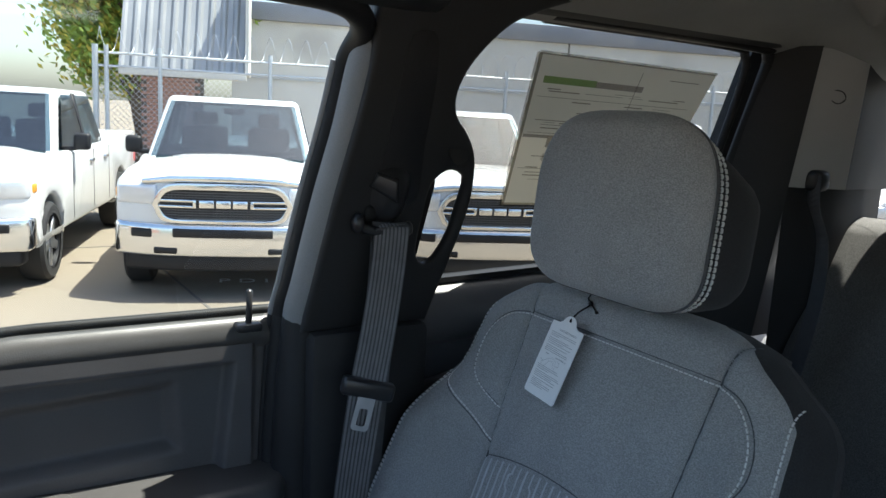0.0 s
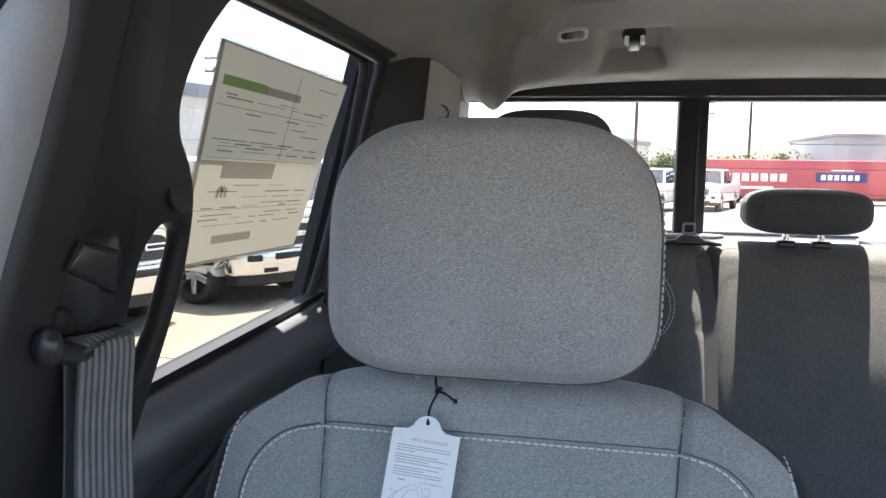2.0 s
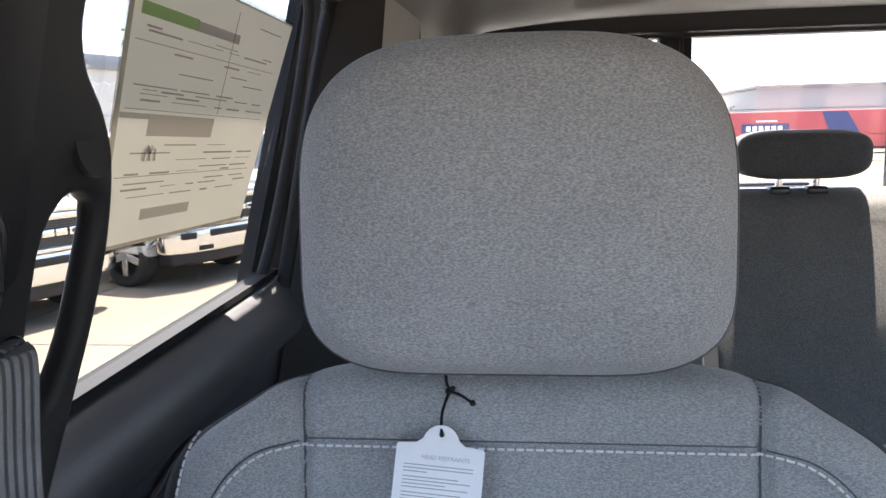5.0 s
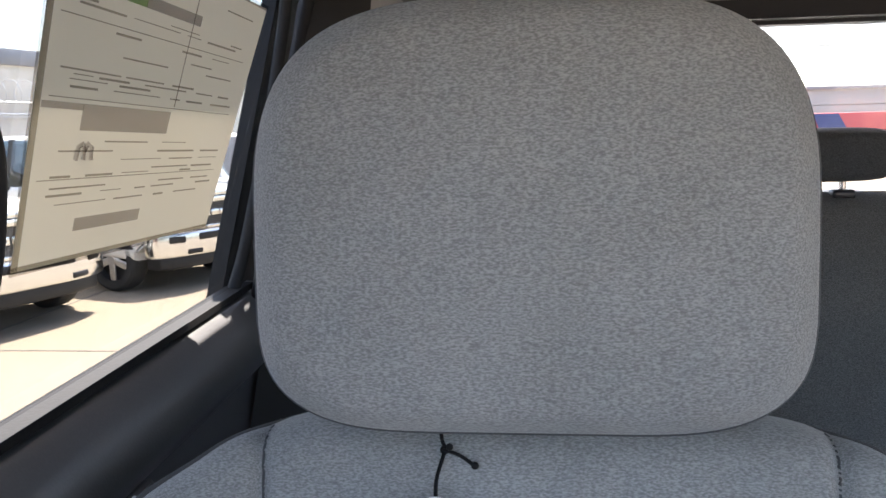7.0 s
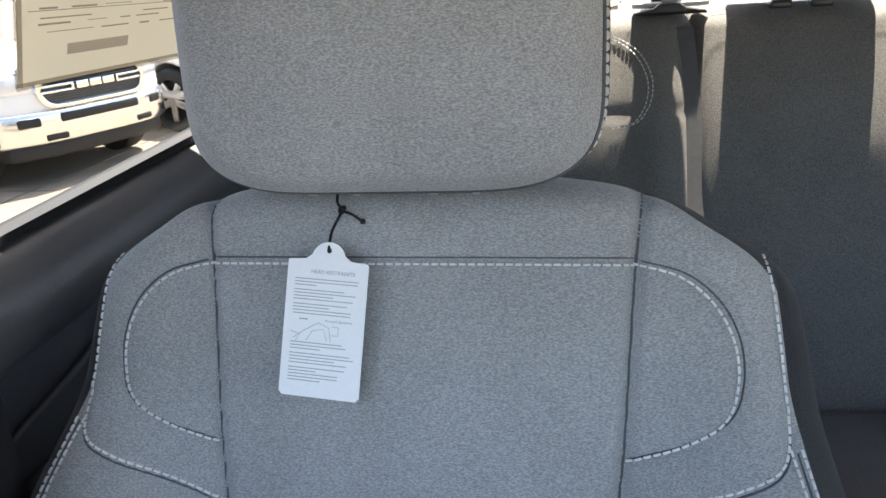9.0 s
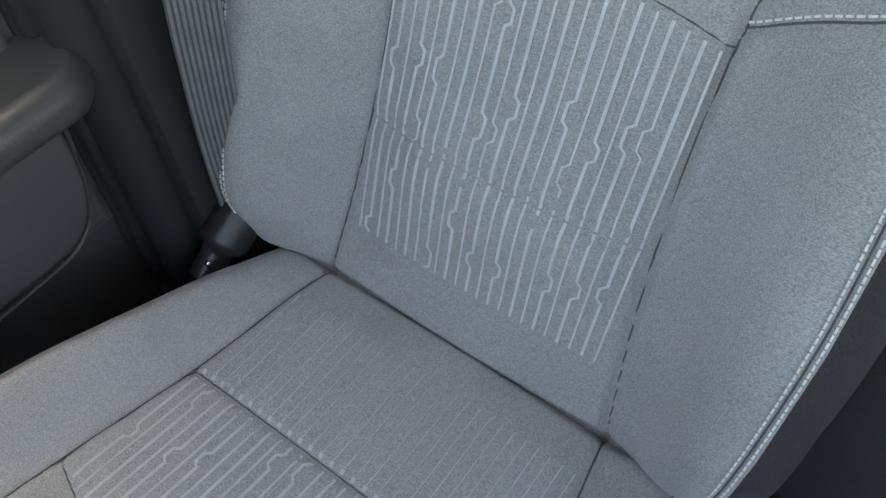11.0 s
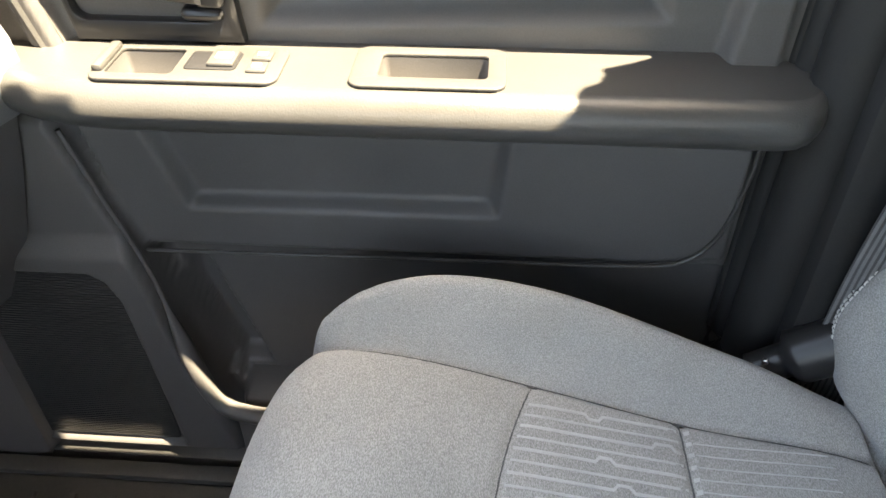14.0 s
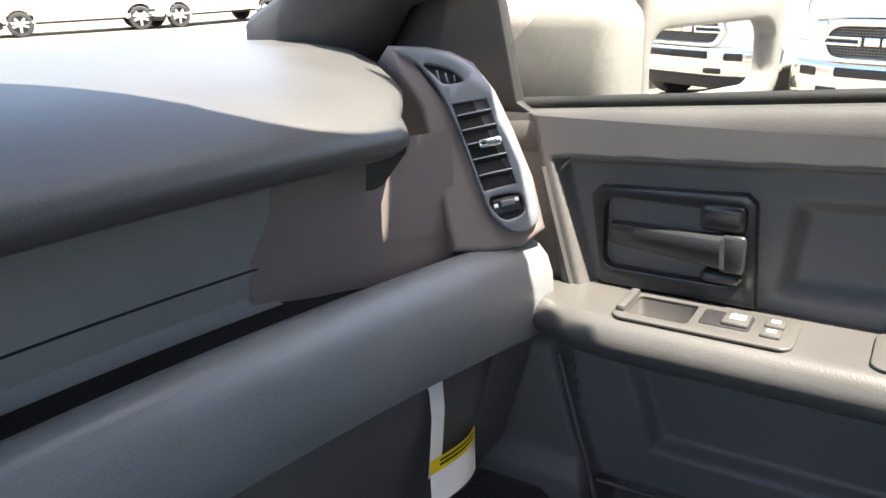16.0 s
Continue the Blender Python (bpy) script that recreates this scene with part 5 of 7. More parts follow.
for k in range(30):
    if 11 <= k <= 17:
        y -= 0.0026
        continue
    if k in (3, 7, 21, 25):
        y -= 0.0012
    ln = rng.uniform(0.036, 0.047) if k % 3 != 2 else rng.uniform(0.015, 0.034)
    box(bm, (-0.0235, y, 0.0007), (-0.0235 + ln, y + 0.0006, 0.0009))
    y -= 0.0022
box(bm, (-0.018, 0.0015, 0.0007), (-0.012, 0.0024, 0.0009))
for pts in ([(-0.022, -0.012), (-0.014, -0.006), (-0.004, 0.0), (0.004, -0.003), (0.006, -0.013)], [(-0.012, -0.013), (-0.008, -0.006), (0.0, -0.004), (0.003, -0.012)], [(0.006, -0.002), (0.011, -0.002), (0.011, -0.008), (0.006, -0.008)], [(-0.024, -0.007), (-0.017, -0.009), (-0.020, -0.014)]):
    tube(bm, [(a, b, 0.0008) for a, b in pts], 0.0002, 4)
bmesh.ops.transform(bm, matrix=TM, verts=bm.verts)
part("print", bm, INK, tag, "grey lines of small print")
letters("title", "HEAD RESTRAINTS", 0.0038, INK, TM @ Matrix.Translation((0.004, 0.0355, 0.0008)), tag, "printed title", 0.0001)
letters("caption", "Forward adjustment", 0.0024, INK, TM @ Matrix.Translation((0.011, 0.0018, 0.0008)), tag, "printed caption", 0.0001)
bm = bmesh.new()
knot = Vector((0.4725, -0.214, 1.634))
holew = TM @ Vector((0, 0.051, 0.001))
tube(bm, smooth_line([(0.476, -0.225, 1.652), knot + Vector((0.001, 0.004, 0.008)), knot, knot * 0.5 + holew * 0.5 + Vector((0.002, 0.002, 0)), holew + Vector((0, 0.0005, 0.0005)), holew + Vector((0, -0.002, -0.001))], 5), 0.0011, 6)
tube(bm, smooth_line([knot + Vector((0.001, 0.002, 0.001)), knot + Vector((-0.008, 0.004, -0.001)), knot + Vector((-0.0165, 0.006, -0.006))], 5), 0.001, 6)
for p, r in ((knot, 0.0027), (knot + Vector((-0.017, 0.006, -0.0062)), 0.0022), (knot + Vector((-0.003, 0.003, 0.003)), 0.0021)):
    bmesh.ops.create_icosphere(bm, subdivisions=2, radius=r, matrix=Matrix.Translation(p))
part("string", bm, RUBBER, tag, "black knotted string", 60)

# ---- centre seat beside it: folded console edge ----
con = thing("center_seat", "dark vinyl center seat section with a belt buckle", "car seat", (0.02, 0.2, 0.78))
boxed("cushion", (-0.12, -0.06, 0.80), (0.125, 0.46, 1.03), CLOTH_SIDE, con, "dark cloth", r=0.03, seg=4)
boxed("backrest", (-0.12, -0.22, 0.95), (0.125, -0.08, 1.30), CLOTH_SIDE, con, "dark cloth", r=0.03, seg=4)
bk = thing("buckle", "black belt buckle with red release beside the seat", "buckle", (0.15, 0.02, 1.04))
mb = Matrix.Translation((0.142, 0.030, 1.020)) @ Matrix.Rotation(radians(-35), 4, "X") @ Matrix.Rotation(radians(15), 4, "Z")
part("case", box(bmesh.new(), (-0.02, -0.012, -0.05), (0.02, 0.012, 0.03), 0.006, 3, mb), SMOOTH, bk, "", 50)
part("release", box(bmesh.new(), (-0.013, -0.009, 0.029), (0.013, 0.002, 0.032), 0.001, 2, mb), RED, bk, "red release button", 50)
run = smooth_line([(0.168, 0.11, 1.040), (0.160, 0.075, 1.052), (0.145, 0.03, 1.052), (0.12, -0.03, 1.04)], 6)
part("strap", ribbon(bmesh.new(), run, (0.5, 0.2, 1), 0.04, 0.0016), WEB, bk)

# ---- rear bench ----
RT = math.tan(radians(25.5))
rs = thing("rear_bench", "grey cloth rear bench seat, sunlit along its top", "car seat", (0, -0.9, 0.78))


def rear_face(x, z):
    x, z = np.broadcast_arrays(np.asarray(x, float), np.asarray(z, float))
    c = np.where(x > 0.145, 0.40, np.where(x < -0.20, -0.45, -0.03))
    half = np.where(x > 0.145, 0.255, np.where(x < -0.20, 0.25, 0.175))
    u = np.clip(np.abs((x - c) / half), 0, 1)
    h = -0.05 * (1 - np.sqrt(np.clip(1 - u**10, 0, 1)))
    h = h + 0.02 * step((u - 0.55) / 0.3) * (np.abs(c) > 0.2)
    top = np.clip((1.705 - z) / 0.03, 0, 1)
    h = h - 0.045 * (1 - np.sqrt(np.clip(1 - (1 - top) ** 2, 0, 1)))
    h = h - 0.005 * np.exp(-(((z - 1.56) / 0.005) ** 2)) * (np.abs(c) > 0.2) * (u > 0.45)
    d = 1.70 - z
    return np.stack([x, -1.035 + d * RT + 0.42 * d * (0.42 - d) + h, z], -1)


zs = np.concatenate([np.linspace(1.05, 1.66, 60), np.linspace(1.66, 1.7045, 16)[1:]])
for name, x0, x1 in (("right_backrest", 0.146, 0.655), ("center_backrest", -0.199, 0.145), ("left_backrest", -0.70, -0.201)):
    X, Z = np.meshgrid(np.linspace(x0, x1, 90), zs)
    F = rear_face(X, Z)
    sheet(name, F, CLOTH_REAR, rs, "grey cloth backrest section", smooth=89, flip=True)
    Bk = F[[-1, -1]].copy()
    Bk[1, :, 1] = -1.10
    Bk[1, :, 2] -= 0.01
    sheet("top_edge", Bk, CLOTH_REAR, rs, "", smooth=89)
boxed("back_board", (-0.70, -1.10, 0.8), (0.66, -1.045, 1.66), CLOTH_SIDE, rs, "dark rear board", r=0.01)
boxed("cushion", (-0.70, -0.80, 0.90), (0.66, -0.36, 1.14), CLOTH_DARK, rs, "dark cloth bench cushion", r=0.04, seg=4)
bm = bmesh.new()
loop = smooth_line([(0.49, 1.672, 0), (0.30, 1.672, 0), (0.235, 1.655, 0), (0.205, 1.615, 0), (0.205, 1.575, 0), (0.225, 1.545, 0), (0.26, 1.536, 0)], 8)
for o in (0, 0.007):
    stitches(bm, [Vector(rear_face(p.x + o, p.y - 0.3 * o).tolist()) + Vector((0, 0.002, 0.001)) for p in loop], Vector((0, 0.9, 0.42)), 0.008, 0.0050, 0.0008)
part("stitching", bm, STRIPE, rs, "pale double stitching")


def rear_headrest(name, x0, x1, z0, z1, y, deep):
    h = thing(name, "dark grey cloth rear headrest on chrome posts", "headrest", ((x0 + x1) / 2, y, z0), group="rear headrests")
    rings = []
    w, v = (x1 - x0) / 2, (z1 - z0) / 2
    for s, d in ((0.02, 0.012), (0.5, 0.010), (0.8, 0.004), (0.92, -0.004), (0.98, -0.012), (1.0, -0.022), (1.0, -deep + 0.02), (0.96, -deep + 0.008), (0.8, -deep), (0.02, -deep)):
        ring = []
        for k in range(64):
            q = 2 * math.pi * k / 64
            c, sn = math.cos(q), math.sin(q)
            e = 2 / 4.0
            aspect = min(1.0, v / w)
            xx = math.copysign(abs(c) ** (2 / (2.6 / aspect if aspect < 0.5 else 3.8)), c) * (w - (1 - s) * min(w, 0.9 * w))
            zz2 = math.copysign(abs(sn) ** (2 / 3.2), sn) * v * s
            ring.append(((x0 + x1) / 2 + xx * (s if aspect >= 0.5 else 1) if aspect >= 0.5 else (x0 + x1) / 2 + math.copysign(abs(c) ** 0.55, c) * w * (0.02 + 0.98 * s) , y + d, (z0 + z1) / 2 + zz2))
        rings.append(ring)
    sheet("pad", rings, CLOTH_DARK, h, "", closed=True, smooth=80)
    cx = (x0 + x1) / 2
    for dx in (-0.03, 0.03):
        bm = bmesh.new()
        tube(bm, [(cx + dx, y - deep / 2, 1.69), (cx + dx, y - deep / 2, z0 + 0.02)], 0.006, 10)
        part("post", bm, CHROME, h, "chrome post", 60)
        part("sleeve", box(bmesh.new(), (cx + dx - 0.017, y - deep / 2 - 0.012, 1.694), (cx + dx + 0.017, y - deep / 2 + 0.014, 1.709), 0.005, 3), SMOOTH, h, "black sleeve", 40)
    return h


rear_headrest("rear_headrest", 0.312, 0.556, 1.722, 1.940, -0.985, 0.09)
rear_headrest("rear_headrest", -0.134, 0.080, 1.722, 1.803, -1.015, 0.09)
# centre belt with its stowed tongue
cbt = thing("rear_center_belt", "black center rear belt with a stowed steel tongue", "seat belt", (0.17, -1.03, 1.678))
run = smooth_line([(0.168, -1.055, 1.690), (0.165, -1.022, 1.678), (0.160, -1.005, 1.66), (0.148, -0.945, 1.53), (0.128, -0.875, 1.38), (0.11, -0.80, 1.25), (0.10, -0.74, 1.16)], 8)
part("strap", ribbon(bmesh.new(), run, (1, 0, 0.05), 0.048, 0.0018), WEB, cbt)
bm = slab(bmesh.new(), [(0.232, -1.045), (0.215, -1.03), (0.13, -1.03), (0.112, -1.045), (0.13, -1.065), (0.215, -1.065)], [], "z", 1.708, 1.716, 0.003)
part("outlet", bm, GREYTRIM, cbt, "pale outlet bezel", 40)
bm = slab(bmesh.new(), [(0.118, 1.698), (0.232, 1.698), (0.230, 1.703), (0.200, 1.708), (0.190, 1.716), (0.160, 1.716), (0.150, 1.708), (0.120, 1.703)], [], "y", -1.040, -1.014, 0.003, 2)
part("tongue_grip", bm, SMOOTH, cbt, "", 50)
bm = slab(bmesh.new(), round_rect(0.163, 1.708, 0.187, 1.738, 0.005, 3), [round_rect(0.167, 1.720, 0.183, 1.734, 0.003, 3)], "y", -1.034, -1.031)
part("tongue", bm, SATIN, cbt, "grey steel tongue", 30)
bm = bmesh.new()
tube(bm, [(0.25, -0.945, 1.505), (0.20, -0.945, 1.507), (0.155, -0.95, 1.512)], 0.004, 6)
part("recline_strap", bm, SMOOTH, cbt, "", 50)
bl = thing("buckle", "pale belt buckle on the rear bench", "buckle", (-0.16, -0.72, 1.16))
part("case", box(bmesh.new(), (-0.20, -0.735, 1.14), (-0.12, -0.705, 1.165), 0.006, 3), PAPER, bl, "pale plate", 50)
part("release", box(bmesh.new(), (-0.225, -0.735, 1.165), (-0.185, -0.71, 1.18), 0.004, 3), RED, bl, "red release", 50)


# ---- dashboard ----
dash = thing("dashboard", "dark grained dashboard with open shelf above the glove box", "dashboard", (0, 1.0, 1.0))


def dash_y(x):
    return 0.815 + 0.125 * (1 - (abs(x) / 0.79) ** 2)


def dash_rows(profile, x0, x1, n=60):
    return [[(x, dash_y(x) + dy, z + lift * (1 - (x / 0.8) ** 2)) for dy, z, lift in profile] for x in np.linspace(x0, x1, n)]


UPPER = [(0.62, 1.585, 0.02), (0.45, 1.600, 0.02), (0.28, 1.603, 0.02), (0.20, 1.599, 0.019), (0.15, 1.592, 0.018), (0.115, 1.586, 0.016), (0.085, 1.578, 0.015), (0.06, 1.568, 0.013), (0.045, 1.560, 0.012), (0.033, 1.552, 0.011), (0.026, 1.545, 0.010), (0.022, 1.536, 0.01), (0.026, 1.527, 0.01), (0.038, 1.520, 0.01), (0.062, 1.517, 0.01)]
UPPER = [(dy - 0.050 * float(step((0.24 - dy) / 0.20)), z, lift) for dy, z, lift in UPPER] + [(0.062, 1.519, 0.01)]
rows = []
for s in np.linspace(0, 1, 70):
    row = []
    for dy, z, lift in UPPER:
        x = -0.80 + s * (0.80 + 0.618 + 0.60 * min(max(dy + 0.018, 0.0), 0.25) ** 0.8 * (z > 1.53))
        round_off = 0.018 * max(0.0, (s - 0.975) / 0.025) ** 2
        row.append((x, dash_y(min(x, 0.66)) + dy + round_off * (dy < 0.1), z + lift * (1 - (x / 0.8) ** 2) - 0.6 * round_off * (dy > 0.03)))
    rows.append(row)
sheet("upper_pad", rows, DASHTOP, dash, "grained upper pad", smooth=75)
# closing edge of the pad by the vent
sheet("pad_end", [rows[-1], [(q[0] + 0.004, q[1] + 0.004, q[2] - 0.008) for q in rows[-1]], [(q[0] + 0.002, q[1] + 0.03, q[2] - 0.04) for q in rows[-1]]], VINYL, dash, smooth=60)
WALLP = [(0.055, 1.523, 0.01), (0.072, 1.49, 0.01), (0.082, 1.424, 0.006)]
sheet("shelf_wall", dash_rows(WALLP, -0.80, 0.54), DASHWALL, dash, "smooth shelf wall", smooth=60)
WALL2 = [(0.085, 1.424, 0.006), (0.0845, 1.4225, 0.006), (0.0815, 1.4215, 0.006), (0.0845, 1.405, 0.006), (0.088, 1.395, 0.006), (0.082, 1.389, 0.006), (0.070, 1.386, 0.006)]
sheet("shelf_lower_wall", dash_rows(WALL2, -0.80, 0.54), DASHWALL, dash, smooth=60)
bm = bmesh.new()
tube(bm, [(x, dash_y(x) + 0.0815, 1.4228 + 0.006 * (1 - (x / 0.8) ** 2)) for x in np.linspace(-0.5, 0.53, 40)], 0.0012, 6)
part("joint", bm, RUBBER, dash, "thin dark joint", 60)
# the shelf's end turns towards the seat beside the vent
turn = smooth_line([(0.520, dash_y(0.520) + 0.0815, 0), (0.555, dash_y(0.555) + 0.071, 0), (0.587, 0.932, 0), (0.614, 0.913, 0), (0.644, 0.893, 0), (0.700, 0.862, 0)], 6)
sheet("shelf_end", [[(q.x, q.y - 0.0005, z) for q in turn] for z in (1.529, 1.50, 1.47, 1.4290, 1.4275)], BROWN, dash, "warm dark shelf end", smooth=60)
sheet("shelf_end_lower", [[(q.x - 0.001, q.y + 0.0015, z) for q in turn] for z in (1.4280, 1.4250, 1.405, 1.385)], BROWN, dash, smooth=60)
sheet("shelf_tray", dash_rows([(0.082, 1.388, 0.006), (0.060, 1.380, 0.006), (0.004, 1.378, 0.006)], -0.80, 0.72), RUBBER, dash, "black rubber shelf liner", smooth=60)
PAD = [(0.014, 1.378, 0.006), (0.010, 1.396, 0.006), (0.002, 1.405, 0.006), (-0.010, 1.407, 0.006), (-0.024, 1.402, 0.006), (-0.035, 1.390, 0.005), (-0.041, 1.372, 0.005), (-0.043, 1.348, 0.004), (-0.041, 1.322, 0.003), (-0.035, 1.302, 0.003)]
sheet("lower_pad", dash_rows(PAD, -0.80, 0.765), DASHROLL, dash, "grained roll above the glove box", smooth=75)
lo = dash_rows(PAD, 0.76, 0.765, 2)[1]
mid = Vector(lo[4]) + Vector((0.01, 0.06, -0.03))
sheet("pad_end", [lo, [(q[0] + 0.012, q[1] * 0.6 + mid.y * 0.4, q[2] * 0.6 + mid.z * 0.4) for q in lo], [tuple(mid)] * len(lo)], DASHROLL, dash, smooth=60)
GLOVE = [(-0.001, 1.300, 0.003), (-0.006, 1.294, 0.003), (-0.004, 1.25, 0.0), (0.008, 1.20, 0.0), (0.028, 1.13, 0.0), (0.060, 1.07, 0.0), (0.110, 1.03, 0.0), (0.230, 1.0, 0.0), (0.330, 1.0, 0.0)]
sheet("glove_box", dash_rows(GLOVE, -0.80, 0.725), PLASTIC, dash, "dark glove box door", smooth=70)
bm = bmesh.new()
tube(bm, [(x, dash_y(x) - 0.0045, 1.2995 + 0.003 * (1 - (x / 0.8) ** 2)) for x in np.linspace(-0.5, 0.70, 40)], 0.0022, 6)
part("glove_box_edge", bm, SMOOTH, dash, "thin edge line", 60)
sheet("lower_end", dash_rows([(-0.022, 1.305, 0), (-0.008, 1.25, 0), (0.022, 1.15, 0), (0.07, 1.06, 0), (0.14, 1.0, 0)], 0.705, 0.765, 8), PLASTIC, dash, smooth=70)
# vent housing at the passenger end
VC = Vector((0.743, 0.839, 1.507))
VU = Vector((0.15, 0.33, 0.900)).normalized()
VR = Vector((0.76, -0.65, 0.03))
VR = (VR - VU * VR.dot(VU)).normalized()
VN = VR.cross(VU)
VM = Matrix.Translation(VC) @ Matrix((VR, VU, VN)).transposed().to_4x4()


def arced(pts, n=5):
    """A closed smooth outline."""
    p = [Vector((a, b, 0)) for a, b in pts]
    k = len(p)
    line = smooth_line(p[-2:] + p + p[:2], n)
    return [(v.x, v.y) for v in line[2 * n : (2 + k) * n]]


bm = slab(bmesh.new(), [(-0.066, -0.094), (-0.028, -0.104), (0.008, -0.106), (0.036, -0.094), (0.036, -0.04), (0.028, 0.01), (0.018, 0.055), (0.002, 0.087), (-0.018, 0.102), (-0.042, 0.111), (-0.080, 0.119), (-0.074, 0.09), (-0.064, 0.052), (-0.066, -0.01)], [], "z", -0.10, -0.001, 0.006, 3)
bmesh.ops.transform(bm, matrix=VM, verts=bm.verts)
vent = part("vent_housing", bm, BROWN, dash, "warm dark vent housing", 55)
GRID = [(-0.0339, 0.0479), (0.0030, 0.0466), (0.0124, -0.0424), (-0.0233, -0.0433)]
bm = slab(bmesh.new(), arced([(-0.0779, 0.1127), (-0.0415, 0.1052), (-0.0199, 0.0956), (-0.0030, 0.0814), (0.0128, 0.0519), (0.0224, 0.0058), (0.0286, -0.0429), (0.0292, -0.0758), (0.0196, -0.0892), (-0.0029, -0.0900), (-0.0205, -0.0690), (-0.0262, -0.0374), (-0.0320, 0.0105), (-0.0425, 0.0618), (-0.0580, 0.0935)]),
          [GRID, arced([(-0.0530, 0.0920), (-0.0368, 0.0870), (-0.0238, 0.0790), (-0.0165, 0.0685), (-0.0366, 0.0690), (-0.0440, 0.0790)], 3), arced([(-0.0185, -0.0515), (0.0125, -0.0531), (0.0140, -0.0720), (-0.0060, -0.0768), (-0.0165, -0.0667)], 3)], "z", 0.0, 0.007, 0.002, 2)
bmesh.ops.transform(bm, matrix=VM, verts=bm.verts)
part("bezel", bm, SATIN, vent, "satin grey vent bezel", 50)
# shallow black plate that draws the shade inside the duct
bm = slab(bmesh.new(), [(-0.060, 0.096), (-0.020, 0.086), (0.016, -0.060), (0.012, -0.080), (-0.012, -0.078), (-0.024, -0.045), (-0.036, 0.045)], [], "z", -0.004, 0.0010)
bmesh.ops.transform(bm, matrix=VM, verts=bm.verts)
part("duct", bm, BLACKTRIM, vent, "black plate as the duct's shade")
for v in (0.0325, 0.0173, 0.0025, -0.0135, -0.0300):
    u0, u1 = -0.0339 + 0.116 * (0.0479 - v), 0.0030 + 0.105 * (0.0466 - v)
    mm = VM @ Matrix.Translation((0.0, v, 0.003)) @ Matrix.Rotation(radians(-28), 4, "X")
    slat = part("slat", box(bmesh.new(), (u0, -0.0009, -0.002), (u1, 0.0009, 0.005), 0.0004, 2, mm), SMOOTH, vent, "", 40)
    part("slat_edge", box(bmesh.new(), (u0, -0.0007, 0.005), (u1, 0.0009, 0.0062), 0.0003, 1, mm), SATIN, slat, "bright slat edge", 40)
for k in range(3):
    part("side_slat", box(bmesh.new(), (-0.041 + 0.008 * k, 0.0695, 0.0), (-0.0395 + 0.008 * k, 0.084 - 0.004 * k, 0.005), 0.0005, 2, VM), SATIN, vent, "", 40)
slider = part("thumb_slider", box(bmesh.new(), (-0.0190, -0.0020, 0.006), (0.0065, 0.0072, 0.014), 0.003, 3, VM), CHROME, vent, "bright vent slider", 50)
part("slider_inlay", box(bmesh.new(), (-0.0110, 0.0005, 0.0138), (0.0000, 0.0048, 0.0146), 0.001, 2, VM), SATIN, slider, "grey inlay", 50)
part("thumb_wheel", box(bmesh.new(), (-0.0165, -0.070, 0.000), (0.0125, -0.054, 0.005), 0.002, 3, VM), SMOOTH, vent, "", 50)
part("wheel_mark", box(bmesh.new(), (-0.0090, -0.0630, 0.0045), (0.0060, -0.0565, 0.0075), 0.0015, 2, VM), SATIN, vent, "", 50)
for u in (-0.0140, 0.0090):
    part("wheel_symbol", box(bmesh.new(), (u - 0.0022, -0.0625 + 0.10 * (u + 0.014), 0.0045), (u + 0.0022, -0.0585 + 0.10 * (u + 0.014), 0.0056), 0.0004, 1, VM), PAPER, vent, "white symbol", 50)
# airbag mark on the pad
bm = bmesh.new()
for k in range(3):
    box(bm, (0.60 + 0.012 * k, dash_y(0.61) + 0.10, 1.5835), (0.609 + 0.012 * k, dash_y(0.61) + 0.108, 1.587))
part("mark", bm, SMOOTH, dash, "small moulded marks")

# paper tag hanging from the glove box
yt = thing("glove_box_tag", "white and yellow warning tag hanging from the glove box", "tag", (0.64, 0.82, 1.30))
ty = 0.856
sheet("strip", [[(0.619 + a, ty + d, z), (0.644 + a, ty + d, z)] for a, d, z in ((0.002, 0.012, 1.298), (0.003, -0.002, 1.296), (0.005, -0.006, 1.28), (0.004, -0.008, 1.25), (0.001, -0.006, 1.21), (-0.002, -0.004, 1.18))], PAPER, yt, "curved white paper strip", smooth=80)
FL = [[(0.613 + 0.09 * u, ty - 0.010 - 0.012 * math.sin(u * 3.1), 1.206 - 0.006 * u + 0.006 * math.sin(u * 3.1) - v) for u in np.linspace(0, 1, 9)] for v in (0.0, 0.0165, 0.04, 0.0565)]
sheet("yellow_band", FL[:2], YELLOW, yt, "yellow printed band", smooth=80)
sheet("flap", FL[1:], PAPER, yt, "white paper flap", smooth=80)
sheet("print", [[(p[0], p[1] - 0.0006, p[2] - 0.005 * k - 0.003) for p in FL[0][1:-1]] for k in (0.0, 0.5)], BLACKTRIM, yt, "dark line of small print", smooth=80)
sheet("print", [[(p[0], p[1] - 0.0006, p[2] - 0.005 * k - 0.008) for p in FL[0][1:-1]] for k in (0.0, 0.5)], BLACKTRIM, yt, "dark line of small print", smooth=80)

# price sheet on the rear door glass, printed side out
stk = thing("price_sticker", "large printed price sheet stuck inside the rear door glass", "window sticker", (0.75, -0.45, 1.8))
c = 0.802 + 1.58 * 0.20 - 0.006
quad = [(-0.302, 1.959), (-0.706, 1.954), (-0.604, 1.715), (-0.283, 1.722)]
bm = slab(bmesh.new(), quad, [], "x", c, c - 0.0006, lean=-0.20)
part("sheet", bm, STICKER, stk, "cream paper sheet")


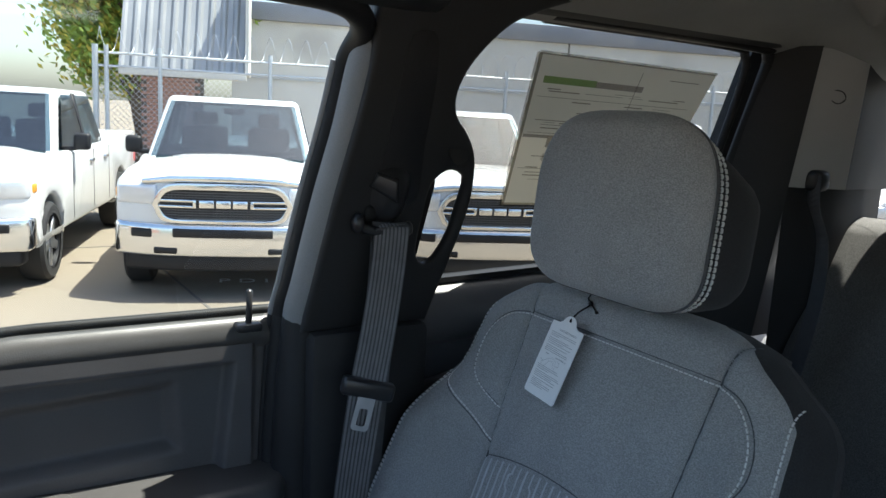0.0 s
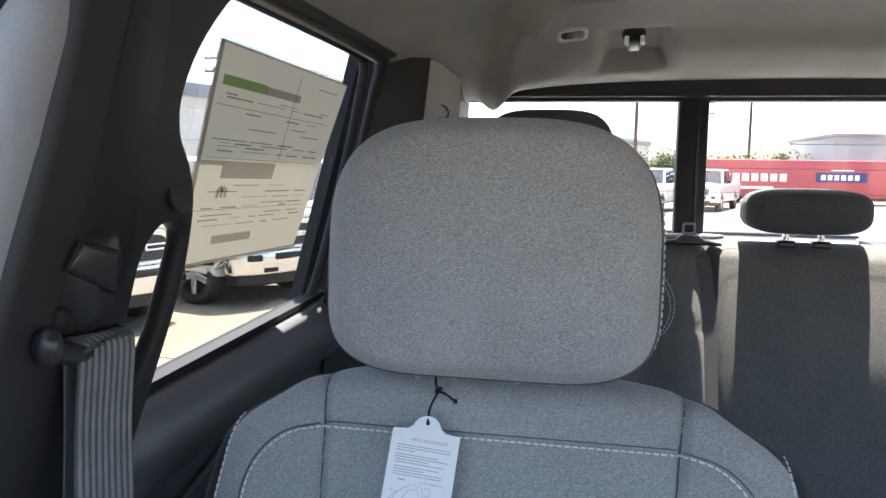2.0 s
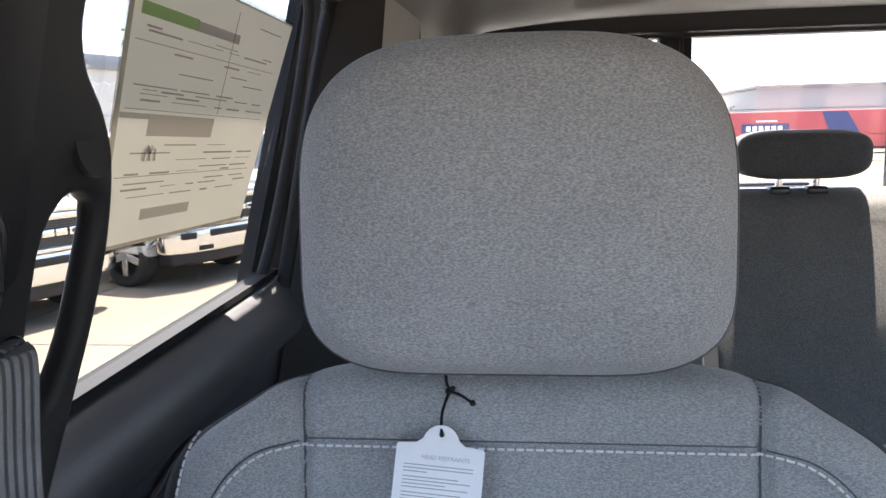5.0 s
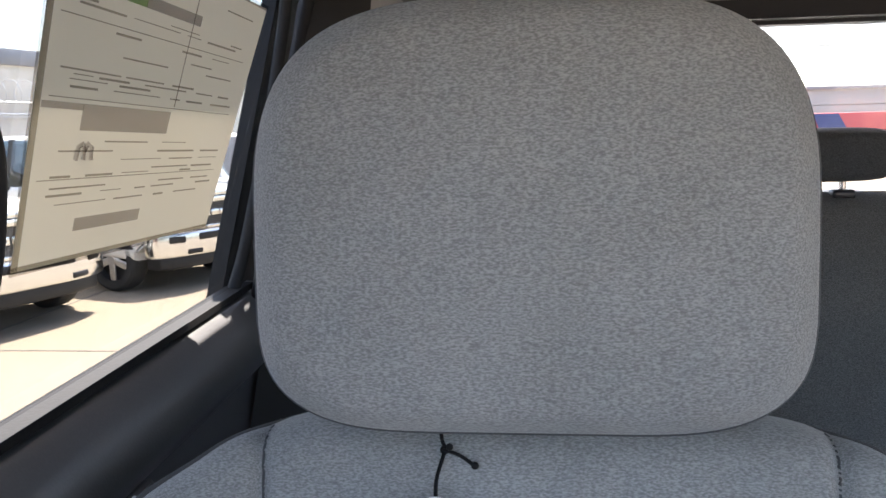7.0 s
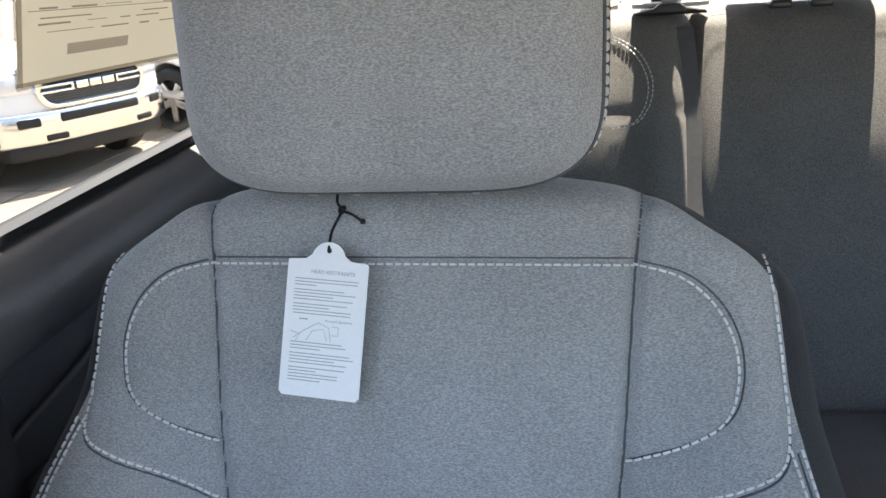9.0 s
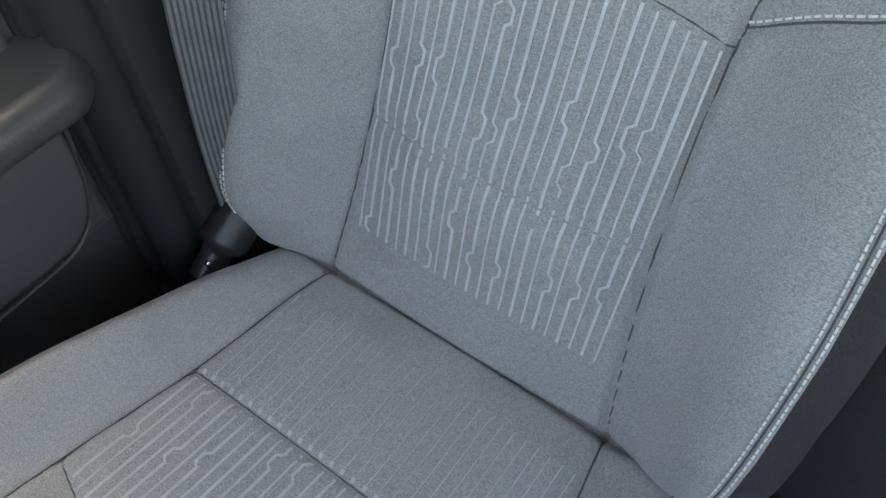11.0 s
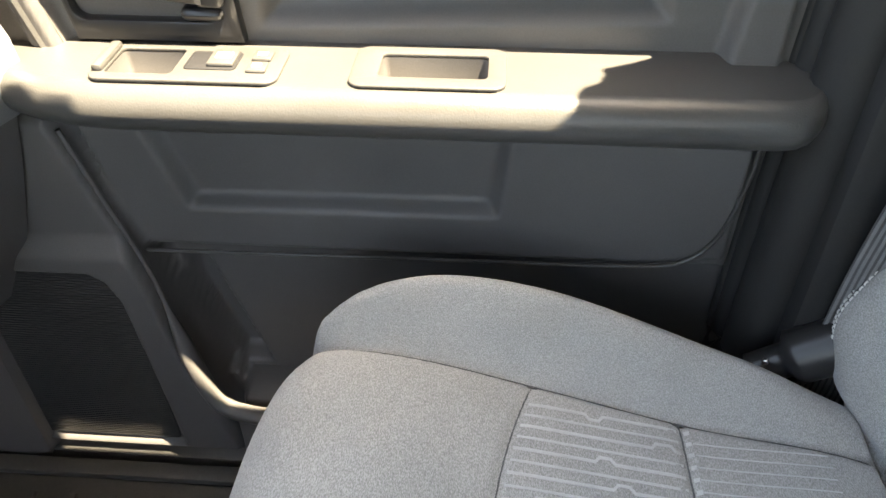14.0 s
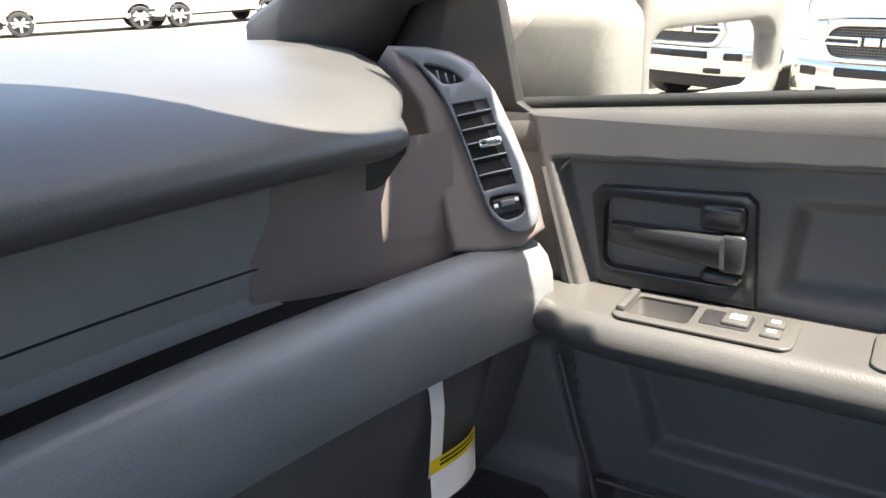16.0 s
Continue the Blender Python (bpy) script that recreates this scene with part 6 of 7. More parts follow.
def on_sheet(u, v):
    a = [quad[0][k] * (1 - u) + quad[1][k] * u for k in (0, 1)]
    b = [quad[3][k] * (1 - u) + quad[2][k] * u for k in (0, 1)]
    y, z = a[0] * (1 - v) + b[0] * v, a[1] * (1 - v) + b[1] * v
    return y, z


def print_bar(bm, u0, v0, u1, v1):
    slab(bm, [on_sheet(u0, v0), on_sheet(u1, v0), on_sheet(u1, v1), on_sheet(u0, v1)], [], "x", c - 0.0008, c - 0.0012, lean=-0.20)


SINK = ink_film("faded_ink", (0.72, 0.70, 0.67))
bm = bmesh.new()
print_bar(bm, 0.05, 0.14, 0.33, 0.185)
part("green_band", bm, ink_film("faded_green_ink", (0.62, 0.74, 0.52)), stk, "pale green band")
BAND = ink_film("faded_band_ink", (0.74, 0.72, 0.72))
for u0, v0, u1, v1 in ((0.33, 0.145, 0.60, 0.185), (0.16, 0.52, 0.55, 0.60), (0.02, 0.52, 0.16, 0.54), (0.20, 0.87, 0.50, 0.91)):
    bm = bmesh.new()
    print_bar(bm, u0, v0, u1, v1)
    part("grey_band", bm, BAND, stk, "faded grey printed band")
bm = bmesh.new()
rng = random.Random(5)
for v in (0.08, 0.215, 0.23, 0.29, 0.33, 0.36, 0.42, 0.435, 0.45, 0.47, 0.63, 0.66, 0.69, 0.72, 0.735, 0.77, 0.79, 0.82, 0.845):
    u = rng.uniform(0.06, 0.12)
    while u < 0.86:
        ln = rng.uniform(0.05, 0.22)
        if rng.random() < 0.62:
            print_bar(bm, u, v, min(u + ln, 0.92), v + rng.choice((0.003, 0.005, 0.007)))
        u += ln + rng.uniform(0.02, 0.08)
for v in (0.27, 0.505, 0.745):
    print_bar(bm, 0.04, v, 0.93, v + 0.003)
print_bar(bm, 0.56, 0.05, 0.563, 0.50)
part("print", bm, SINK, stk, "lines of small print")
bm = bmesh.new()
for pts in ([(0.16, 0.69), (0.165, 0.65), (0.18, 0.64), (0.19, 0.66), (0.19, 0.69)], [(0.19, 0.66), (0.20, 0.64), (0.215, 0.65), (0.22, 0.69)]):
    tube(bm, [((c - 0.20 * on_sheet(*p)[1]) - 0.001, *on_sheet(*p)) for p in pts], 0.002, 5)
part("emblem", bm, BAND, stk, "small printed emblem")
# fold line of the clear carrier behind it
bm = bmesh.new()
slab(bm, [on_sheet(-0.01, 0.985), on_sheet(1.01, 0.985), on_sheet(1.01, 1.01), on_sheet(-0.01, 1.01)], [], "x", c - 0.0014, c - 0.0022, lean=-0.20)
slab(bm, [on_sheet(-0.015, 0.0), on_sheet(0.012, 0.0), on_sheet(0.012, 1.0), on_sheet(-0.015, 1.0)], [], "x", c - 0.0014, c - 0.0022, lean=-0.20)
slab(bm, [on_sheet(0.0, -0.012), on_sheet(1.0, -0.012), on_sheet(1.0, 0.010), on_sheet(0.0, 0.010)], [], "x", c - 0.0014, c - 0.0022, lean=-0.20)
part("border", bm, SINK, stk, "pale border")


# ---- this truck's outside: load bed and door mirror ----
bed = thing("truck_bed", "white painted pickup load bed behind the cab", "truck bed", (0, -2.3, 0.7))
for n, a, b in (("bed_floor", (-0.95, -3.30, 0.93), (0.95, -1.22, 1.0)), ("bulkhead", (-0.95, -1.27, 1.0), (0.95, -1.21, 1.50)), ("tailgate", (-0.80, -3.36, 1.0), (0.80, -3.29, 1.545)),
                ("bed_side", (0.80, -3.36, 0.95), (1.0, -1.21, 1.52)), ("bed_side", (-1.0, -3.36, 0.95), (-0.80, -1.21, 1.52))):
    boxed(n, a, b, WHITE, bed, "white painted steel", r=0.02, seg=3)
for sx in (1, -1):
    boxed("rail_cap", (sx * 0.90 - 0.09, -3.34, 1.518), (sx * 0.90 + 0.09, -1.22, 1.534), BLACKTRIM, bed, "black rail cap", r=0.006)
boxed("tailgate_cap", (-0.80, -3.365, 1.543), (0.80, -3.285, 1.556), BLACKTRIM, bed, "black cap", r=0.005)
bd = thing("cab_body", "white painted cab body side below the window", "truck body", (0.95, 0, 0.7))
bm = slab(bmesh.new(), [(-1.18, 0.62), (1.0, 0.62), (1.0, 1.42), (-1.18, 1.47)], [], "x", 0.862, 0.95, 0.025, 3)
part("right_side", bm, WHITE, bd, smooth=50)
bm = slab(bmesh.new(), [(-1.18, 0.62), (1.0, 0.62), (1.0, 1.42), (-1.18, 1.47)], [], "x", -0.95, -0.862, 0.025, 3)
part("left_side", bm, WHITE, bd, smooth=50)

mir = thing("door_mirror", "black towing mirror with two panes outside the door", "mirror", (1.0, 0.8, 1.5))
MA = Vector((0.922, -0.387, 0))
MN = Vector((-0.387, -0.922, 0))
MM = Matrix.Translation((1.0, 0.775, 1.50)) @ Matrix((MA, Vector((0, 0, 1)), -MN)).transposed().to_4x4()
# black plastic paled for weathering and for the sun's glare on it
MGREY = material("sunlit_weathered_plastic", (0.20, 0.19, 0.178), 0.6, vary=0.2, scale=8, fine=200, bump=0.2)
bm = slab(bmesh.new(), round_rect(-0.012, -0.012, 0.275, 0.36, 0.04, 6), [round_rect(0.004, 0.008, 0.255, 0.098, 0.03, 5), round_rect(0.004, 0.122, 0.255, 0.345, 0.03, 5)], "z", -0.012, 0.02, 0.005)
bmesh.ops.transform(bm, matrix=MM, verts=bm.verts)
part("frame", bm, MGREY, mir, smooth=50)
bm = box(bmesh.new(), (-0.01, -0.01, 0.018), (0.272, 0.355, 0.10), 0.03, 4, MM)
part("shell", bm, MGREY, mir, smooth=50)
for a, b in (((0.0, 0.0, 0.006), (0.26, 0.104, 0.010)), ((0.0, 0.118, 0.006), (0.26, 0.35, 0.010))):
    part("mirror_pane", box(bmesh.new(), a, b, 0.0, 2, MM), MIRROR, mir, "mirror glass")
bm = bmesh.new()
box(bm, (0.87, 0.76, 1.495), (0.985, 0.92, 1.64), 0.03, 4)
box(bm, (0.93, 0.78, 1.51), (1.03, 0.87, 1.75), 0.03, 4)
part("arm", bm, MGREY, mir, smooth=50)

# ---- pickups in the lot ----
def pickup(label, group):
    """A white crew-cab pickup, nose along +x, its front axle over the origin."""
    t = thing("pickup_truck", label, "pickup truck", group=group)
    arch = lambda c: [(c + 0.47 * math.cos(radians(a)), 0.40 + 0.47 * math.sin(radians(a))) for a in range(0, 181, 15)]
    outline = [(0.90, 0.62), (0.93, 0.80), (0.90, 1.08), (0.82, 1.15), (0.2, 1.205), (-0.62, 1.235), (-0.75, 1.26), (-2.98, 1.28), (-3.02, 1.36), (-4.92, 1.36), (-4.96, 1.20), (-4.95, 0.62), (-4.3, 0.55), *arch(-3.75), (-3.3, 0.45), (-0.6, 0.45), *arch(0.0), (0.55, 0.50)]
    outline = [p for p in outline]
    body = part("body", slab(bmesh.new(), outline, [], "y", -0.99, 0.99, 0.05, 3), WHITE, t, "glossy white painted body", 50)
    bm = bmesh.new()
    lo = [(-0.52, 0.90), (-2.98, 0.92), (-2.98, -0.92), (-0.52, -0.90)]
    hi = [(-1.22, 0.74), (-2.76, 0.74), (-2.76, -0.74), (-1.22, -0.74)]
    v0 = [bm.verts.new((x, y, 1.22)) for x, y in lo]
    v1 = [bm.verts.new((x, y, 1.93)) for x, y in hi]
    sides = [bm.faces.new((v0[k], v0[(k + 1) % 4], v1[(k + 1) % 4], v1[k])) for k in range(4)]
    bm.faces.new(v1)
    bmesh.ops.bevel(bm, geom=[e for e in bm.edges if max(v.co.z for v in e.verts) > 1.5], offset=0.07, segments=3, affect="EDGES", profile=0.5)
    panes = [f for f in bm.faces if f.calc_area() > 0.3 and f.calc_center_median().z < 1.8]
    bmesh.ops.inset_individual(bm, faces=panes, thickness=0.035, depth=0.0)
    bmesh.ops.delete(bm, geom=panes, context="FACES")
    part("cab", bm, WHITE, t, "white cab frame", 50)
    part("dashboard", box(bmesh.new(), (-1.35, -0.80, 1.20), (-0.72, 0.80, 1.305), 0.04, 2), BLACKTRIM, t, "black dashboard", 50)
    part("cabin_floor", box(bmesh.new(), (-2.90, -0.84, 1.20), (-1.30, 0.84, 1.292)), BLACKTRIM, t, "dark cabin")
    part("headliner", box(bmesh.new(), (-2.66, -0.66, 1.86), (-1.32, 0.66, 1.90), 0.01), GREYTRIM, t, "grey headliner")
    for x in (-1.85, -2.60):
        for s in (1, -1):
            back = part("seat_back", box(bmesh.new(), (x - 0.10, s * 0.40 - 0.26, 1.25), (x + 0.06, s * 0.40 + 0.26, 1.56), 0.05, 3), BLACKTRIM, t, "dark seat back", 50)
            part("headrest", box(bmesh.new(), (x - 0.09, s * 0.40 - 0.13, 1.58), (x + 0.01, s * 0.40 + 0.13, 1.75), 0.04, 3), BLACKTRIM, back, "", 50)
    part("rear_mirror", box(bmesh.new(), (-1.24, -0.12, 1.74), (-1.21, 0.12, 1.81), 0.012, 2), BLACKTRIM, t, "", 50)

    def glass(name, pts, out):
        o = Vector(out).normalized()
        bm = bmesh.new()
        vs = [bm.verts.new(Vector(p) + o * 0.014) for p in pts]
        f = bm.faces.new(vs)
        r = bmesh.ops.extrude_face_region(bm, geom=[f])["geom"]
        bmesh.ops.translate(bm, vec=-o * 0.03, verts=[g for g in r if isinstance(g, bmesh.types.BMVert)])
        return part(name, bm, TINT_PANE, t, "tinted glass")

    P = lambda x, q, s: (x, s * (0.905 - (q - 1.22) / 0.71 * 0.165), q)
    glass("windshield", [(-0.57, 0.845, 1.265), (-0.57, -0.845, 1.265), (-1.15, -0.70, 1.86), (-1.15, 0.70, 1.86)], (0.75, 0, 0.66))
    for s in (1, -1):
        glass("front_side_window", [P(-0.78, 1.27, s), P(-1.87, 1.27, s), P(-1.87, 1.86, s), P(-1.36, 1.86, s)], (0, s, 0.28))
        glass("rear_side_window", [P(-1.95, 1.27, s), P(-2.88, 1.27, s), P(-2.70, 1.86, s), P(-1.95, 1.86, s)], (0, s, 0.28))
        part("door_post", box(bmesh.new(), (-1.97, -0.02, 0.0), (-1.85, 0.03, 0.66), 0.01, 1, Matrix.Translation((0, s * 0.892, 1.24)) @ Matrix.Rotation(s * radians(13.1), 4, "X")), BLACKTRIM, t, "black door post", 40)
        lo_, hi_ = sorted((s * 0.99, s * 1.17))
        m = part("side_mirror", box(bmesh.new(), (-1.00, lo_, 1.27), (-0.88, hi_, 1.46), 0.045, 4), BLACKTRIM, t, "black door mirror", 50)
        lo_, hi_ = sorted((s * 0.86, s * 1.03))
        part("mirror_arm", box(bmesh.new(), (-0.98, lo_, 1.26), (-0.90, hi_, 1.31), 0.015, 2), BLACKTRIM, m, "", 50)
        for x in (-1.80, -2.62):
            part("door_handle", box(bmesh.new(), (x - 0.10, s * 0.985 - 0.02, 1.08), (x + 0.10, s * 0.985 + 0.03, 1.12), 0.012, 2), CHROME, t, "bright door handle", 40)
        for x in (-0.88, -1.92, -2.86):
            part("door_gap", box(bmesh.new(), (x - 0.006, s * 0.99 - 0.004, 0.52), (x + 0.006, s * 0.99 + 0.003, 1.24)), BLACKTRIM, t)
        part("headlight", box(bmesh.new(), (0.70, s * 0.79 - 0.19, 0.90), (0.935, s * 0.79 + 0.19, 1.085), 0.03, 3), LAMP, t, "clear headlight", 50)
        for dy in (-0.085, 0.075):
            part("lamp_reflector", box(bmesh.new(), (0.915, s * 0.78 + dy - 0.055, 0.955), (0.932, s * 0.78 + dy + 0.055, 1.055), 0.02, 3), CHROME, t, "bright headlamp reflector", 50)
        part("turn_lamp", box(bmesh.new(), (0.72, s * 0.965 - 0.035, 0.95), (0.88, s * 0.965 + 0.035, 1.04), 0.015, 2), AMBER, t, "amber turn lamp", 50)
        part("fog_lamp", box(bmesh.new(), (0.95, s * 0.74 - 0.10, 0.60), (0.985, s * 0.74 + 0.10, 0.69), 0.02, 2), BLACKTRIM, t, "", 50)
        part("tow_slot", box(bmesh.new(), (0.95, s * 0.52 - 0.11, 0.455), (0.985, s * 0.52 + 0.11, 0.52), 0.02, 2), BLACKTRIM, t, "", 50)
        part("tail_lamp", box(bmesh.new(), (-4.97, s * 0.93 - 0.07, 0.88), (-4.80, s * 0.93 + 0.065, 1.24), 0.02, 2), RED, t, "red tail lamp", 50)
    def rim_line(w, h, n=9.0, k=64):
        pts = []
        for i in range(k):
            q = 2 * math.pi * i / k
            c_, s_ = math.cos(q), math.sin(q)
            y_ = w * math.copysign(abs(c_) ** (2 / n), c_)
            z_ = h * math.copysign(abs(s_) ** (2 / n), s_)
            pts.append((y_ * (1 - 0.15 * abs(z_ / h) ** 1.4), 0.915 + z_))
        return pts

    part("grille_frame", slab(bmesh.new(), rim_line(0.64, 0.172), [rim_line(0.585, 0.135)], "x", 0.90, 0.968, 0.006), CHROME, t, "chrome grille surround", 40)
    part("grille", box(bmesh.new(), (0.88, -0.57, 0.785), (0.935, 0.57, 1.045), 0.0), BLACKTRIM, t, "black mesh grille")
    bm = bmesh.new()
    for s in (1, -1):
        for z in (0.955, 0.90):
            lo_, hi_ = sorted((s * 0.25, s * 0.58))
            box(bm, (0.93, lo_, z - 0.012), (0.965, hi_, z + 0.012), 0.005)
        lo_, hi_ = sorted((s * 0.245, s * 0.275))
        box(bm, (0.93, lo_, 0.888), (0.965, hi_, 0.967), 0.005)
    for k in range(3):
        box(bm, (0.93, -0.222 + 0.152 * k, 0.890), (0.968, -0.082 + 0.152 * k, 0.968), 0.014)
    part("grille_bar", bm, CHROME, t, "chrome grille bars", 40)
    bm = bmesh.new()
    for k in range(11):
        box(bm, (0.934, -0.57, 0.792 + 0.0235 * k), (0.942, 0.57, 0.799 + 0.0235 * k))
    for k in range(-18, 19):
        box(bm, (0.934, k * 0.031 - 0.002, 0.79), (0.940, k * 0.031 + 0.002, 1.04))
    part("grille_mesh", bm, PLASTIC, t, "dark grille slats")
    for s in (1, -1):
        bm = bmesh.new()
        tube(bm, [(-0.56, s * 0.10 + 0.28, 1.285), (-0.60, s * 0.10 - 0.02, 1.30), (-0.62, s * 0.10 - 0.34, 1.325)], 0.008, 6)
        part("wiper", bm, BLACKTRIM, t, "black wiper")
    part("hood_lip", box(bmesh.new(), (0.86, -0.74, 1.09), (0.93, 0.74, 1.125), 0.012, 2), CHROME, t, "chrome hood lip", 40)
    part("bumper", box(bmesh.new(), (0.78, -1.0, 0.42), (0.975, 1.0, 0.74), 0.05, 3), CHROME, t, "chrome front bumper", 50)
    part("bumper_vent", box(bmesh.new(), (0.95, -0.46, 0.61), (0.985, 0.46, 0.70), 0.02, 2), BLACKTRIM, t, "", 50)
    part("air_dam", box(bmesh.new(), (0.60, -0.90, 0.28), (0.90, 0.90, 0.44), 0.03, 2), BLACKTRIM, t, "", 50)
    part("rear_bumper", box(bmesh.new(), (-5.10, -0.95, 0.48), (-4.92, 0.95, 0.68), 0.03, 2), CHROME, t, "", 50)
    part("underbody", box(bmesh.new(), (-4.85, -0.80, 0.38), (0.70, 0.80, 0.62), 0.02), BLACKTRIM, t)
    for x in (0.0, -3.75):
        for s in (1, -1):
            prof = [(0.28, 0.13), (0.36, 0.13), (0.395, 0.10), (0.40, 0.05), (0.40, -0.05), (0.395, -0.10), (0.36, -0.13), (0.28, -0.13)]
            rings = [[(x + r * math.cos(2 * math.pi * k / 40), s * (0.86 + d), 0.40 + r * math.sin(2 * math.pi * k / 40)) for k in range(40)] for r, d in prof]
            wheel = sheet("wheel", rings, TYRE, t, "black tyre", closed=True, smooth=40)
            rim = [[(x + r * math.cos(2 * math.pi * k / 40), s * (0.86 + d), 0.40 + r * math.sin(2 * math.pi * k / 40)) for k in range(40)] for r, d in ((0.285, 0.12), (0.265, 0.118), (0.25, 0.04), (0.08, 0.03), (0.01, 0.03))]
            sheet("rim", rim, BLACKTRIM, wheel, "dark wheel barrel", closed=True, smooth=40)
            bm = bmesh.new()
            for k in range(5):
                a = 2 * math.pi * k / 5 + 0.3
                mm = Matrix.Translation((x, s * 0.955, 0.40)) @ Matrix.Rotation(a, 4, "Y")
                box(bm, (0.03, -0.02, -0.045), (0.262, 0.012, 0.045), 0.012, 2, mm)
            bmesh.ops.create_cone(bm, cap_ends=True, segments=20, radius1=0.075, radius2=0.06, depth=0.05, matrix=Matrix.Translation((x, s * 0.955, 0.40)) @ Matrix.Rotation(math.pi / 2, 4, "X"))
            part("spokes", bm, ALLOY, wheel, "five-spoke alloy wheel", 50)
    # the nose is rounded in plan and the hood crowned
    for ob in t.children:
        if ob.name.split(".")[0] not in ("body", "grille_frame", "grille", "grille_bar", "grille_mesh", "hood_lip", "bumper", "bumper_vent", "headlight", "lamp_reflector", "turn_lamp", "fog_lamp", "tow_slot", "air_dam"):
            continue
        bm = bmesh.new()
        bm.from_mesh(ob.data)
        for y in (-0.93, -0.82, -0.68, -0.5, -0.25, 0.0, 0.25, 0.5, 0.68, 0.82, 0.93):
            bmesh.ops.bisect_plane(bm, geom=bm.verts[:] + bm.edges[:] + bm.faces[:], plane_co=(0, y, 0), plane_no=(0, 1, 0))
        for v in bm.verts:
            k = float(step((v.co.x - 0.25) / 0.7))
            top = float(step((v.co.z - 1.02) / 0.14))
            y = v.co.y
            v.co.x -= 0.24 * k * abs(y) ** 3.2
            if v.co.x > -0.70:
                v.co.z += top * (0.055 * (1 - (y / 0.99) ** 2) + 0.020 * float(step((0.62 - abs(y)) / 0.10)) - 0.03 * abs(y) ** 4)
        bm.to_mesh(ob.data)
        bm.free()
    return t


ALONG = Vector((0.336, 0.942, 0))
HEAD = 160.4
truck = pickup("white crew-cab pickup with chrome bumper parked in a row", "parked pickups")
base = Vector((7.86, -1.99, 0))
spots = [-8, -7, -6, -5, -4, -3, -2, -1, 1, 2, 3, 4]
truck.matrix_basis = pose(*base, 0, 0, HEAD)
for j in spots:
    p = base + ALONG * 2.7 * j
    copy_thing(truck, pose(p.x, p.y, 0, 0, 0, HEAD + random.uniform(-1, 1)))
for x, y, a in ((4.2, -30.0, 72), (1.4, -31.5, 72), (-1.4, -34.5, 72), (-4.2, -37.0, 72), (7.0, -28.5, 72), (9.8, -27.0, 72)):
    copy_thing(truck, pose(x, y, 0, 0, 0, a))
for x, y, a in ((15.5, 27.0, 150), (19.5, 24.5, 170), (24.0, 22.0, 165), (10.0, 30.0, 150), (4.5, 33.0, 185)):
    copy_thing(truck, pose(x, y, 0, 0, 0, a))

# ---- lot, wall, fence ----
ground = thing("ground", "sunlit beige concrete lot with oil stains", "ground", kind="structure")
bm = bmesh.new()
box(bm, (-900, -900, -0.5), (900, 900, 0.0))
part("slab", bm, CONCRETE, ground)
bm = bmesh.new()
for k in range(-12, 12):
    box(bm, (-40, k * 4.6 - 1.5, 0.0), (60, k * 4.6 - 1.47, 0.004))
    box(bm, (k * 4.6 + 1.0, -60, 0.0), (k * 4.6 + 1.03, 50, 0.004))
part("joints", bm, JOINT, ground, "dark slab joints")

wall = thing("warehouse", "pale precast concrete warehouse with a grey roof band", "building", (20, -8, 0))
wd = Vector((-0.336, -0.942, 0))
wn2 = Vector((0.942, -0.336, 0))
WMX = Matrix.Translation((19.6, -5.6, 0)) @ Matrix((wd, wn2, Vector((0, 0, 1)))).transposed().to_4x4()
part("wall", box(bmesh.new(), (0, 0, 0), (70, 8, 4.1), 0.0, 2, WMX), WALL, wall, "stained precast panels")
for k in range(12):
    part("panel_joint", box(bmesh.new(), (6 * k + 2.9, -0.012, 0), (6 * k + 2.95, 0.02, 4.1), 0.0, 2, WMX), JOINT, wall)
part("roof_band", box(bmesh.new(), (-0.1, -0.12, 3.98), (70.1, 8.1, 4.42), 0.02, 2, WMX), COPING, wall, "grey metal roof band", 40)
bm = bmesh.new()
box(bm, (0, -0.06, 2.55), (70, 0.0, 2.62), 0.0, 2, WMX)
part("ledge", bm, GALV, wall, "thin horizontal conduit")
for k, z in ((3.4, 2.7), (5.2, 2.75), (9.0, 2.6)):
    part("wall_lamp", box(bmesh.new(), (k, -0.28, z), (k + 0.35, 0.0, z + 0.22), 0.04, 2, WMX), BROWN, wall, "rusty wall lamp", 40)

aw = thing("canopy", "ribbed grey metal canopy over a brick wall", "canopy", (18, -3.5, 2.4))
bm = bmesh.new()
AM = Matrix.Translation((17.2, -2.2, 0)) @ Matrix((wd, wn2, Vector((0, 0, 1)))).transposed().to_4x4()
rows = []
for k in range(51):
    a = 0.32 + 0.05 * k
    o = 0.05 if k % 5 in (0, 1) else 0.0
    rows.append([AM @ Vector((a, 0.0 - o, 2.5)), AM @ Vector((a + 0.05, 0.9 - o, 4.9))])
sheet("ribbed_panel", rows, RIBBED, aw, "ribbed metal panel", smooth=20)
part("beam", box(bmesh.new(), (0.32, -0.05, 2.36), (2.85, 0.4, 2.52), 0.01, 2, AM), WALL, aw, "", 40)
part("return_side", box(bmesh.new(), (2.82, 0.0, 2.5), (2.89, 2.0, 5.2), 0.0, 2, AM), WALL, aw)
bw = part("brick_wall", box(bmesh.new(), (0.70, 0.30, 0.0), (1.95, 0.6, 2.4), 0.0, 2, AM), JOINT, aw, "red brick wall")
bm = bmesh.new()
box(bm, (0, 0, 0), (0.205, 0.06, 0.062), 0.004, 1)
bmesh.ops.recalc_face_normals(bm, faces=bm.faces)
brick_mesh = bpy.data.meshes.new("brick")
bm.to_mesh(brick_mesh)
bm.free()
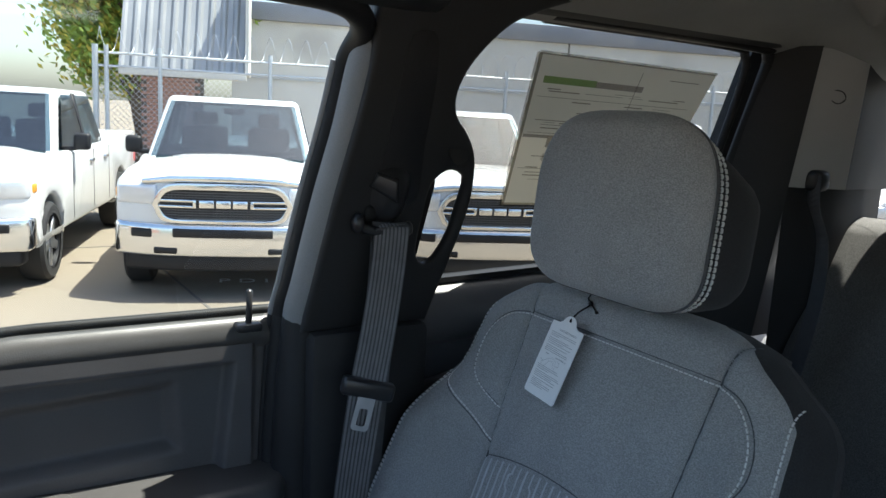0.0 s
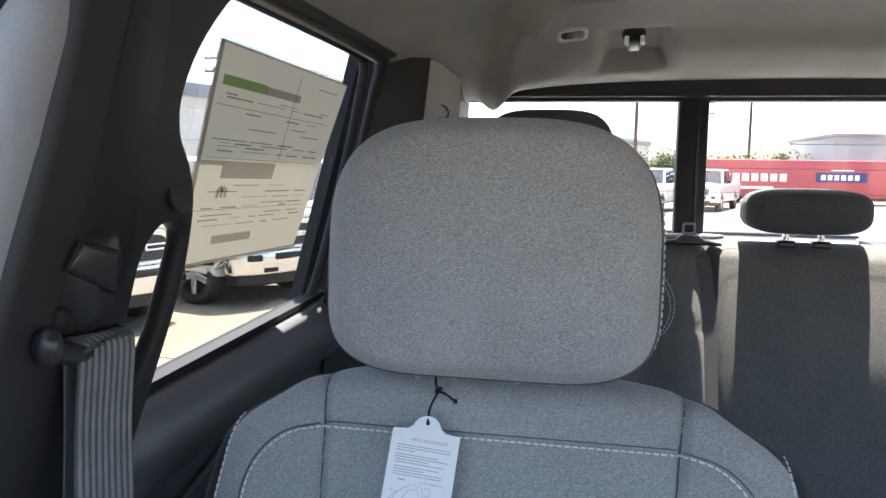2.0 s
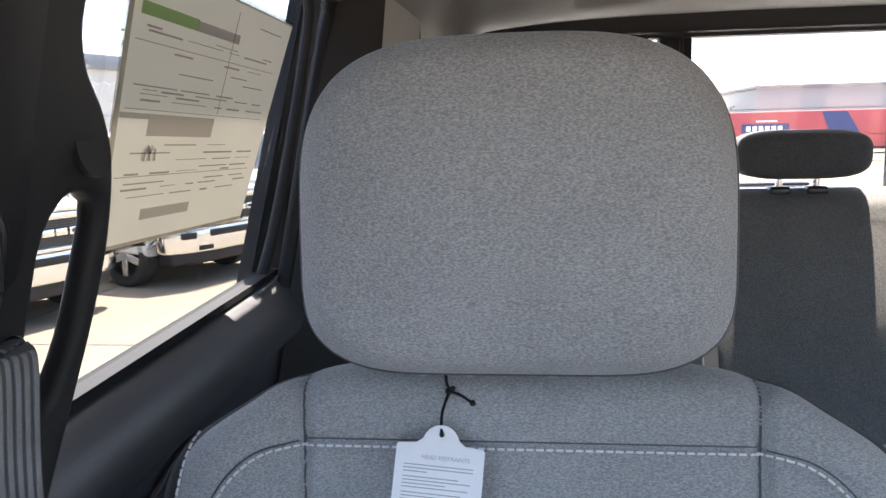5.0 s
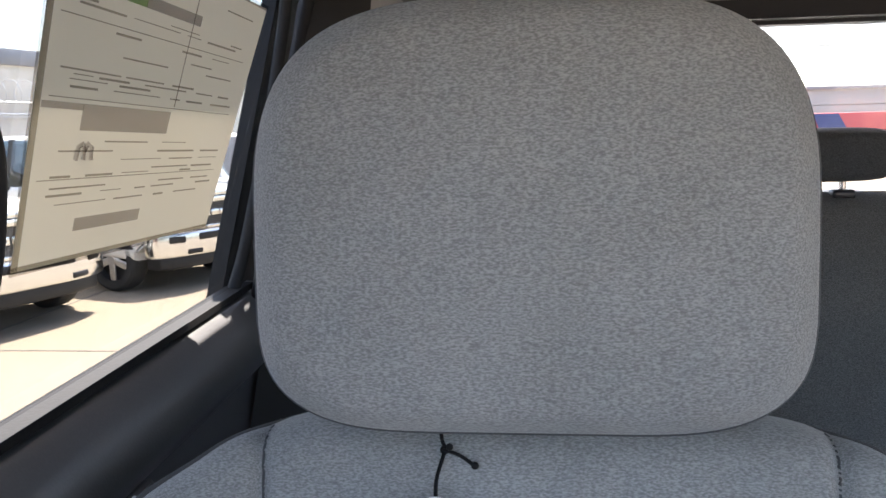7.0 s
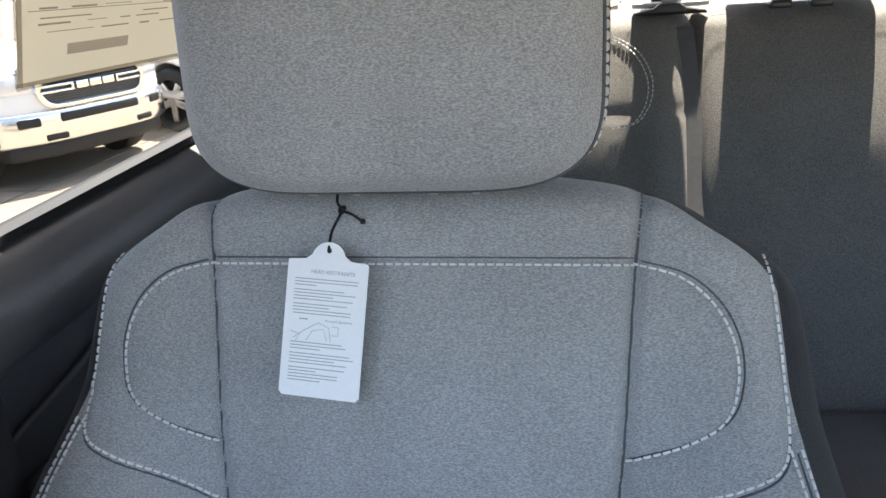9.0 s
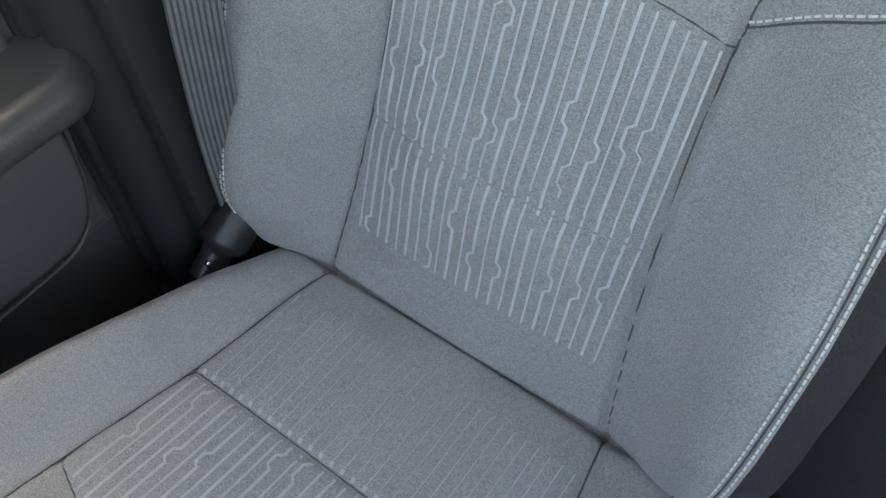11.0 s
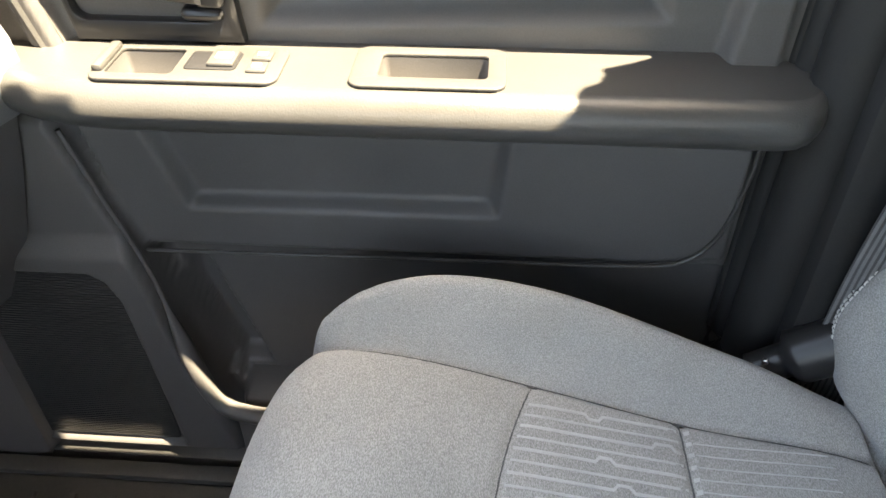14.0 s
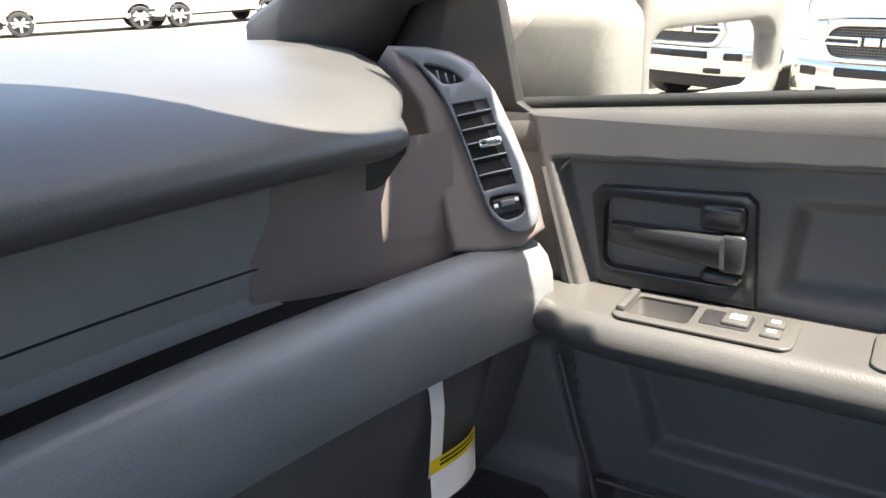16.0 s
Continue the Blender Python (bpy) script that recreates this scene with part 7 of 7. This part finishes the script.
brick_mesh.materials.append(BRICK)

fence = thing("chain_link_fence", "galvanised chain-link fence topped with razor wire", "fence", (15, -2, 0))
FM = Matrix.Translation((14.48, -1.68, 0)) @ Matrix((wd, wn2, Vector((0, 0, 1)))).transposed().to_4x4()
for k in range(9):
    bm = bmesh.new()
    a = (0.0, 0.18, 1.05, 2.92)[k] if k < 4 else 2.92 + 2.2 * (k - 3)
    tube(bm, [FM @ Vector((a, 0, 0)), FM @ Vector((a, 0, 2.75))], 0.05 if k == 0 else 0.038, 10)
    part("post", bm, GALV, fence, "round steel post", 60)
for z in (2.40, 2.62, 0.12):
    bm = bmesh.new()
    tube(bm, [FM @ Vector((0, 0, z)), FM @ Vector((14.1, 0, z))], 0.022, 8)
    part("rail", bm, GALV, fence, "", 60)
bm = bmesh.new()
for k in range(-24, 176):
    a = 0.1 * k
    for d in (1, -1):
        lo_a, hi_a = (a, a + 2.3) if d > 0 else (a + 2.3, a)
        p, q = Vector((lo_a, 0, 0.1)), Vector((hi_a, 0, 2.4))
        if min(lo_a, hi_a) < 0:
            t0 = (0 - lo_a) / (hi_a - lo_a)
            if d > 0:
                p = p.lerp(q, t0)
            else:
                q = p.lerp(q, t0)
        if (q - p).length > 0.1 and min(p.x, q.x) > -0.01:
            ribbon(bm, [FM @ p, FM @ q], (0, 1, 0.3), 0.0045, 0.0045)
mesh_part = part("wire_mesh", bm, GALV, fence, "woven wire mesh")
tagged(mesh_part, kind="stuff")
bm = bmesh.new()
pts = [FM @ Vector((0.0105 * k, 0.21 * math.cos(k * 0.21), 2.84 + 0.21 * math.sin(k * 0.21))) for k in range(1600)]
tube(bm, pts, 0.006, 4)
part("razor_coil", bm, GALV, fence, "coiled razor wire", 80)


# ---- trees ----
def tree(label, x, y, height, spread, mats, count, seed, leaf=0.12):
    rng = random.Random(seed)
    t = thing("tree", label, "tree", (x, y, 0))
    bm = bmesh.new()
    trunk = [Vector((x + 0.1 * math.sin(k), y + 0.08 * math.cos(1.7 * k), height * 0.6 * k / 6)) for k in range(7)]
    tube(bm, trunk, [0.16 * height / 5 * (1 - 0.1 * k) for k in range(7)], 10)
    tips = []
    for k in range(14):
        s = trunk[2 + k % 5]
        a = rng.uniform(0, 6.28)
        e = s + Vector((math.cos(a) * spread * rng.uniform(0.4, 0.95), math.sin(a) * spread * rng.uniform(0.4, 0.95), height * rng.uniform(0.12, 0.42)))
        mid = s.lerp(e, 0.5) + Vector((0, 0, 0.1 * height * rng.random()))
        tube(bm, smooth_line([s, mid, e], 5), [0.05 * height / 5 * (1 - 0.08 * i) for i in range(11)], 6)
        tips += [mid, e, s.lerp(e, 0.75)]
    part("trunk", bm, BARK, t, "grey-brown bark", 60)
    for mat_, n in mats:
        vs, fs = [], []
        for k in range(int(count * n)):
            c = rng.choice(tips) + Vector((rng.gauss(0, 1), rng.gauss(0, 1), rng.gauss(0, 0.8))) * spread * 0.22
            d = Vector((rng.gauss(0, 1), rng.gauss(0, 1), rng.gauss(0, 1))).normalized()
            u = d.orthogonal().normalized()
            v = d.cross(u)
            s = leaf * rng.uniform(0.6, 1.3)
            b = len(vs)
            vs += [c - u * s, c + v * s * 0.45, c + u * s, c - v * s * 0.45 + d * 0.2 * s]
            fs.append((b, b + 1, b + 2, b + 3))
        me = bpy.data.meshes.new("crown")
        me.from_pydata([tuple(v) for v in vs], [], fs)
        me.materials.append(mat_)
        settle(tagged(new("crown", me), "loose leafy crown"), t)
    return t


tree("young tree with green and yellowing leaves behind the fence", 20.5, -3.5, 6.5, 1.95, ((LEAF, 0.70), (LEAF_DRY, 0.30)), 20000, 3, 0.105)
for k, (x, y, h) in enumerate(((-3.5, -62, 2.9), (-9.5, -66, 2.6), (-12.5, -66, 2.8), (-15.0, -68, 2.5), (2.0, -64, 3.0), (-6.5, -68, 2.3))):
    tree("distant leafy tree beyond the street", x, y, h, 2.6, ((LEAF_FAR, 1.0),), 5000, 20 + k, 0.13)
for k, (x, y, h) in enumerate(((16.0, 38, 7.0), (22.0, 40, 8.0), (7.0, 42, 7.5), (27, 36, 7))):
    tree("leafy tree at the far side of the lot", x, y, h, 3.2, ((LEAF_FAR, 1.0),), 5000, 40 + k, 0.16)

# ---- behind: long red trailer, building, poles and wires ----
red = thing("trailer", "long red trailer with white and navy lettering", "trailer", (-12, -48, 0))
boxed("box_body", (-26, -50.5, 0.35), (-5.6, -48, 2.55), RED, red, "red painted side", r=0.05)
boxed("lower_rail", (-26, -48.05, 0.25), (-5.6, -47.95, 0.42), BLACKTRIM, red, "dark lower rail", r=0.02)
bm = bmesh.new()
for k in range(7):
    box(bm, (-10.3 + 0.52 * k, -47.99, 1.30), (-9.92 + 0.52 * k, -47.96, 1.75))
box(bm, (-9.6, -47.99, 0.85), (-7.4, -47.96, 1.0))
for k in range(6):
    box(bm, (-14.2 + 0.36 * k, -47.97, 1.42), (-13.95 + 0.36 * k, -47.94, 1.72))
box(bm, (-13.9, -47.99, 1.95), (-12.7, -47.96, 2.05))
part("white_lettering", bm, PAPER, red, "white lettering as plain bars")
bm = box(bmesh.new(), (-14.6, -47.99, 1.3), (-11.9, -47.965, 1.85), 0.0)
part("badge", bm, NAVY, red, "dark badge")
bm = slab(bmesh.new(), [(-19, 0.5), (-17.2, 0.5), (-16.4, 2.5), (-17.8, 2.5)], [], "y", -47.99, -47.97)
part("navy_band", bm, NAVY, red, "slanted navy band")
for x in (-7.5, -8.6, -23, -24.1):
    bm = bmesh.new()
    bmesh.ops.create_cone(bm, cap_ends=True, segments=24, radius1=0.45, radius2=0.45, depth=0.3, matrix=Matrix.Translation((x, -48.3, 0.45)) @ Matrix.Rotation(math.pi / 2, 4, "X"))
    part("wheel", bm, TYRE, red, "", 40)
far = thing("building", "low pale flat-roofed building across the street", "building", (-30, -64, 0))
boxed("block", (-48, -76, 0), (-16.5, -62, 4.6), GREYTRIM, far, "pale wall", r=0.05)
boxed("parapet", (-48.2, -76, 4.5), (-16.3, -61.8, 4.75), COPING, far, r=0.02)
for k in range(4):
    w = boxed("window", (-22 - 6 * k, -62.03, 1.2), (-19.5 - 6 * k, -61.9, 2.6), TINT, far, "dark window", r=0.0)
frontb = thing("building", "long low brick building at the front of the lot", "building", (10, 50, 0))
boxed("block", (-30, 48, 0), (60, 60, 4.0), BRICK, frontb, "faded red brick wall", r=0.02)
boxed("parapet", (-30.2, 47.8, 3.9), (60.2, 60, 4.5), WALL, frontb, "pale parapet", r=0.02)
for k in range(10):
    boxed("window", (-20 + 7 * k, 47.95, 0.9), (-17 + 7 * k, 48.02, 2.7), TINT, frontb, "dark window", r=0.0)


def pole(x, y, h):
    p = thing("utility_pole", "wooden utility pole with crossarms", "utility pole", (x, y, 0), group="utility poles")
    bm = bmesh.new()
    tube(bm, [(x, y, 0), (x, y, h)], [0.16, 0.10], 10)
    part("pole", bm, BARK, p, "", 60)
    for z in (h - 0.5, h - 1.5):
        part("crossarm", box(bmesh.new(), (x - 1.2, y - 0.06, z), (x + 1.2, y + 0.06, z + 0.12), 0.01), BARK, p, "", 40)
        for d in (-1.1, -0.5, 0.5, 1.1):
            part("insulator", box(bmesh.new(), (x + d - 0.05, y - 0.05, z + 0.12), (x + d + 0.05, y + 0.05, z + 0.28), 0.02), GREYTRIM, p, "", 40)
    return p


for x, y, h in ((30, -57, 10.5), (34, -66, 10.8), (-2, -56, 9.0), (-12, -70, 9.5), (-40, -57, 9.5), (-8.5, -75, 8.5)):
    pole(x, y, h)
wires = thing("overhead_wires", "sagging overhead wires between the poles", "wires", (0, -56, 8))
for k, (z, y) in enumerate(((8.5, -56), (8.3, -56.6), (7.0, -56), (6.8, -56.3), (9.2, -70), (5.6, -56))):
    bm = bmesh.new()
    tube(bm, [(x, y, z + 0.0006 * (x + 2) ** 2 * (1 if abs(x) < 45 else 0.9)) for x in range(-44, 40, 4)], 0.022, 5)
    part("wire", bm, RUBBER, wires, "black wire", 60)

# bricks of the wall under the canopy, laid in courses
for r in range(30):
    for k in range(6):
        a = 0.71 + 0.215 * k + (0.107 if r % 2 else 0)
        if a > 1.76:
            continue
        ob = new("brick", brick_mesh)
        ob.parent = bw
        ob.matrix_local = AM @ Matrix.Translation((a, 0.262, 0.10 + (29 - r) * 0.075))

# painted letters on the lot in front of the parked truck
mk = thing("road_marking", "worn white painted letters on the concrete lot", "marking", (7.76, -2.13, 0.0), kind="structure")
letters("lettering", "P D I", 0.26, LOTPAINT, Matrix(((-0.303, 0.953, 0, 7.76), (-0.953, -0.303, 0, -2.13), (0, 0, 1, 0.006), (0, 0, 0, 1))), mk, "worn white lettering", 0.001)

# tan building beyond the trees
TAN = material("tan_masonry", (0.42, 0.33, 0.25), 0.9, vary=0.12, scale=0.8, fine=12, bump=0.2, dist=0.01, stain=0.3)
tb = thing("building", "low tan masonry building beyond the parking rows", "building", (25, 50, 0))
part("wall", box(bmesh.new(), (0.0, 47.0, 0.0), (52.0, 58.0, 6.0), 0.05), TAN, tb, "tan masonry wall", 30)
part("roof", box(bmesh.new(), (-0.2, 46.8, 6.0), (52.2, 58.2, 6.35), 0.05), COPING, tb, "grey roof edge", 30)
for k in range(8):
    w = part("window", box(bmesh.new(), (3.0 + 6 * k, 46.93, 1.2), (5.4 + 6 * k, 47.05, 3.0), 0.02), TINT, tb, "dark window", 30)
    part("frame", box(bmesh.new(), (2.9 + 6 * k, 46.90, 1.08), (5.5 + 6 * k, 47.0, 1.2), 0.02), COPING, w, "", 30)
